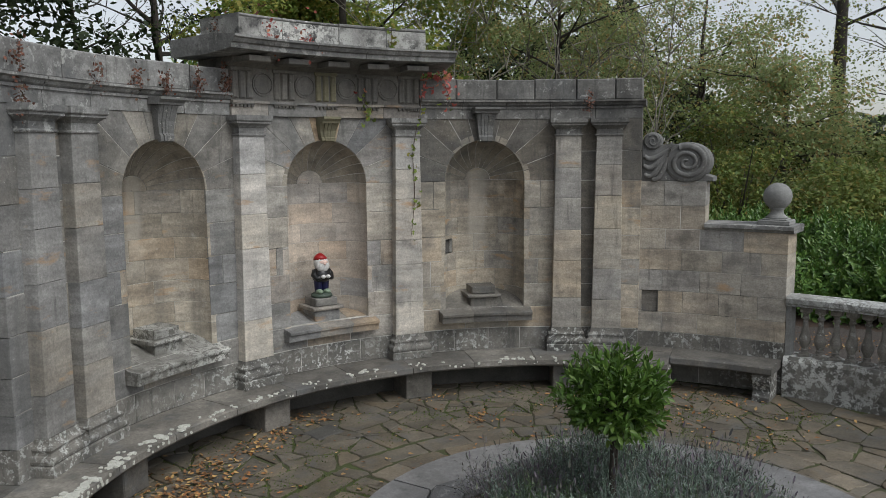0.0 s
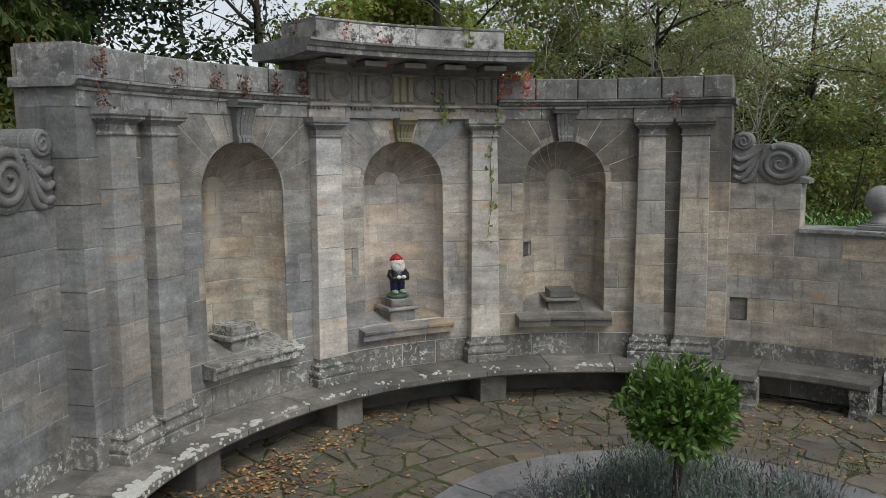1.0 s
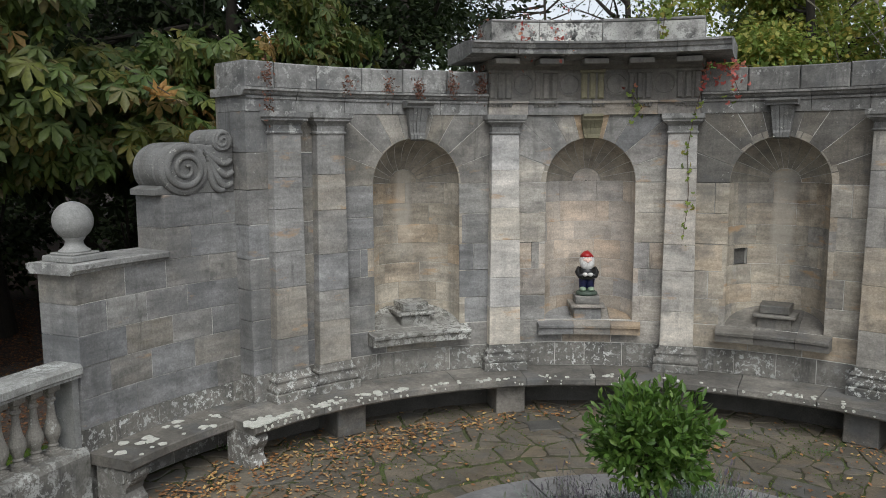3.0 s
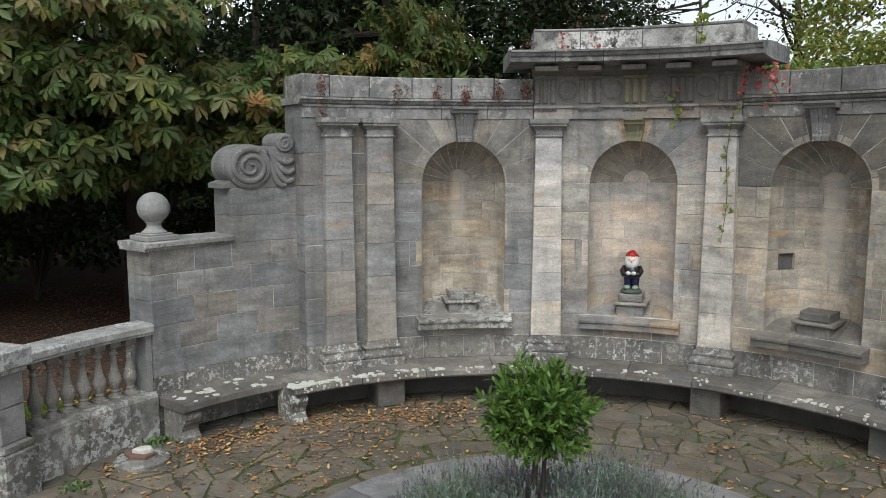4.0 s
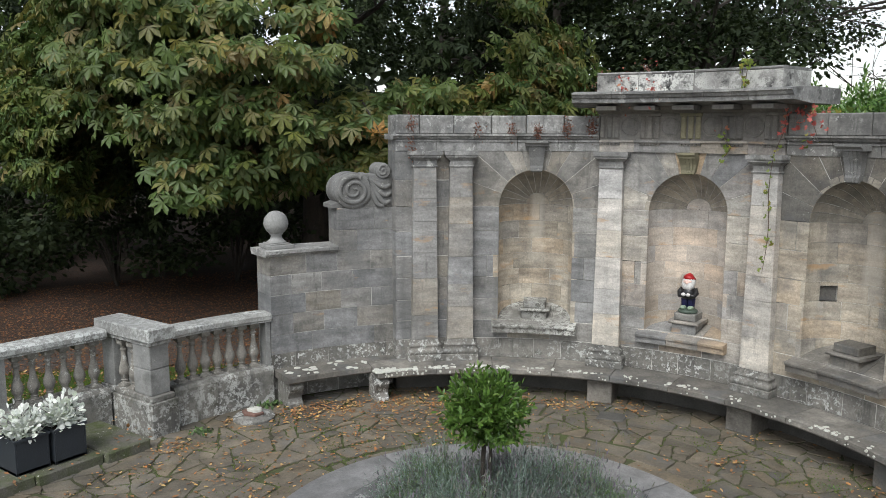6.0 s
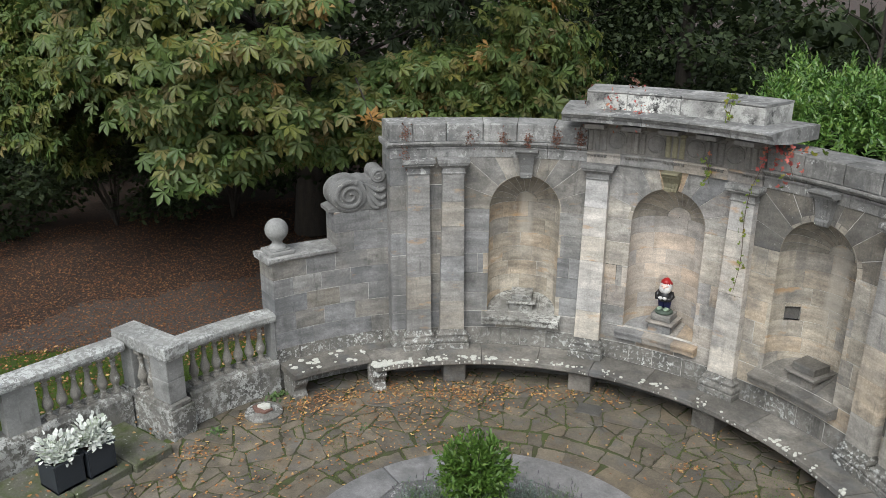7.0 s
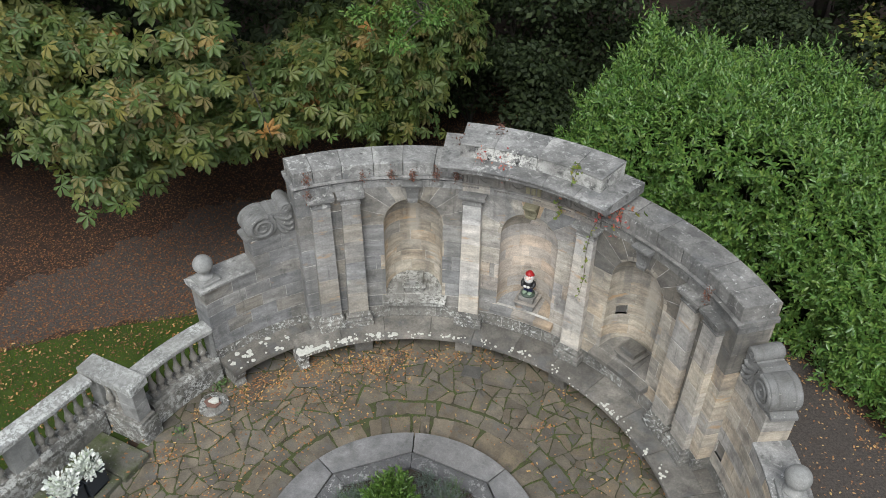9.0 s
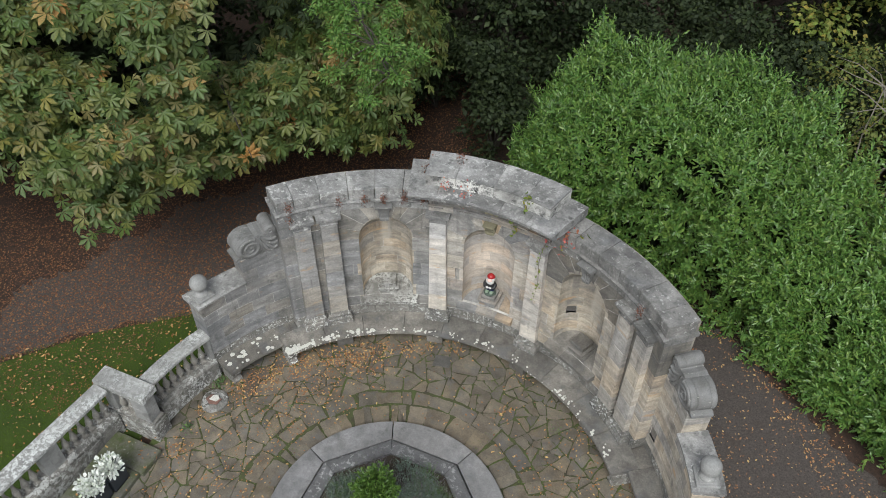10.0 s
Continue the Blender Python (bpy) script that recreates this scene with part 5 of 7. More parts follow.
# lavender: mounds of stalks set with narrow leaves, some grey, some green, some gone over
stalk = (np.array([(-0.006, 0, 0), (0.006, 0, 0), (0.005, 0.85, 0.02), (-0.005, 0.85, 0.02)]), [(0, 1, 2, 3)])
needle = (np.array([(0, 0, 0), (0.075, 0.5, 0.03), (0, 1, 0), (-0.075, 0.5, 0.03)]), [(0, 1, 2, 3)])
spike = (np.array([(0, 0, 0), (0.13, 0.3, 0.0), (0.09, 0.8, 0.0), (0, 1, 0), (-0.09, 0.8, 0.0), (-0.13, 0.3, 0.0)]), [(0, 1, 2, 3, 4, 5)])
mounds = []
while len(mounds) < 95:
    t, r = gen.uniform(0, 2 * math.pi), 1.17 * math.sqrt(gen.uniform(0, 1))
    mounds.append((CX + r * math.sin(t), CY + r * math.cos(t), gen.uniform(0.6, 1.35) * (1.05 - 0.25 * (r / 1.15) ** 3) * (1.4 if r < 0.6 else 1.05)))
for material, part_of, label in ((LAVENDER, (0, 0.62), "grey-green lavender filling the round bed"), (LAVENDER_GREEN, (0.62, 0.80), "fresh green lavender in the round bed"), (LAVENDER_DRY, (0.80, 1.0), "faded purple-brown lavender in the round bed")):
    P_, Y_, S_ = [], [], []
    for x, y, h in mounds[int(95 * part_of[0]):int(95 * part_of[1])]:
        # short leafy shoots that fan out from the crown of each plant
        n = 150
        d = rand_dirs(n)
        d[:, 2] = np.abs(d[:, 2])
        ln = gen.uniform(0.09, 0.24, n) * (0.6 + 0.4 * h)
        P_.append(np.array([x, y, 0.18]) + d * np.array((0.22, 0.22, 0.38)) * h * gen.uniform(0.3, 1.0, n)[:, None])
        Y_.append(d * 0.55 + (0, 0, 0.75) + gen.normal(size=(n, 3)) * 0.22)
        S_.append(ln)
    P_, Y_, S_ = np.concatenate(P_), np.concatenate(Y_), np.concatenate(S_)
    k = 8
    along = Y_ / np.linalg.norm(Y_, axis=1, keepdims=True)
    pp = np.concatenate([P_ + along * (S_ * q)[:, None] for q in np.linspace(0.1, 1.05, k)])
    dd = np.concatenate([along * 0.75 + rand_dirs(len(P_)) * 0.75 for _ in range(k)])
    leaf_mesh("lavender", [scatter(stalk, P_, Y_, rand_dirs(len(P_)), S_), scatter(needle, pp, dd, rand_dirs(len(pp)), gen.uniform(0.028, 0.05, len(pp)))], material, None, label, category="lavender", kind="stuff")
    # a few bare flower stems with spent heads
    q = gen.choice(len(P_), len(P_) // 7, replace=False)
    st = P_[q] + along[q] * S_[q][:, None] * 0.7
    up = along[q] + rand_dirs(len(q)) * 0.25 + (0, 0, 0.3)
    up /= np.linalg.norm(up, axis=1, keepdims=True)
    sl = gen.uniform(0.12, 0.26, len(q))
    leaf_mesh("lavender_flowers", [scatter(stalk, st, up, rand_dirs(len(q)), sl), scatter(spike, st + up * (sl * 0.8)[:, None], up, rand_dirs(len(q)), gen.uniform(0.04, 0.07, len(q)))], LAVENDER_DRY, None, "spent brown lavender flower stems", category="lavender", kind="stuff")

bay = thing("bay_tree", "clipped bay tree with round bright green crown", "small tree", at=(-0.165, -0.08, 0.15))
tr = [(0, 0, 0), (0.012, 0.005, 0.3), (-0.01, 0.0, 0.6), (0.0, 0.0, 0.9), (0.02, 0.01, 1.18)]
mesh_ob("trunk", *tube(tr, [0.026, 0.022, 0.021, 0.02, 0.013], 10), BARK, bay, smooth=True)
mesh_ob("trunk", *tube([(0.01, 0.0, 0.34), (0.05, 0.02, 0.6), (0.06, 0.02, 0.9), (0.05, 0.0, 1.12)], [0.018, 0.016, 0.015, 0.01], 10), BARK, bay, smooth=True)
for k in range(18):
    d = rand_dirs(1, 0.25)[0]
    mesh_ob("limb", *tube([(0, 0, 0.88 + 0.015 * k), tuple(np.array((0, 0, 1.15)) + d * 0.12), tuple(np.array((0, 0, 1.2)) + d * 0.25)], [0.012, 0.008, 0.003], 5), BARK, bay)
n = 330
d = rand_dirs(n, 0.1)
d /= np.linalg.norm(d, axis=1, keepdims=True)
rad = 0.25 * (0.55 + 0.5 * gen.uniform(0, 1, n) ** 0.5) * (1 + 0.13 * np.sin(d[:, 0] * 7 + d[:, 2] * 5))
tips = np.array((0, 0, 1.12)) + d * rad[:, None] * (1.15, 1.15, 0.86)
P_, Y_, S_ = [], [], []
for q in range(11):
    off = d * (0.02 * (q - 4)) + (0, 0, 0.008 * q)
    P_.append(tips + off)
    Y_.append(d * 0.7 + rand_dirs(n, 0.35) * 0.85)
    S_.append(gen.uniform(0.05, 0.085, n))
leaf_mesh("crown", [scatter(OVAL, np.concatenate(P_), np.concatenate(Y_), rand_dirs(11 * n, 0.9), np.concatenate(S_))], BAY, bay)

# ---- niche pedestals and the gnome ----
for c in NICHES:
    ped = thing("pedestal", "stepped sandstone pedestal standing in a wall niche", "pedestal", "niche pedestals")
    k = 1.0 if c == 0 else 1.1
    m = STONE if c == 0 else LEDGE_STONE if c < 0 else BENCH_STONE
    h = 0.155 if c == 0 else 0.15

    def pf(u, v, d):
        return W(arc(c) + u, d, v)

    for nm, w, z0, z1 in (("base_block", 0.165 * k, 1.0, 1.0 + h), ("slab", 0.205 * k, 1.0 + h, 1.04 + h), ("top_block", 0.145 * k, 1.04 + h, 1.14 + h)):
        mesh_ob(nm, *grid_block(-w, w, z0, z1, 0.22 - w, 0.22 + w, pf, 1, 1, 0.012), m, ped)
GX, GY, GZ = *W(0.0, 0.21, 0)[:2], 1.297


def gnome():
    V_, F_, M_ = [], [], []

    def add(vf, m):
        k = len(V_)
        V_.extend(tuple(v) for v in vf[0])
        F_.extend(tuple(i + k for i in f) for f in vf[1])
        M_.extend([m] * len(vf[1]))

    def ball(x, y, z, rx, ry, rz, m, n=14):
        prof = [(max(0.002, math.sin(math.pi * i / 10)), -math.cos(math.pi * i / 10)) for i in range(11)]
        v, f = lathe(prof, n)
        add(([(x + a_ * rx, y + b_ * ry, z + c_ * rz) for a_, b_, c_ in v], f), m)

    add(lathe([(0.125, 0), (0.135, 0.015), (0.13, 0.035), (0.10, 0.055), (0.06, 0.06)], 18), 4)
    for sx in (-1, 1):
        ball(sx * 0.05, -0.04, 0.075, 0.042, 0.075, 0.03, 5)
        add(moved(lathe([(0.046, 0.07), (0.05, 0.12), (0.056, 0.19), (0.05, 0.235)], 12), Matrix.Translation((sx * 0.044, 0, 0))), 1)
        add(tube([(sx * 0.085, 0.0, 0.335), (sx * 0.115, -0.03, 0.28), (sx * 0.095, -0.085, 0.245), (sx * 0.04, -0.11, 0.262)], [0.036, 0.037, 0.033, 0.027], 10), 2)
        ball(sx * 0.032, -0.125, 0.268, 0.032, 0.025, 0.025, 3)
    add(lathe([(0.09, 0.20), (0.108, 0.225), (0.112, 0.27), (0.10, 0.32), (0.07, 0.36), (0.05, 0.375)], 18), 2)
    ball(0, -0.002, 0.425, 0.096, 0.086, 0.094, 3)
    ball(0, -0.050, 0.392, 0.090, 0.058, 0.082, 3)
    ball(0, -0.104, 0.425, 0.018, 0.016, 0.016, 6)
    ball(0, -0.066, 0.440, 0.060, 0.044, 0.028, 6)
    add(tube([(0, 0.014, 0.463), (0, 0.018, 0.492), (0.006, 0.026, 0.52), (0.014, 0.034, 0.542)], [0.090, 0.080, 0.052, 0.018], 16), 0)
    ob = mesh_ob("garden_gnome", V_, F_, [mat("red painted cap", (0.33, 0.008, 0.010), 0.4, None, 3, 40, 0.05), mat("blue painted trousers", (0.01, 0.012, 0.06), 0.4, None, 3, 40, 0.05), mat("black painted coat", (0.012, 0.012, 0.013), 0.35, None, 3, 40, 0.05), mat("white painted beard", (0.60, 0.59, 0.57), 0.5, None, 3, 40, 0.05), mat("green painted base", (0.06, 0.085, 0.065), 0.6, None, 3, 40, 0.05), mat("sage painted shoes", (0.25, 0.33, 0.24), 0.5, None, 3, 40, 0.05), mat("pink painted face", (0.68, 0.47, 0.40), 0.5, None, 3, 40, 0.05)], None, "painted garden gnome with red cap standing on a niche pedestal", smooth=True, category="garden gnome")
    ob.data.polygons.foreach_set("material_index", M_)
    ob.location = (GX, GY, GZ)


gnome()

# ---- planters with white foliage on the step ----
PLASTIC = mat("anthracite planter", (0.028, 0.034, 0.042), 0.55, (0.022, 0.027, 0.034), 4, 90, 0.1)
WHITE_LEAF = leaf_mat("white felted leaves", (0.66, 0.69, 0.64), [(0.74, 0.76, 0.72), (0.55, 0.60, 0.50), (0.78, 0.79, 0.76), (0.42, 0.50, 0.34)], 0.8)
for i, y in enumerate((-1.30, -1.71)):
    pl = thing("planter", "square anthracite planter with white-leaved plants", "planter", "planters on the step", (-5.02 - 0.03 * i, y, 0.126))
    g = Geo()
    w, t = 0.185, 0.02
    for x0, x1, y0, y1 in ((-w, w, -w, -w + t), (-w, w, w - t, w), (-w, -w + t, -w + t, w - t), (w - t, w, -w + t, w - t)):
        g.add(*box(x0, x1, y0, y1, 0.0, 0.36, 0.004))
    g.add(*box(-w, w, -w, w, 0.0, 0.03, 0.0))
    tub = g.ob("tub", PLASTIC, pl)
    g = Geo()
    for x0, x1, y0, y1 in ((-w - 0.012, w + 0.012, -w - 0.012, -w + t), (-w - 0.012, w + 0.012, w - t, w + 0.012), (-w - 0.012, -w + t, -w + t, w - t), (w - t, w + 0.012, -w + t, w - t)):
        g.add(*box(x0, x1, y0, y1, 0.36, 0.39, 0.004))
    g.ob("rim", PLASTIC, tub)
    mesh_ob("soil", *box(-w + t, w - t, -w + t, w - t, 0.3, 0.335, 0.0), SOIL, pl)
    n = 420
    d = rand_dirs(n, 0.55)
    d[:, 2] = np.abs(d[:, 2])
    pl_p = np.array((0, 0, 0.375)) + d * gen.uniform(0.04, 0.235, n)[:, None]
    lf = (np.array([(0, 0, 0), (-0.26, 0.25, 0.06), (-0.3, 0.6, 0.05), (-0.1, 0.92, -0.03), (0.1, 0.92, -0.03), (0.3, 0.6, 0.05), (0.26, 0.25, 0.06)]), [(0, 6, 5, 4, 3, 2, 1)])
    leaf_mesh("foliage", [scatter(lf, pl_p, d + rand_dirs(n) * 0.7, rand_dirs(n, 1.3), gen.uniform(0.055, 0.10, n))], WHITE_LEAF, pl, "white felted foliage")
    if i == 0:
        n = 160
        d = rand_dirs(n, 0.5)
        leaf_mesh("grass_tuft", [scatter(BLADE, np.array((-0.08, 0.12, 0.33)) + gen.normal(size=(n, 3)) * 0.02, d + (-0.2, 0.5, 0), rand_dirs(n), gen.uniform(0.12, 0.24, n))], LAVENDER, pl, "dark grassy tuft")

# round stone cover with a broken pale stone on it
lid = thing("stone_cover", "round worn stone cover on the paving", "stone cover", at=(-4.43, 0.98, 0.0))
V_, F_ = lathe([(0.27, -0.02), (0.27, 0.03), (0.25, 0.045), (0.16, 0.05), (0.15, 0.062), (0.02, 0.065)], 22)
V_ = [(x * (1 + 0.05 * math.sin(7 * y)), y * (1 + 0.05 * math.cos(5 * x)), z) for x, y, z in V_]
mesh_ob("disc", V_, F_, PLINTH_STONE, lid)
RED_STONE = mat("reddish stone", (0.20, 0.11, 0.085), 0.9, (0.14, 0.085, 0.07), 6, 70, 0.5)
mesh_ob("red_plate", *poly_block([(-0.16, -0.06), (-0.03, -0.13), (0.12, -0.08), (0.14, 0.06), (0.0, 0.10), (-0.12, 0.08)], 0.0, 0.03, lambda u, v, d: (u, v, 0.095 - d)), RED_STONE, lid, "reddish stone plate")
mesh_ob("stone_fragment", *poly_block([(-0.08, -0.06), (0.06, -0.05), (0.10, 0.03), (0.04, 0.09), (-0.05, 0.05)], 0.0, 0.045, lambda u, v, d: (u - 4.42, v + 0.99, 0.142 - d), 0.01), LICHEN, None, "broken pale stone fragment lying on the round cover", category="stone")

# ---- creepers on the wall ----
vine = thing("creeper", "creeper with red and green leaves hanging on the wall", "climbing plant")


def strand(owner, pts, n, size, split, seed, spread=0.05):
    """A stem with leaves: red down to the share split, green beyond."""
    r = np.random.default_rng(seed)
    P = np.array(pts)
    L = np.linspace(0, len(P) - 1.001, 40)
    curve = np.array([P[int(q)] * (1 - q % 1) + P[int(q) + 1] * (q % 1) for q in L])
    mesh_ob("stem", *tube([tuple(p) for p in curve[::3]], 0.004, 5), STEM, owner)
    for red in (True, False):
        lo, hi = (0, split) if red else (split, 1)
        k = int(n * (hi - lo))
        if k < 1:
            continue
        q = (r.uniform(lo, hi, k) * 39).astype(int)
        out = -curve[q] * (1, 1, 0)
        out /= np.linalg.norm(out, axis=1, keepdims=True) + 1e-6
        pos = curve[q] + r.normal(size=(k, 3)) * spread + out * 0.03
        way = r.normal(size=(k, 3)) * 0.7 + (0, 0, -0.7)
        leaf_mesh("leaves", [scatter(CREEPER_LEAF, pos, way, out + r.normal(size=(k, 3)) * 0.4, r.uniform(0.6, 1.2, k) * size)], RED_CREEPER if red else GREEN_CREEPER, owner, "red leaves" if red else "yellow-green leaves")


strand(vine, [W(arc(15.5), -0.12, 4.05), W(arc(15.2), -0.12, 3.8), W(arc(14.2), -0.20, 3.5), W(arc(13.4), -0.14, 3.1), W(arc(13.8), -0.13, 2.5), W(arc(12.9), -0.12, 1.9)], 44, 0.068, 0.32, 3, 0.03)
strand(vine, [W(arc(15.8), 0.05, 4.05), W(arc(17.5), -0.06, 4.0), W(arc(19.0), -0.08, 3.92), W(arc(20.0), -0.08, 3.72)], 46, 0.068, 0.9, 4, 0.085)
strand(vine, [W(arc(18.0), -0.03, 4.02), W(arc(20.5), 0.06, 4.03), W(arc(22), 0.1, 4.02)], 9, 0.10, 0.6, 5, 0.04)
sprig = thing("creeper", "small green creeper sprig below the frieze", "climbing plant")
strand(sprig, [W(arc(5.4), -0.09, 3.78), W(arc(6.0), -0.1, 3.66), W(arc(7.0), -0.12, 3.58), W(arc(5.8), -0.10, 3.45)], 18, 0.08, 0.14, 6, 0.04)


def tuft(name, label, at, n, size, material, spread=0.06, up=0.6, hang=0.0, category="weed"):
    d = rand_dirs(n, up)
    d[:, 2] -= hang
    p = np.array(at) + gen.normal(size=(n, 3)) * (spread, spread, spread * 2.2)
    return leaf_mesh(name, [scatter(KITE, p, d, rand_dirs(n), gen.uniform(0.5, 1.2, n) * size)], material, None, label, category=category, kind="stuff")


for f, z, k, h in ((-47.5, 3.88, 60, 0.5), (-30.0, 3.80, 60, 0.0), (-25.5, 3.78, 90, 0.0), (-20.5, 3.82, 80, 0.3), (-16.2, 3.85, 110, 0.6), (-47.6, 3.52, 60, 0.8), (42.0, 3.70, 50, 0.4), (-36, 3.78, 40, 0.0)):
    tuft("russet_weed", "dry russet weed growing from a wall joint", W(arc(f), -0.10, z), int(k * 1.5), 0.038, RUST, 0.034, 0.8, h)
for f, d, z, k, m in ((-10.5, -0.30, 4.32, 60, RED_CREEPER), (-5.6, -0.38, 4.31, 40, RED_CREEPER), (-8.5, 0.25, 4.575, 50, RUST), (-15.6, 0.1, 4.33, 60, RUST)):
    tuft("ledge_weed", "small reddish plant growing on the cornice", W(arc(f), d, z), int(k * 1.2), 0.05, m, 0.06, 0.5)
sap = thing("sapling", "thin green sapling growing on the cornice", "sapling")
strand(sap, [W(arc(9.4), -0.28, 4.31), W(arc(9.6), -0.27, 4.5), W(arc(9.8), -0.24, 4.68)], 22, 0.08, 0.0, 9, 0.05)
for x, y, k in ((-4.55, 0.25, 1.0), (-4.62, 1.42, 1.2), (-3.9, 2.95, 0.8), (-3.0, 1.5, 0.6), (2.2, 3.2, 0.5)):
    n = int(70 * k)
    leaf_mesh("weed", [scatter(KITE, np.array((x, y, 0.0)) + gen.normal(size=(n, 3)) * (0.07, 0.07, 0.01), rand_dirs(n, 0.8), rand_dirs(n, 0.6), gen.uniform(0.04, 0.08, n) * k)], LAVENDER_GREEN, None, "green weed between the paving stones", category="weed", kind="stuff")

# ---- trees, hedge and woodland ----


def branchy(name, label, at, height, girth, limbs, seed, category="tree", group=""):
    """Trunk and limbs; returns the thing and the ends of its limbs, in its own frame."""
    r = random.Random(seed)
    t = thing(name, label, category, group, at)
    pts = [(0, 0, -0.1)]
    for i in range(1, 7):
        pts.append((pts[-1][0] + r.uniform(-0.1, 0.1), pts[-1][1] + r.uniform(-0.1, 0.1), height * i / 6))
    mesh_ob("trunk", *tube(pts, [girth * (1.25 if i == 0 else 1 - 0.13 * i) for i in range(7)], 10), BARK, t, smooth=True)
    ends = []
    for i in range(limbs):
        z = height * r.uniform(0.35, 0.95)
        q = min(int(z / height * 6), 5)
        p0 = Vector(pts[q]).lerp(Vector(pts[q + 1]), z / height * 6 - q)
        f = r.uniform(0, 2 * math.pi)
        ln = height * r.uniform(0.28, 0.5)
        d = Vector((math.cos(f), math.sin(f), r.uniform(0.05, 0.75))).normalized()
        path = [p0]
        for k in range(4):
            d = (d + Vector((r.uniform(-0.3, 0.3), r.uniform(-0.3, 0.3), r.uniform(-0.2, 0.25)))).normalized()
            path.append(path[-1] + d * ln / 4)
        w = girth * r.uniform(0.22, 0.42)
        g = Geo()
        g.add(*tube(path, [w, w * 0.75, w * 0.5, w * 0.3, w * 0.12], 6))
        for k in range(3):
            q = path[r.randint(1, 4)]
            d2 = (d + Vector((r.uniform(-1, 1), r.uniform(-1, 1), r.uniform(-0.4, 0.7)))).normalized()
            e = q + d2 * ln * r.uniform(0.25, 0.45)
            g.add(*tube([q, q.lerp(e, 0.5) + Vector((0, 0, 0.05)), e], [w * 0.3, w * 0.18, w * 0.06], 5))
            ends.append(e)
        ends.append(path[-1])
        g.ob("limb", BARK, t)
    return t, ends


def crown(owner, blobs, n, size, template, material, droop=0.3, hollow=0.65, flat_up=0.7, hang=False):
    """Leaves in uneven clumps: blobs are centre, radii and weight."""
    w = np.array([b[2] for b in blobs])
    counts = gen.multinomial(n, w / w.sum())
    P_, Y_, U_ = [], [], []
    for (c, rad, _), k in zip(blobs, counts):
        if not k:
            continue
        d = gen.normal(size=(k, 3))
        d /= np.linalg.norm(d, axis=1, keepdims=True)
        q = hollow + (1 - hollow) * gen.uniform(0, 1, k)
        wob = 1 + 0.18 * np.sin(d[:, 0] * 5 + c[0]) * np.sin(d[:, 1] * 6 + c[1]) + 0.12 * np.sin(d[:, 2] * 9 + c[2])
        P_.append(np.array(c) + d * (q * wob)[:, None] * np.array(rad))
        if hang:
            # leaves hang from the outside of the tree like small umbrellas
            o = np.array((c[0], c[1], 0.0)) / (math.hypot(c[0], c[1]) + 1e-6)
            Y_.append(o * 0.5 + (0, 0, -0.75) + gen.normal(size=(k, 3)) * 0.5)
            U_.append(o * 0.85 + (0, 0, 0.75) + gen.normal(size=(k, 3)) * 0.3)
            continue
        out = d * (1, 1, 0.3)
        Y_.append(out + gen.normal(size=(k, 3)) * 0.55 + (0, 0, -droop))
        U_.append(d * 0.5 + gen.normal(size=(k, 3)) * 0.35 + (0, 0, flat_up))
    P_, Y_, U_ = np.concatenate(P_), np.concatenate(Y_), np.concatenate(U_)
    return leaf_mesh("crown", [scatter(template, P_, Y_, U_, gen.uniform(0.7, 1.2, len(P_)) * size)], material, owner)


def clumps_in(n, centre, radii, size, seed, keep=lambda p: True, shell=0.55):
    r = np.random.default_rng(seed)
    out = []
    while len(out) < n:
        d = r.normal(size=3)
        d /= np.linalg.norm(d)
        p = np.array(centre) + d * np.array(radii) * (shell + (1 - shell) * r.uniform())
        if keep(p):
            s = size * r.uniform(0.6, 1.35)
            out.append((tuple(p), (s, s, s * 0.55), s * s))
    return out


# the horse chestnut that hangs over the wing
ct, _ = branchy("chestnut_tree", "large horse chestnut with broad drooping autumn leaves", (-10.0, 8.0, 0), 8.0, 0.42, 16, 21)
# a dome of hanging sprays, open below, thinner and lower towards the niche wall
rc = random.Random(33)
blobs = []
while len(blobs) < 520:
    t, z = radians(rc.uniform(-100, 125)), rc.uniform(2.3, 10.6)
    if z < 2.6 + 0.45 * (t - 0.2) + 0.22 * math.sin(9 * t + 1.0) + 0.3 * math.exp(-((t - 0.5) / 0.25) ** 2):
        continue
    r = 6.1 * math.sqrt(max(0.0, 1 - ((z - 4) / 7.2) ** 2)) * (rc.uniform(0.84, 1.02) + 0.05 * math.sin(5 * t + z))
    x, y = r * math.sin(t), -r * math.cos(t)
    xw, yw = x - 10.0, y + 8.0
    near = xw > -6.0 - 0.47 * (yw - 4.0)
    if math.hypot(xw, yw) < (8.4 if near else 6.7) or (near and z > 3.9 + 0.1 * (yw - 2.0) and rc.random() < 0.7):
        continue
    q = 0.8 * rc.uniform(0.6, 1.3)
    blobs.append(((x, y, z), (q, q, q * 0.36), q * q))
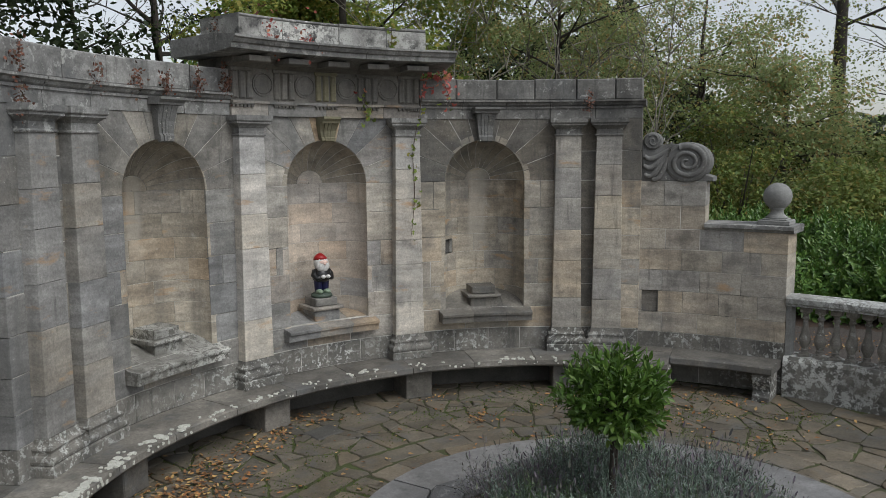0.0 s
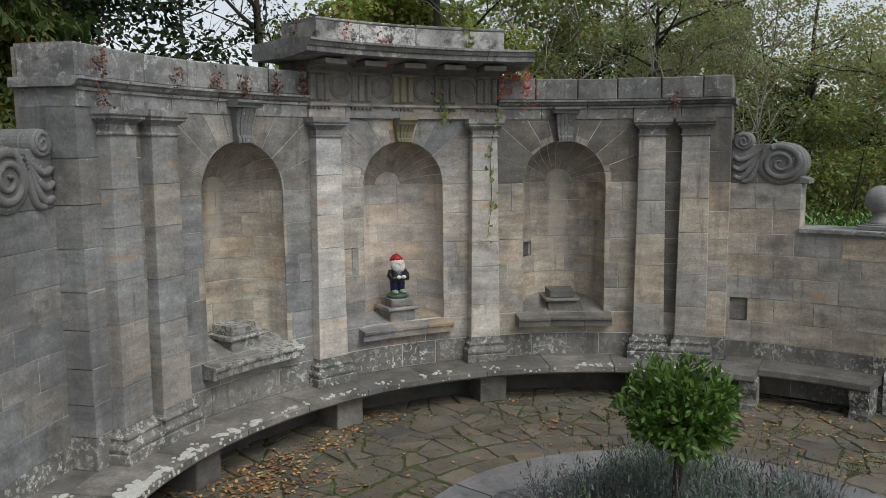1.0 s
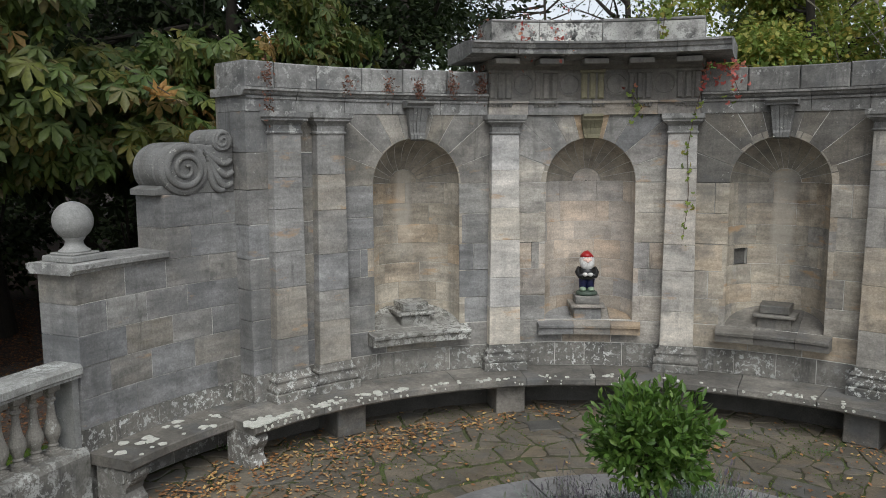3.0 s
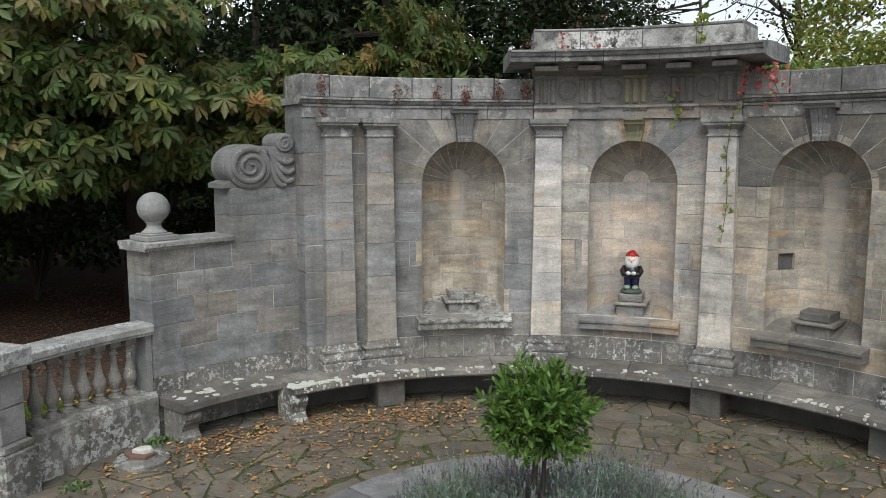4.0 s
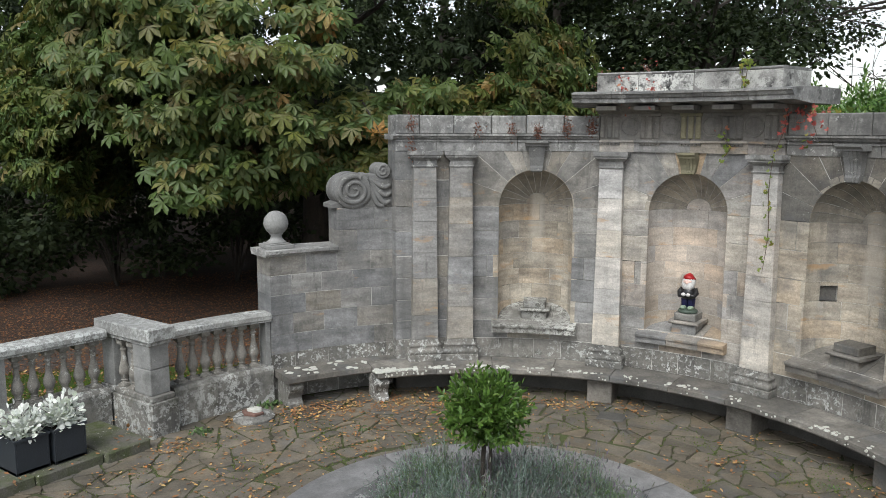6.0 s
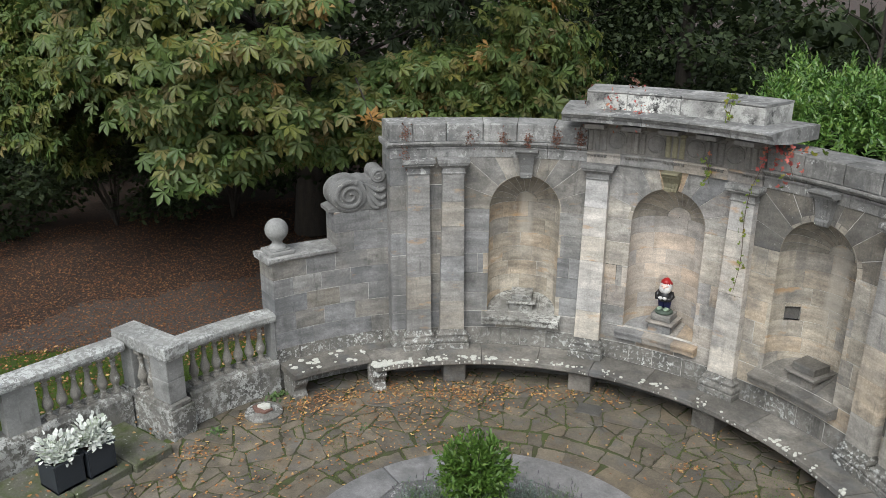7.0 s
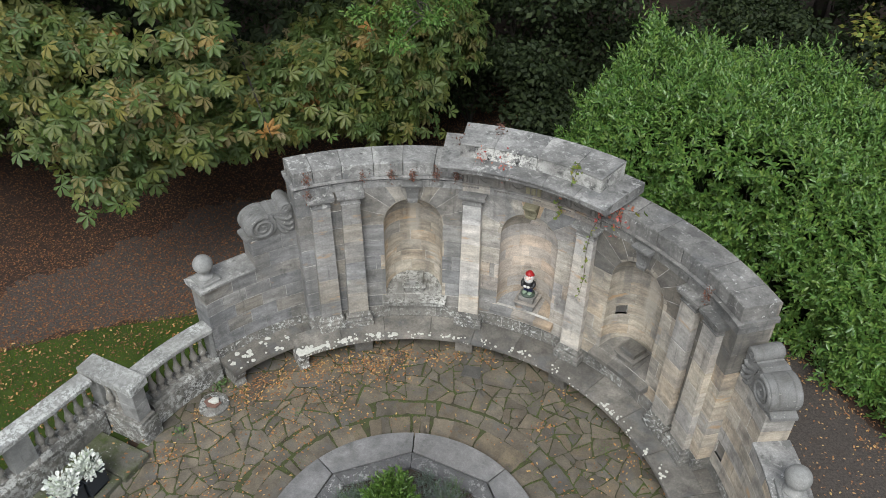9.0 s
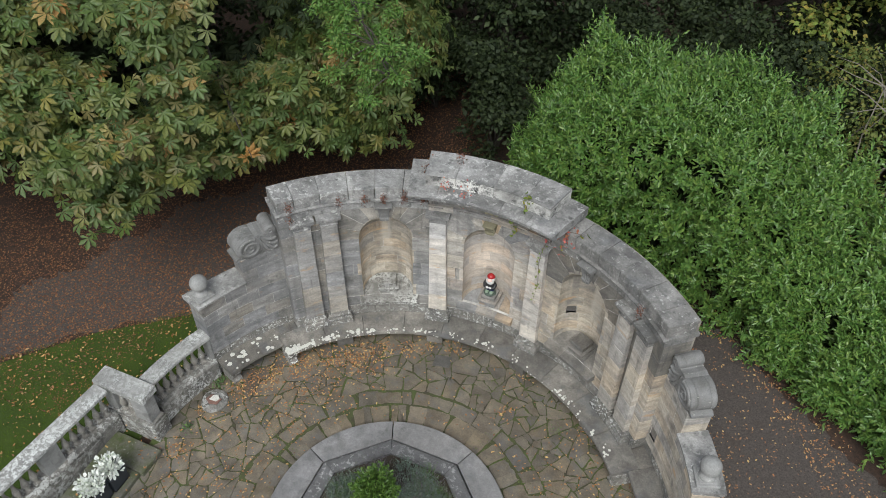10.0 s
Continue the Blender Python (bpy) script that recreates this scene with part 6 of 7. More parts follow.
# low boughs that reach along behind the wall
while len(blobs) < 690:
    t, r, z = radians(rc.uniform(25, 135)), rc.uniform(3.6, 6.5), rc.uniform(2.6, 5.0)
    x, y = r * math.sin(t), -r * math.cos(t)
    if math.hypot(x - 10.0, y + 8.0) < 7.5 or z < 2.75 + 0.25 * math.sin(8 * t) or z > 4.05 + 0.1 * (y + 6.0):
        continue
    q = 0.8 * rc.uniform(0.6, 1.2)
    blobs.append(((x, y, z), (q, q, q * 0.4), q * q))
crown(ct, blobs, 42000, 0.38, PALM, CHESTNUT, hollow=0.2, hang=True)
# inner sprays in near-black green, standing for the shade within the crown
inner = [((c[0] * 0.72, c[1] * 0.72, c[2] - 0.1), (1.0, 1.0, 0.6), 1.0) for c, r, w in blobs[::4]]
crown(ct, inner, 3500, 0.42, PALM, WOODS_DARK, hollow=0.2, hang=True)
autumn = [(c, tuple(0.6 * q for q in r), w) for c, r, w in blobs if c[0] > 1.2 and c[1] < 2.5][::4]
crown(ct, autumn, 1300, 0.40, PALM, CHESTNUT_AUTUMN, hollow=0.6, hang=True)
g = Geo()
tip = Vector((5.1, -3.8, 3.75))
g.add(*tube([(2.6, -1.6, 4.6), (4.0, -2.9, 4.25), tuple(tip)], [0.03, 0.02, 0.006], 6))
g.ob("limb", BARK, ct)
crown(ct, [((4.95, -3.7, 3.72), (0.28, 0.28, 0.10), 1.0)], 7, 0.385, PALM, CHESTNUT_AUTUMN, 0.5, 0.2, 1.0)

# an oak whose bough hangs in front of the chestnut
oak = thing("oak_tree", "oak with a long leafy bough of small bright green leaves", "tree", at=(-11.5, 9.5, 0))
mesh_ob("trunk", *tube([(0, 0, -0.1), (0.1, 0.05, 3), (0.0, -0.1, 6.5), (0.5, -0.4, 9.0)], [0.30, 0.24, 0.19, 0.13], 10), BARK, oak, smooth=True)
bough = [(0.4, -0.35, 8.3), (3.5, -2.0, 9.1), (6.8, -3.6, 8.8), (8.6, -4.8, 7.9), (9.9, -5.6, 6.75)]
mesh_ob("limb", *tube(bough, [0.11, 0.085, 0.06, 0.035, 0.01], 7), BARK, oak, smooth=True)
ro = random.Random(14)
puffs = []
for q in (2.3, 2.6, 2.9, 3.1, 3.3, 3.5, 3.7, 3.85, 4.0):
    a_ = min(int(q), 3)
    c0 = Vector(bough[a_]).lerp(Vector(bough[a_ + 1]), q - a_)
    for k in range(5):
        e = c0 + Vector((ro.uniform(-0.75, 0.55), ro.uniform(-0.6, 0.75), ro.uniform(-0.45, 0.35)))
        mesh_ob("twig", *tube([c0, c0.lerp(e, 0.5) + Vector((0, 0, 0.06)), e], [0.014, 0.009, 0.003], 4), BARK, oak)
        puffs.append((tuple(e), (0.27, 0.27, 0.16), 1.0))
OAK = leaf_mat("bright oak leaves", (0.085, 0.19, 0.035), [(0.11, 0.22, 0.04), (0.065, 0.15, 0.03), (0.13, 0.24, 0.05), (0.16, 0.22, 0.05)], 0.5, glow=0.3)
crown(oak, puffs, 9000, 0.075, OVAL, OAK, 0.2, 0.1, 0.6)

# cherry laurel: upright shoots set with glossy leaves, over a rounded bank
hedge = thing("laurel_hedge", "tall bright green cherry laurel hedge behind the wall", "hedge")
FOLDED = (np.array([(0, 0, 0), (-0.17, 0.32, 0.05), (-0.15, 0.7, 0.04), (0, 1, -0.06), (0.15, 0.7, 0.04), (0.17, 0.32, 0.05)]), [(0, 3, 2, 1), (0, 5, 4, 3)])
N = 9800
f = gen.uniform(-7, 78, N)
v = gen.uniform(0, 1, N)
hedge_top = lambda f: 3.65 - 2.7 * np.clip((f - 25) / 23, 0, 1)
hedge_front = lambda f: 8.95 + 0.018 * (f - 29) + np.maximum(0, f - 45) * 0.045 - 0.45 * np.clip((20 - f) / 15, 0, 1)
tall = hedge_top(f)
front = np.minimum(3.5, tall - 0.4)
q = np.where(v < 0.36, 0.0, (v - 0.36) / 0.64)
rr = hedge_front(f) + (3.3 + 0.7 * np.clip((8 - f) / 10, 0, 1)) * q
wave = np.clip((50 - f) / 20, 0.35, 1)
top = tall + 0.6 * wave * (0.35 * np.sin(f * 0.23) * np.sin(f * 0.61 + 1) + 0.25 * np.sin(f * 0.97) + 0.25 * np.sin(f * 1.7 + q * 9.0) * np.sin(f * 0.45 + q * 5.0))
zz = np.where(v < 0.36, front * (v / 0.36), front + (top - front) * np.sqrt(np.clip(q * 1.6, 0, 1)))
zz *= np.clip((f + 9) / 10, 0.35, 1.0)
rr = rr + gen.normal(size=N) * 0.2 - 0.22 * np.sin(f * 0.8) * np.sin(zz * 1.7)
base = np.stack([rr * np.sin(np.radians(f)), rr * np.cos(np.radians(f)), zz + gen.normal(size=N) * 0.12], 1)
lump = np.array([noise.noise((b_[0] * 0.95, b_[1] * 0.95, b_[2] * 1.1)) for b_ in base])
stay = (lump > -0.22) | (gen.random(N) < 0.35)
f, v, zz, base, lump = f[stay], v[stay], zz[stay], base[stay], lump[stay]
N = len(f)
inward = np.stack([-np.sin(np.radians(f)), -np.cos(np.radians(f)), np.zeros(N)], 1)
base = base + np.where((v < 0.36)[:, None], inward, (0.0, 0.0, 1.0)) * (0.42 * lump)[:, None]
grow = np.where((v < 0.36)[:, None], inward * 0.8 + (0, 0, 0.5), inward * 0.2 + (0, 0, 1.0)) + gen.normal(size=(N, 3)) * 0.32
grow /= np.linalg.norm(grow, axis=1, keepdims=True)
ln = gen.uniform(0.32, 0.62, N) * np.where(v > 0.4, gen.choice([1.0, 1.0, 1.2, 1.5], N), 1.0)
P_, Y_, U_, S_ = [], [], [], []
side1 = np.cross(grow, rand_dirs(N))
side1 /= np.linalg.norm(side1, axis=1, keepdims=True)
side2 = np.cross(grow, side1)
for k in range(13):
    # leaves stand in two ranks with a slow twist, shorter towards the tip
    t = (k + 1) / 13
    a_ = math.pi * k + 0.45 * k
    o = side1 * math.cos(a_) + side2 * math.sin(a_) * 0.6
    P_.append(base + grow * (ln * t)[:, None])
    Y_.append(o * (1.0 - 0.55 * t ** 3) + grow * (0.35 + 0.6 * t ** 2) + gen.normal(size=(N, 3)) * 0.12)
    U_.append(grow + gen.normal(size=(N, 3)) * 0.15)
    S_.append(gen.uniform(0.13, 0.18, N) * (1.05 - 0.45 * t ** 2))
leaf_mesh("foliage", [scatter(FOLDED, np.concatenate(P_), np.concatenate(Y_), np.concatenate(U_), np.concatenate(S_))], LAUREL, hedge)
# inner leaves, near-black to carry the shade inside the hedge, and stems
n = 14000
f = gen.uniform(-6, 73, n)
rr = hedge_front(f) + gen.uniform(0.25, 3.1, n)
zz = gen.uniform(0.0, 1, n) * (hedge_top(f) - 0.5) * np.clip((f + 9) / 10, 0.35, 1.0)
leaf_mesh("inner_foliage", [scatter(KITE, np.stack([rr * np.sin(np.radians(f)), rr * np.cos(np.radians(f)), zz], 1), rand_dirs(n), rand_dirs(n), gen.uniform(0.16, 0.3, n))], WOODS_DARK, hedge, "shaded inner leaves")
g = Geo()
for i in range(70):
    ff = rng.uniform(-5, 72)
    r_ = hedge_front(ff) + rng.uniform(0.4, 2.0)
    x, y = polar(ff, r_)
    hs = hedge_top(ff) * 0.7
    g.add(*tube([(x, y, -0.1), (x + rng.uniform(-0.2, 0.2), y + rng.uniform(-0.2, 0.2), hs * 0.5), (x + rng.uniform(-0.5, 0.5), y + rng.uniform(-0.5, 0.5), hs)], [0.03, 0.022, 0.01], 5))
g.ob("stem", BARK, hedge)


def tree(name, label, at, height, girth, limbs, seed, n, size, material, spread, clump, zc=0.68, group="", template=KITE, ry=None, hollow=0.3, count=40, zmin=1.0):
    t, ends = branchy(name, label, at, height * 0.8, girth, limbs, seed, "tree", group)
    b = clumps_in(count, (0, 0, height * zc), (spread, ry or spread, height * (1 - zc) * 1.05), clump, seed, lambda p: p[2] > zmin)
    b += [(tuple(e), (clump * 0.8, clump * 0.8, clump * 0.5), clump * clump * 0.6) for e in ends]
    crown(t, b, n, size, template, material, 0.25, hollow, 0.6)
    return t


# dark woodland behind, its deep shade put into the leaf colour
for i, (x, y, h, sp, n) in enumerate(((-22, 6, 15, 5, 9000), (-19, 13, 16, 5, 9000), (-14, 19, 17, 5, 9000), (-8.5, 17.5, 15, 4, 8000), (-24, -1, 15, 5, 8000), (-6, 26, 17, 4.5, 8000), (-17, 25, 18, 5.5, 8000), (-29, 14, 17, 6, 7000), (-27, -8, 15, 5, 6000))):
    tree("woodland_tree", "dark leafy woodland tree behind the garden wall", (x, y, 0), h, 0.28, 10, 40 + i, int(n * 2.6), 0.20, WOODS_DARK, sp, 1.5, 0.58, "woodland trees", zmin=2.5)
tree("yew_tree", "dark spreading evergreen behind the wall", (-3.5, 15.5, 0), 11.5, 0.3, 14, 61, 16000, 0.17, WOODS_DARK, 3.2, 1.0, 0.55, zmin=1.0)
MAPLE = leaf_mat("yellowing maple leaves", (0.225, 0.315, 0.075), [(0.285, 0.375, 0.083), (0.180, 0.270, 0.068), (0.390, 0.390, 0.090), (0.225, 0.300, 0.075), (0.480, 0.390, 0.090), (0.195, 0.285, 0.075)], 0.6, glow=0.45)
tree("maple_tree", "green and yellow maple behind the hedge", (7.4, 18.3, 0), 11.0, 0.3, 14, 62, 34000, 0.18, MAPLE, 4.9, 1.1, 0.58, zmin=2.5)
tree("thin_tree", "thin tree with sparse foliage against the sky", (3.5, 24, 0), 14, 0.22, 18, 63, 5000, 0.14, WOODS_DARK, 4.5, 0.9, 0.7, zmin=8)
for i, (x, y, h, sp, n, m) in enumerate(((12.5, 14.5, 10, 2.8, 8000, WOODS_OLIVE), (16.5, 8.8, 6.2, 2.6, 6500, WOODS_OLIVE), (15.5, 19, 13, 3.6, 9000, WOODS_OLIVE), (18.5, 13.5, 10, 3.2, 5000, WOODS_OLIVE), (22, 20, 13, 4.0, 5000, WOODS_OLIVE), (24, 8.5, 13, 4, 1700, WOODS_GREEN), (29, 4, 12, 5, 1500, WOODS_GREEN), (14, 29, 15, 5, 6000, WOODS_GREEN))):
    tree("thicket_tree", "slender autumn tree with thinning olive leaves", (x, y, 0), h, 0.16, 16, 70 + i, int(n * 2.7), 0.12, m, sp, 0.9, 0.55, "autumn trees", zmin=1.2)
for i, (x, y) in enumerate(((23.5, 11.5), (25.5, 12.6))):
    branchy("tall_trunk", "tall bare pine trunk rising out of the thicket", (x, y, 0), 19, 0.27, 12, 90 + i, "tree", "pine trunks")
bare, ends = branchy("bare_tree", "bare spreading tree against the pale sky", (0.6, 21.5, 0), 9.5, 0.11, 17, 131)
rb = random.Random(132)
for e in ends[::2]:
    for k in range(3):
        q = e + Vector((rb.uniform(-1.1, 1.1), rb.uniform(-0.8, 0.8), rb.uniform(-0.5, 0.7)))
        mesh_ob("twig", *tube([e, e.lerp(q, 0.5) + Vector((0, 0, rb.uniform(0.0, 0.2))), q], [0.016, 0.011, 0.004], 4), BARK, bare)
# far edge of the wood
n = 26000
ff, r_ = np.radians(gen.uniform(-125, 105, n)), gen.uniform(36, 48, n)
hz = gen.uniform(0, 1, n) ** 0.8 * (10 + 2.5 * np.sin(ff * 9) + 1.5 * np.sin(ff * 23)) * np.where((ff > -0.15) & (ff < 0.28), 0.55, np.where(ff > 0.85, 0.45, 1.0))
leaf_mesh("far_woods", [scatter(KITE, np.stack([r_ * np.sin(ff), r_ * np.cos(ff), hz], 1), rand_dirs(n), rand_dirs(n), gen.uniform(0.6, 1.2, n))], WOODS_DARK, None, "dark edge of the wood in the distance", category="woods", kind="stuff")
# thin bare twigs among the autumn trees
TWIG = mat("grey twig bark", (0.24, 0.22, 0.18), 0.95, (0.18, 0.165, 0.135), 9, 60, 0.3)
for i in range(28):
    r2 = random.Random(500 + i)
    x, y = polar(r2.uniform(27, 50), r2.uniform(13.5, 18))
    tw = thing("bare_sapling", "thin bare grey sapling behind the hedge", "sapling", "bare saplings")
    top = r2.uniform(5, 9.5)
    d = Vector((r2.uniform(-0.25, 0.25), r2.uniform(-0.25, 0.25), 1))
    pts = [Vector((x, y, -0.1)) + d * (top * q / 5) + Vector((r2.uniform(-0.45, 0.45), r2.uniform(-0.45, 0.45), 0)) * (q > 0) for q in range(6)]
    mesh_ob("stem", *tube(pts, [0.026, 0.022, 0.018, 0.013, 0.009, 0.003], 5), TWIG, tw)
    for k in range(13):
        q = pts[r2.randint(1, 5)]
        e = q + Vector((r2.uniform(-1.4, 1.4), r2.uniform(-1.4, 1.4), r2.uniform(-0.2, 1.3)))
        m_ = (q + e) / 2 + Vector((0, 0, r2.uniform(-0.1, 0.3)))
        mesh_ob("twig", *tube([q, m_, e], [0.015, 0.010, 0.004], 4), TWIG, tw)
# underwood that closes the view between the trunks
for i in range(58):
    ff = -112 + 202 * i / 57
    r_ = (15.5, 19.5, 24)[i % 3] + rng.uniform(-1, 1) if ff < -8 or ff > 14 else rng.uniform(13.5, 17)
    x, y = polar(ff, r_)
    h = rng.uniform(2.6, 4.4) if -8 < ff < 14 else rng.uniform(3.4, 5.6) * (0.8 if ff > 60 else 1)
    bush = thing("shrub", "dense dark woodland shrub", "shrub", "woodland shrubs", (x, y, 0))
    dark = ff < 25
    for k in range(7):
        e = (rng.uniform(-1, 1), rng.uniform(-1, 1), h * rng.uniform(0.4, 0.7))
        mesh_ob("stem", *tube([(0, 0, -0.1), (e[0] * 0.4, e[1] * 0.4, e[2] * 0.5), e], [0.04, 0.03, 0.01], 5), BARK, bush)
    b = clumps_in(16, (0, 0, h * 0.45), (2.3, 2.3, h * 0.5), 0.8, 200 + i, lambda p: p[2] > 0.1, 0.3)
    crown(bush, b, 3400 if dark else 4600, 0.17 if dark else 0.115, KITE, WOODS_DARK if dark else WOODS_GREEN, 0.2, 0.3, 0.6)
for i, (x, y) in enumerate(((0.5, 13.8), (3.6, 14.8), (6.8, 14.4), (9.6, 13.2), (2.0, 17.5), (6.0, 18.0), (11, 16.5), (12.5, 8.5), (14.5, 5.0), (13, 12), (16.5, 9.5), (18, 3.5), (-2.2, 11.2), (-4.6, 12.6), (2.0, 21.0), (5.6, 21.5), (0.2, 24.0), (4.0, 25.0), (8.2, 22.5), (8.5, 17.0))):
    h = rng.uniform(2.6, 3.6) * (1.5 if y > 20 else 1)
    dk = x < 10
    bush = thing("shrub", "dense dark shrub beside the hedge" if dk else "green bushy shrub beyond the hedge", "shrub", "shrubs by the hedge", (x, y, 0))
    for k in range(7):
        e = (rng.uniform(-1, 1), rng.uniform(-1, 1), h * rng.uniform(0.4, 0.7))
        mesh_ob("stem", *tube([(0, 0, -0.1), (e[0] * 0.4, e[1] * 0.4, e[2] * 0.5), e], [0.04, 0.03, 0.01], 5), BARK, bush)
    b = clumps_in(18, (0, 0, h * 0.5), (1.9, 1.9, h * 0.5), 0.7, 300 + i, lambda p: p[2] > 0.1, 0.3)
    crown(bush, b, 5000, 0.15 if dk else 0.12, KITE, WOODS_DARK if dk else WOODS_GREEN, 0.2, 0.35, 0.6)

# ---- fallen leaves, grass, moss ----


CURLED = (np.array([(0, 0, 0.0), (-0.26, 0.3, 0.12), (-0.2, 0.75, 0.06), (0.02, 1, 0.14), (0.24, 0.6, 0.10), (0.22, 0.25, 0.04), (0, 0.5, -0.02)]), [(0, 6, 2, 1), (6, 3, 2), (0, 5, 4, 6), (6, 4, 3)])


def litter(name, label, pts, z, size, material=FALLEN, shape=CURLED):
    P = np.concatenate([np.asarray(pts), np.full((len(pts), 1), z)], 1) + gen.uniform(0, 1, (len(pts), 3)) * (0, 0, 0.012)
    way = rand_dirs(len(P))
    way[:, 2] *= 0.22
    up = rand_dirs(len(P)) * 0.35 + (0, 0, 1)
    leaf_mesh(name, [scatter(shape, P, way, up, gen.uniform(0.5, 1.35, len(P)) * size)], material, None, label, category="leaves", kind="stuff")


def polar_pts(n, f0, f1, r0, r1):
    f, r = np.radians(gen.uniform(f0, f1, n)), gen.uniform(r0, r1, n)
    return np.stack([r * np.sin(f), r * np.cos(f)], 1)


drifts = [(-52, 4.15, 0.22, 150), (-44, 4.0, 0.2, 90), (-36, 3.95, 0.22, 170), (-33, 3.75, 0.25, 110), (-27, 4.1, 0.12, 60), (-20, 4.05, 0.14, 70), (-14, 4.25, 0.12, 40), (-62, 4.25, 0.2, 130), (-70, 4.3, 0.2, 130), (-80, 4.7, 0.12, 80), (-93, 4.45, 0.15, 50), (14, 4.35, 0.15, 25), (40, 4.25, 0.15, 25), (-50, 3.6, 0.35, 90), (-60, 3.6, 0.4, 70), (-5, 4.2, 0.1, 25), (-8, 4.35, 0.1, 30), (20, 3.3, 0.1, 30), (60, 4.3, 0.3, 60)]
pts = [polar_pts(420, -110, 70, 2.3, 4.7), polar_pts(620, -112, -40, 2.6, 4.7)]
for f, r, s, n in drifts:
    c = np.array(polar(f, r))
    pts.append(c + gen.normal(size=(int(n * 1.3), 2)) * s)
pts = np.concatenate(pts)
pts = pts[(np.hypot(pts[:, 0], pts[:, 1]) < 4.72) & (np.hypot(pts[:, 0] - CX, pts[:, 1] - CY) > 2.25)]
litter("fallen_leaves", "brown and orange fallen leaves on the paving", pts, 0.01, 0.048)
sp_ = np.stack([gen.uniform(-5.65, -4.66, 70), gen.uniform(-2.1, 0.0, 70)], 1)
litter("fallen_leaves", "brown leaves lying on the mossy step", sp_, 0.118, 0.06)
big = polar_pts(62000, -95, -12, 6.8, 16)
litter("fallen_leaves", "russet fallen leaves covering path and woodland floor", big, -0.07, 0.048, shape=KITE, material=leaf_mat("old fallen leaves", (0.17, 0.075, 0.035), [(0.11, 0.05, 0.028), (0.23, 0.10, 0.04), (0.08, 0.04, 0.026), (0.28, 0.15, 0.06), (0.19, 0.08, 0.035)], 0.85))
litter("fallen_leaves", "scattered fallen leaves on the path by the hedge", np.concatenate([polar_pts(1000, 30, 80, 6.0, 9.2), polar_pts(900, 28, 75, 8.2, 9.2), polar_pts(500, 45, 80, 6.0, 6.5)]), -0.07, 0.05)
lw = np.stack([gen.uniform(-11, -5.4, 5200), gen.uniform(-5, 3.0, 5200)], 1)
ok = (np.hypot(lw[:, 0], lw[:, 1]) > 5.5) & (lw[:, 1] < 3.0 - (lw[:, 0] + 6.3) * -0.95) & ~((lw[:, 0] > -6.25) & (lw[:, 1] < 0.2))
lw = lw[ok]
litter("fallen_leaves", "yellow and brown leaves lying on the lawn", lw[:1300], -0.005, 0.062)
gp = np.stack([gen.uniform(-11, -5.3, 34000), gen.uniform(-5, 3.0, 34000)], 1)
ok = (np.hypot(gp[:, 0], gp[:, 1]) > 5.42) & (gp[:, 1] < 3.0 - (gp[:, 0] + 6.3) * -0.95) & ~((gp[:, 0] > -6.2) & (gp[:, 1] < 0.2))
gp = gp[ok]
P_ = np.concatenate([gp, np.full((len(gp), 1), -0.065)], 1)
d = rand_dirs(len(P_)) * (0.6, 0.6, 0.2) + (0, 0, 0.8)
leaf_mesh("grass", [scatter(BLADE, P_, d, rand_dirs(len(P_)), gen.uniform(0.035, 0.075, len(P_)))], GRASS, None, "short green grass of the lawn", category="grass", kind="stuff")

# ---- crazy paving ----
paving = thing("paving", "irregular brown stone paving with mossy joints", "paving", kind="structure")


def cut(poly, n_, c):
    """The part of a polygon where p . n <= c."""
    out = []
    for i, p in enumerate(poly):
        q = poly[(i + 1) % len(poly)]
        a_, b_ = p[0] * n_[0] + p[1] * n_[1] - c, q[0] * n_[0] + q[1] * n_[1] - c
        if a_ <= 0:
            out.append(p)
        if (a_ < 0) != (b_ < 0) and abs(a_ - b_) > 1e-9:
            t = a_ / (a_ - b_)
            out.append((p[0] + (q[0] - p[0]) * t, p[1] + (q[1] - p[1]) * t))
    return out


r_ = random.Random(5)


def crazy(r0, r1, f0, f1, low, high):
    """Angular stones of mixed size: each takes the ground that is nearer to it than to its neighbours."""
    seeds = []
    for tries in range(5000):
        f, r = radians(r_.uniform(f0, f1)), math.sqrt(r_.uniform(r0 * r0, r1 * r1))
        s = low * (high / low) ** (r_.random() ** (1.0 if tries < 1500 else 2.5))
        p = (r * math.sin(f), r * math.cos(f), s)
        if all((p[0] - q[0]) ** 2 + (p[1] - q[1]) ** 2 > (0.92 * (s + q[2])) ** 2 for q in seeds):
            seeds.append(p)
    out = []
    for x, y, s in seeds:
        t = r_.uniform(0, math.pi / 2)
        c, d = 1.1 * math.cos(t), 1.1 * math.sin(t)
        poly = [(x + c, y + d), (x - d, y + c), (x - c, y - d), (x + d, y - c)]
        for x2, y2, s2 in seeds:
            dx, dy = x2 - x, y2 - y
            dd = dx * dx + dy * dy
            if 0 < dd < 5.0:
                m = 0.5 + 0.5 * (s * s - s2 * s2) / dd
                poly = cut(poly, (dx, dy), x * dx + y * dy + dd * m)
                if len(poly) < 3:
                    break
        # trimmed to the ring
        if len(poly) > 2:
            t = math.atan2(x, y)
            poly = cut(poly, (-math.sin(t), -math.cos(t)), -r0)
        if len(poly) > 2:
            out.append(poly)
    return out


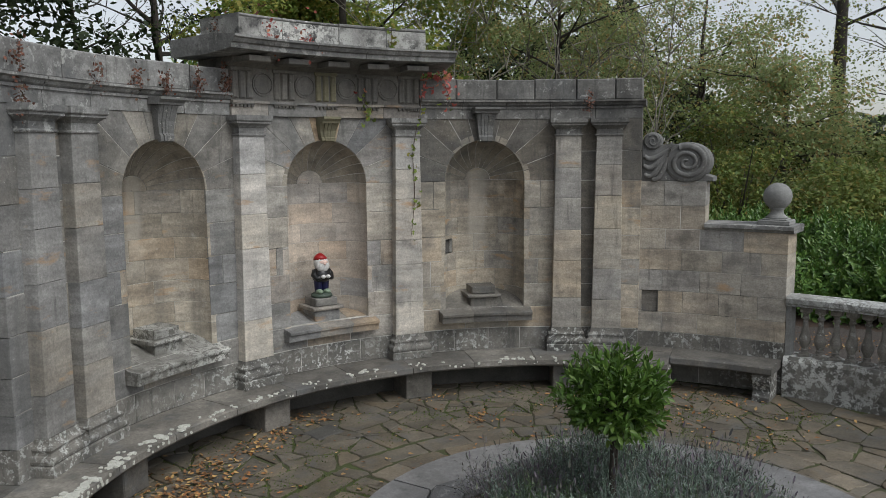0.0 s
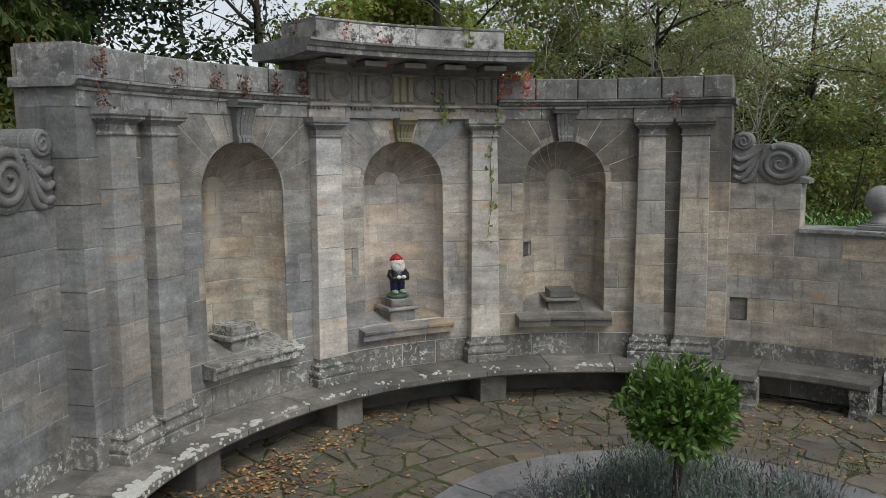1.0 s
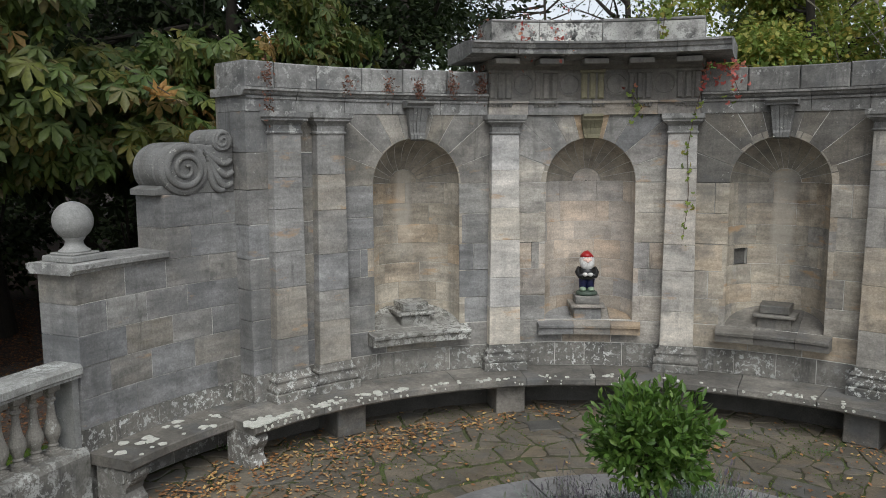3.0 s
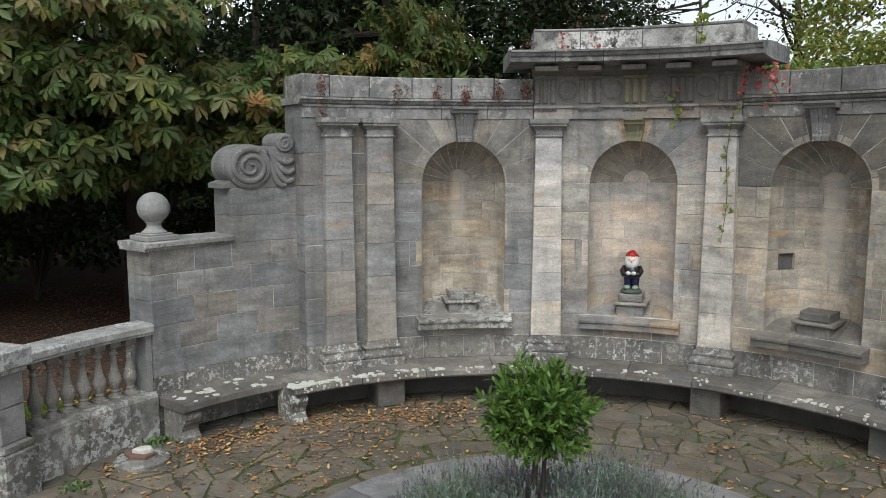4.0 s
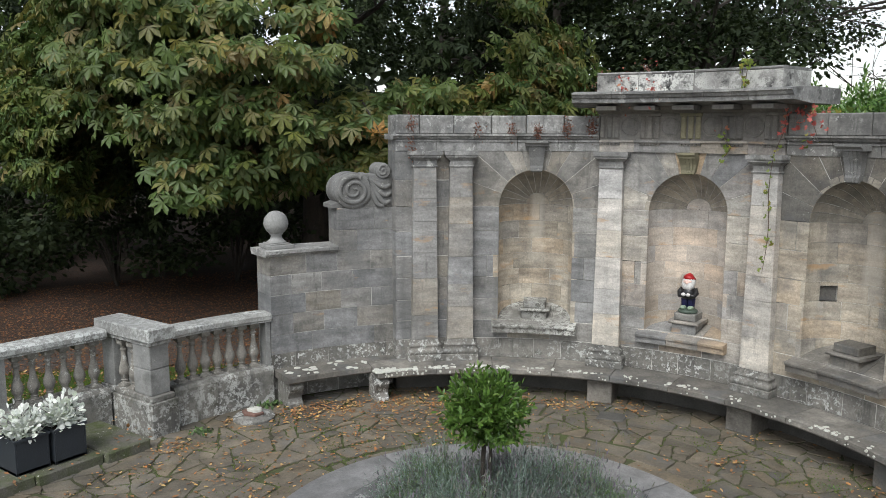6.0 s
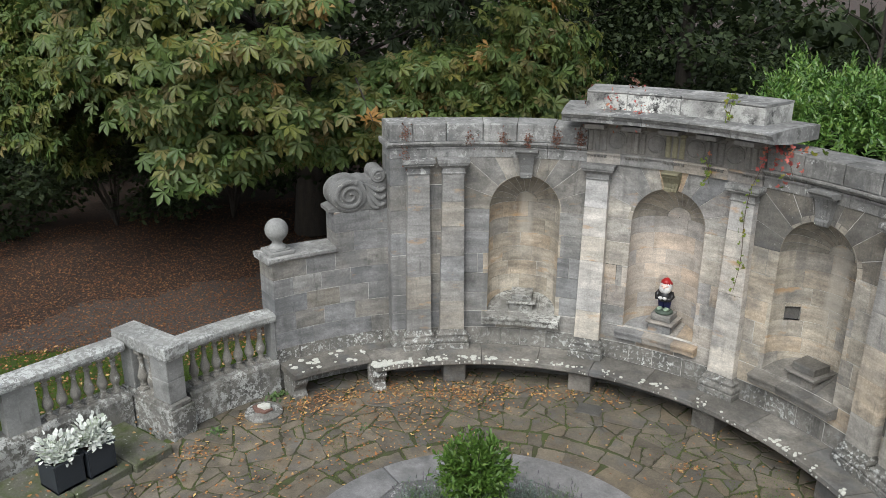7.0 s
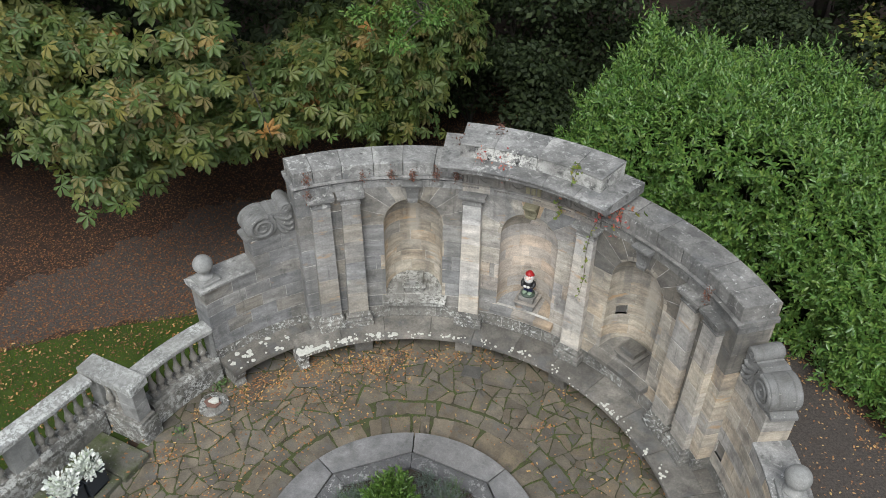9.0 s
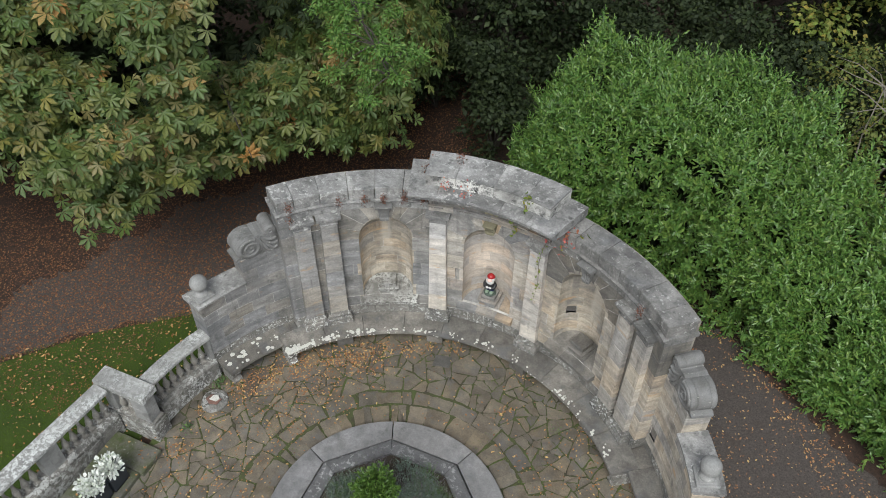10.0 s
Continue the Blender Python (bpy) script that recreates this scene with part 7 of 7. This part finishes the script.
def split(poly, out, low, high):
    """Breaks a polygon across its longer way until its pieces are of a stone's size."""
    n = len(poly)
    area = abs(sum(poly[i][0] * poly[(i + 1) % n][1] - poly[(i + 1) % n][0] * poly[i][1] for i in range(n))) / 2
    if area < math.exp(r_.uniform(math.log(low), math.log(high))):
        out.append(poly)
        return
    cu, cv = sum(p[0] for p in poly) / n, sum(p[1] for p in poly) / n
    suu = sum((p[0] - cu) ** 2 for p in poly)
    svv = sum((p[1] - cv) ** 2 for p in poly)
    suv = sum((p[0] - cu) * (p[1] - cv) for p in poly)
    t = 0.5 * math.atan2(2 * suv, suu - svv) + radians(r_.gauss(0, 20))
    n_ = (math.cos(t), math.sin(t))
    c = cu * n_[0] + cv * n_[1] + r_.uniform(-0.22, 0.22) * math.sqrt(area)
    for part_ in (cut(poly, n_, c), cut(poly, (-n_[0], -n_[1]), -c)):
        if len(part_) > 2:
            split(part_, out, low, high)


cells = []
for poly in crazy(2.98, 5.1, -180, 180, 0.24, 0.46):
    split(poly, cells, 0.045, 0.30)
# two courses of longer stones round the kerb
for lo, hi, step in ((2.15, 2.64, 8.0), (2.64, 2.98, 7.0)):
    f = -180.0
    while f < 176:
        w = step * r_.uniform(0.4, 1.7)
        sk = r_.uniform(-1.6, 1.6)
        a_, b_ = radians(f), radians(f + w)
        m = 0.5 * (a_ + b_)
        s = radians(sk)
        lo_, hi_ = lo + r_.uniform(-0.02, 0.02), hi + r_.uniform(-0.05, 0.03)
        cells.append([(lo_ * math.sin(t), lo_ * math.cos(t)) for t in (a_, m, b_)][::-1] + [(hi_ * math.sin(t), hi_ * math.cos(t)) for t in (a_ + s, m + s, b_ + s)])
        f += w
rest = Geo()
for poly in cells:
    if len(poly) < 3:
        continue
    if sum(poly[k][0] * poly[(k + 1) % len(poly)][1] - poly[(k + 1) % len(poly)][0] * poly[k][1] for k in range(len(poly))) < 0:
        poly = poly[::-1]
    x, y = sum(p[0] for p in poly) / len(poly), sum(p[1] for p in poly) / len(poly)
    if x < -4.95 and y < 0.2 or x > 5.0:
        continue
    # keep clear of the kerb and the wall foot
    for f in (-10, 0, 10):
        t = math.atan2(x - CX, y - CY) + radians(f)
        n_ = (-math.sin(t), -math.cos(t))
        poly = cut(poly, n_, -(2.21 + CX * math.sin(t) + CY * math.cos(t)))
        t = math.atan2(x, y) + radians(f)
        if abs(math.degrees(math.atan2(x, y))) < 90:
            poly = cut(poly, (math.sin(t), math.cos(t)), 4.98)
    if len(poly) < 3:
        continue
    # close corners merge, the rest are roughened
    clean = []
    for p in poly:
        if not clean or (p[0] - clean[-1][0]) ** 2 + (p[1] - clean[-1][1]) ** 2 > 0.0016:
            clean.append(p)
    if len(clean) > 2 and (clean[0][0] - clean[-1][0]) ** 2 + (clean[0][1] - clean[-1][1]) ** 2 < 0.0016:
        clean.pop()
    if len(clean) < 3:
        continue
    rough = []
    for p, q in zip(clean, clean[1:] + clean[:1]):
        for t in (r_.uniform(0.05, 0.16), 0.35, 0.65, r_.uniform(0.84, 0.95)):
            rough.append((p[0] + (q[0] - p[0]) * t + r_.uniform(-0.015, 0.015), p[1] + (q[1] - p[1]) * t + r_.uniform(-0.015, 0.015)))
    w = r_.uniform(0.005, 0.014) * (1.5 if r_.random() < 0.25 else 1)
    body = inset(rough, w)
    area = sum(body[k][0] * body[(k + 1) % len(body)][1] - body[(k + 1) % len(body)][0] * body[k][1] for k in range(len(body)))
    if area < 0.006:
        continue
    z = r_.uniform(-0.004, 0.006)
    tilt = (r_.uniform(-0.008, 0.008), r_.uniform(-0.008, 0.008))
    fn = lambda u, v, d: (u, v, z + (u - x) * tilt[0] + (v - y) * tilt[1] - d)
    V_, F_ = poly_block(body, 0.0, 0.05, fn, 0.006)
    if y > 1.0:
        mesh_ob("paving_stone", V_, F_, PAVING, paving)
    else:
        rest.add(V_, F_)
mesh_ob("sunken_stone", *poly_block([(-0.74, 3.62), (-0.38, 3.70), (-0.42, 4.0), (-0.78, 3.92)], 0.0, 0.05, lambda u, v, d: (u, v, 0.011 - d), 0.012), FOOT_STONE, paving, "dark damp square stone")
rest.ob("outer_paving", PAVING_REST, paving, "paving stones further out", kind="stuff")
# moss and little weeds in the joints
n = 30000
mp = polar_pts(n, -120, 80, 2.25, 4.6)
keepm = np.array([noise.noise((p[0] * 1.3, p[1] * 1.3, 3.0)) > -0.02 for p in mp])
mp = mp[keepm]
P_ = np.concatenate([mp, np.full((len(mp), 1), -0.012)], 1)
leaf_mesh("moss", [scatter(KITE, P_, rand_dirs(len(P_), 0.9), rand_dirs(len(P_)), gen.uniform(0.014, 0.032, len(P_)))], MOSS, None, "green moss and seedlings in the paving joints", category="moss", kind="stuff")

mp = polar_pts(16000, 28, 82, 2.5, 4.45)
mp = mp[np.array([noise.noise((p[0] * 2.1, p[1] * 2.1, 8.0)) > 0.16 + 0.25 * gen.random() for p in mp])]
P_ = np.concatenate([mp, np.full((len(mp), 1), -0.004)], 1)
leaf_mesh("moss", [scatter(KITE, P_, rand_dirs(len(P_), 0.5), rand_dirs(len(P_)), gen.uniform(0.012, 0.026, len(P_)))], MOSS, None, "yellow-green moss spreading over the paving", category="moss", kind="stuff")
mp = polar_pts(150, 35, 85, 2.6, 4.5)
litter("fallen_leaves", "orange leaves scattered on the mossy paving", mp, 0.01, 0.055)

# ---- the stones of walls, each an object of its own ----
for name, (V_, F_), material, owner in pieces:
    mesh_ob(name, V_, F_, material, owner or wall)
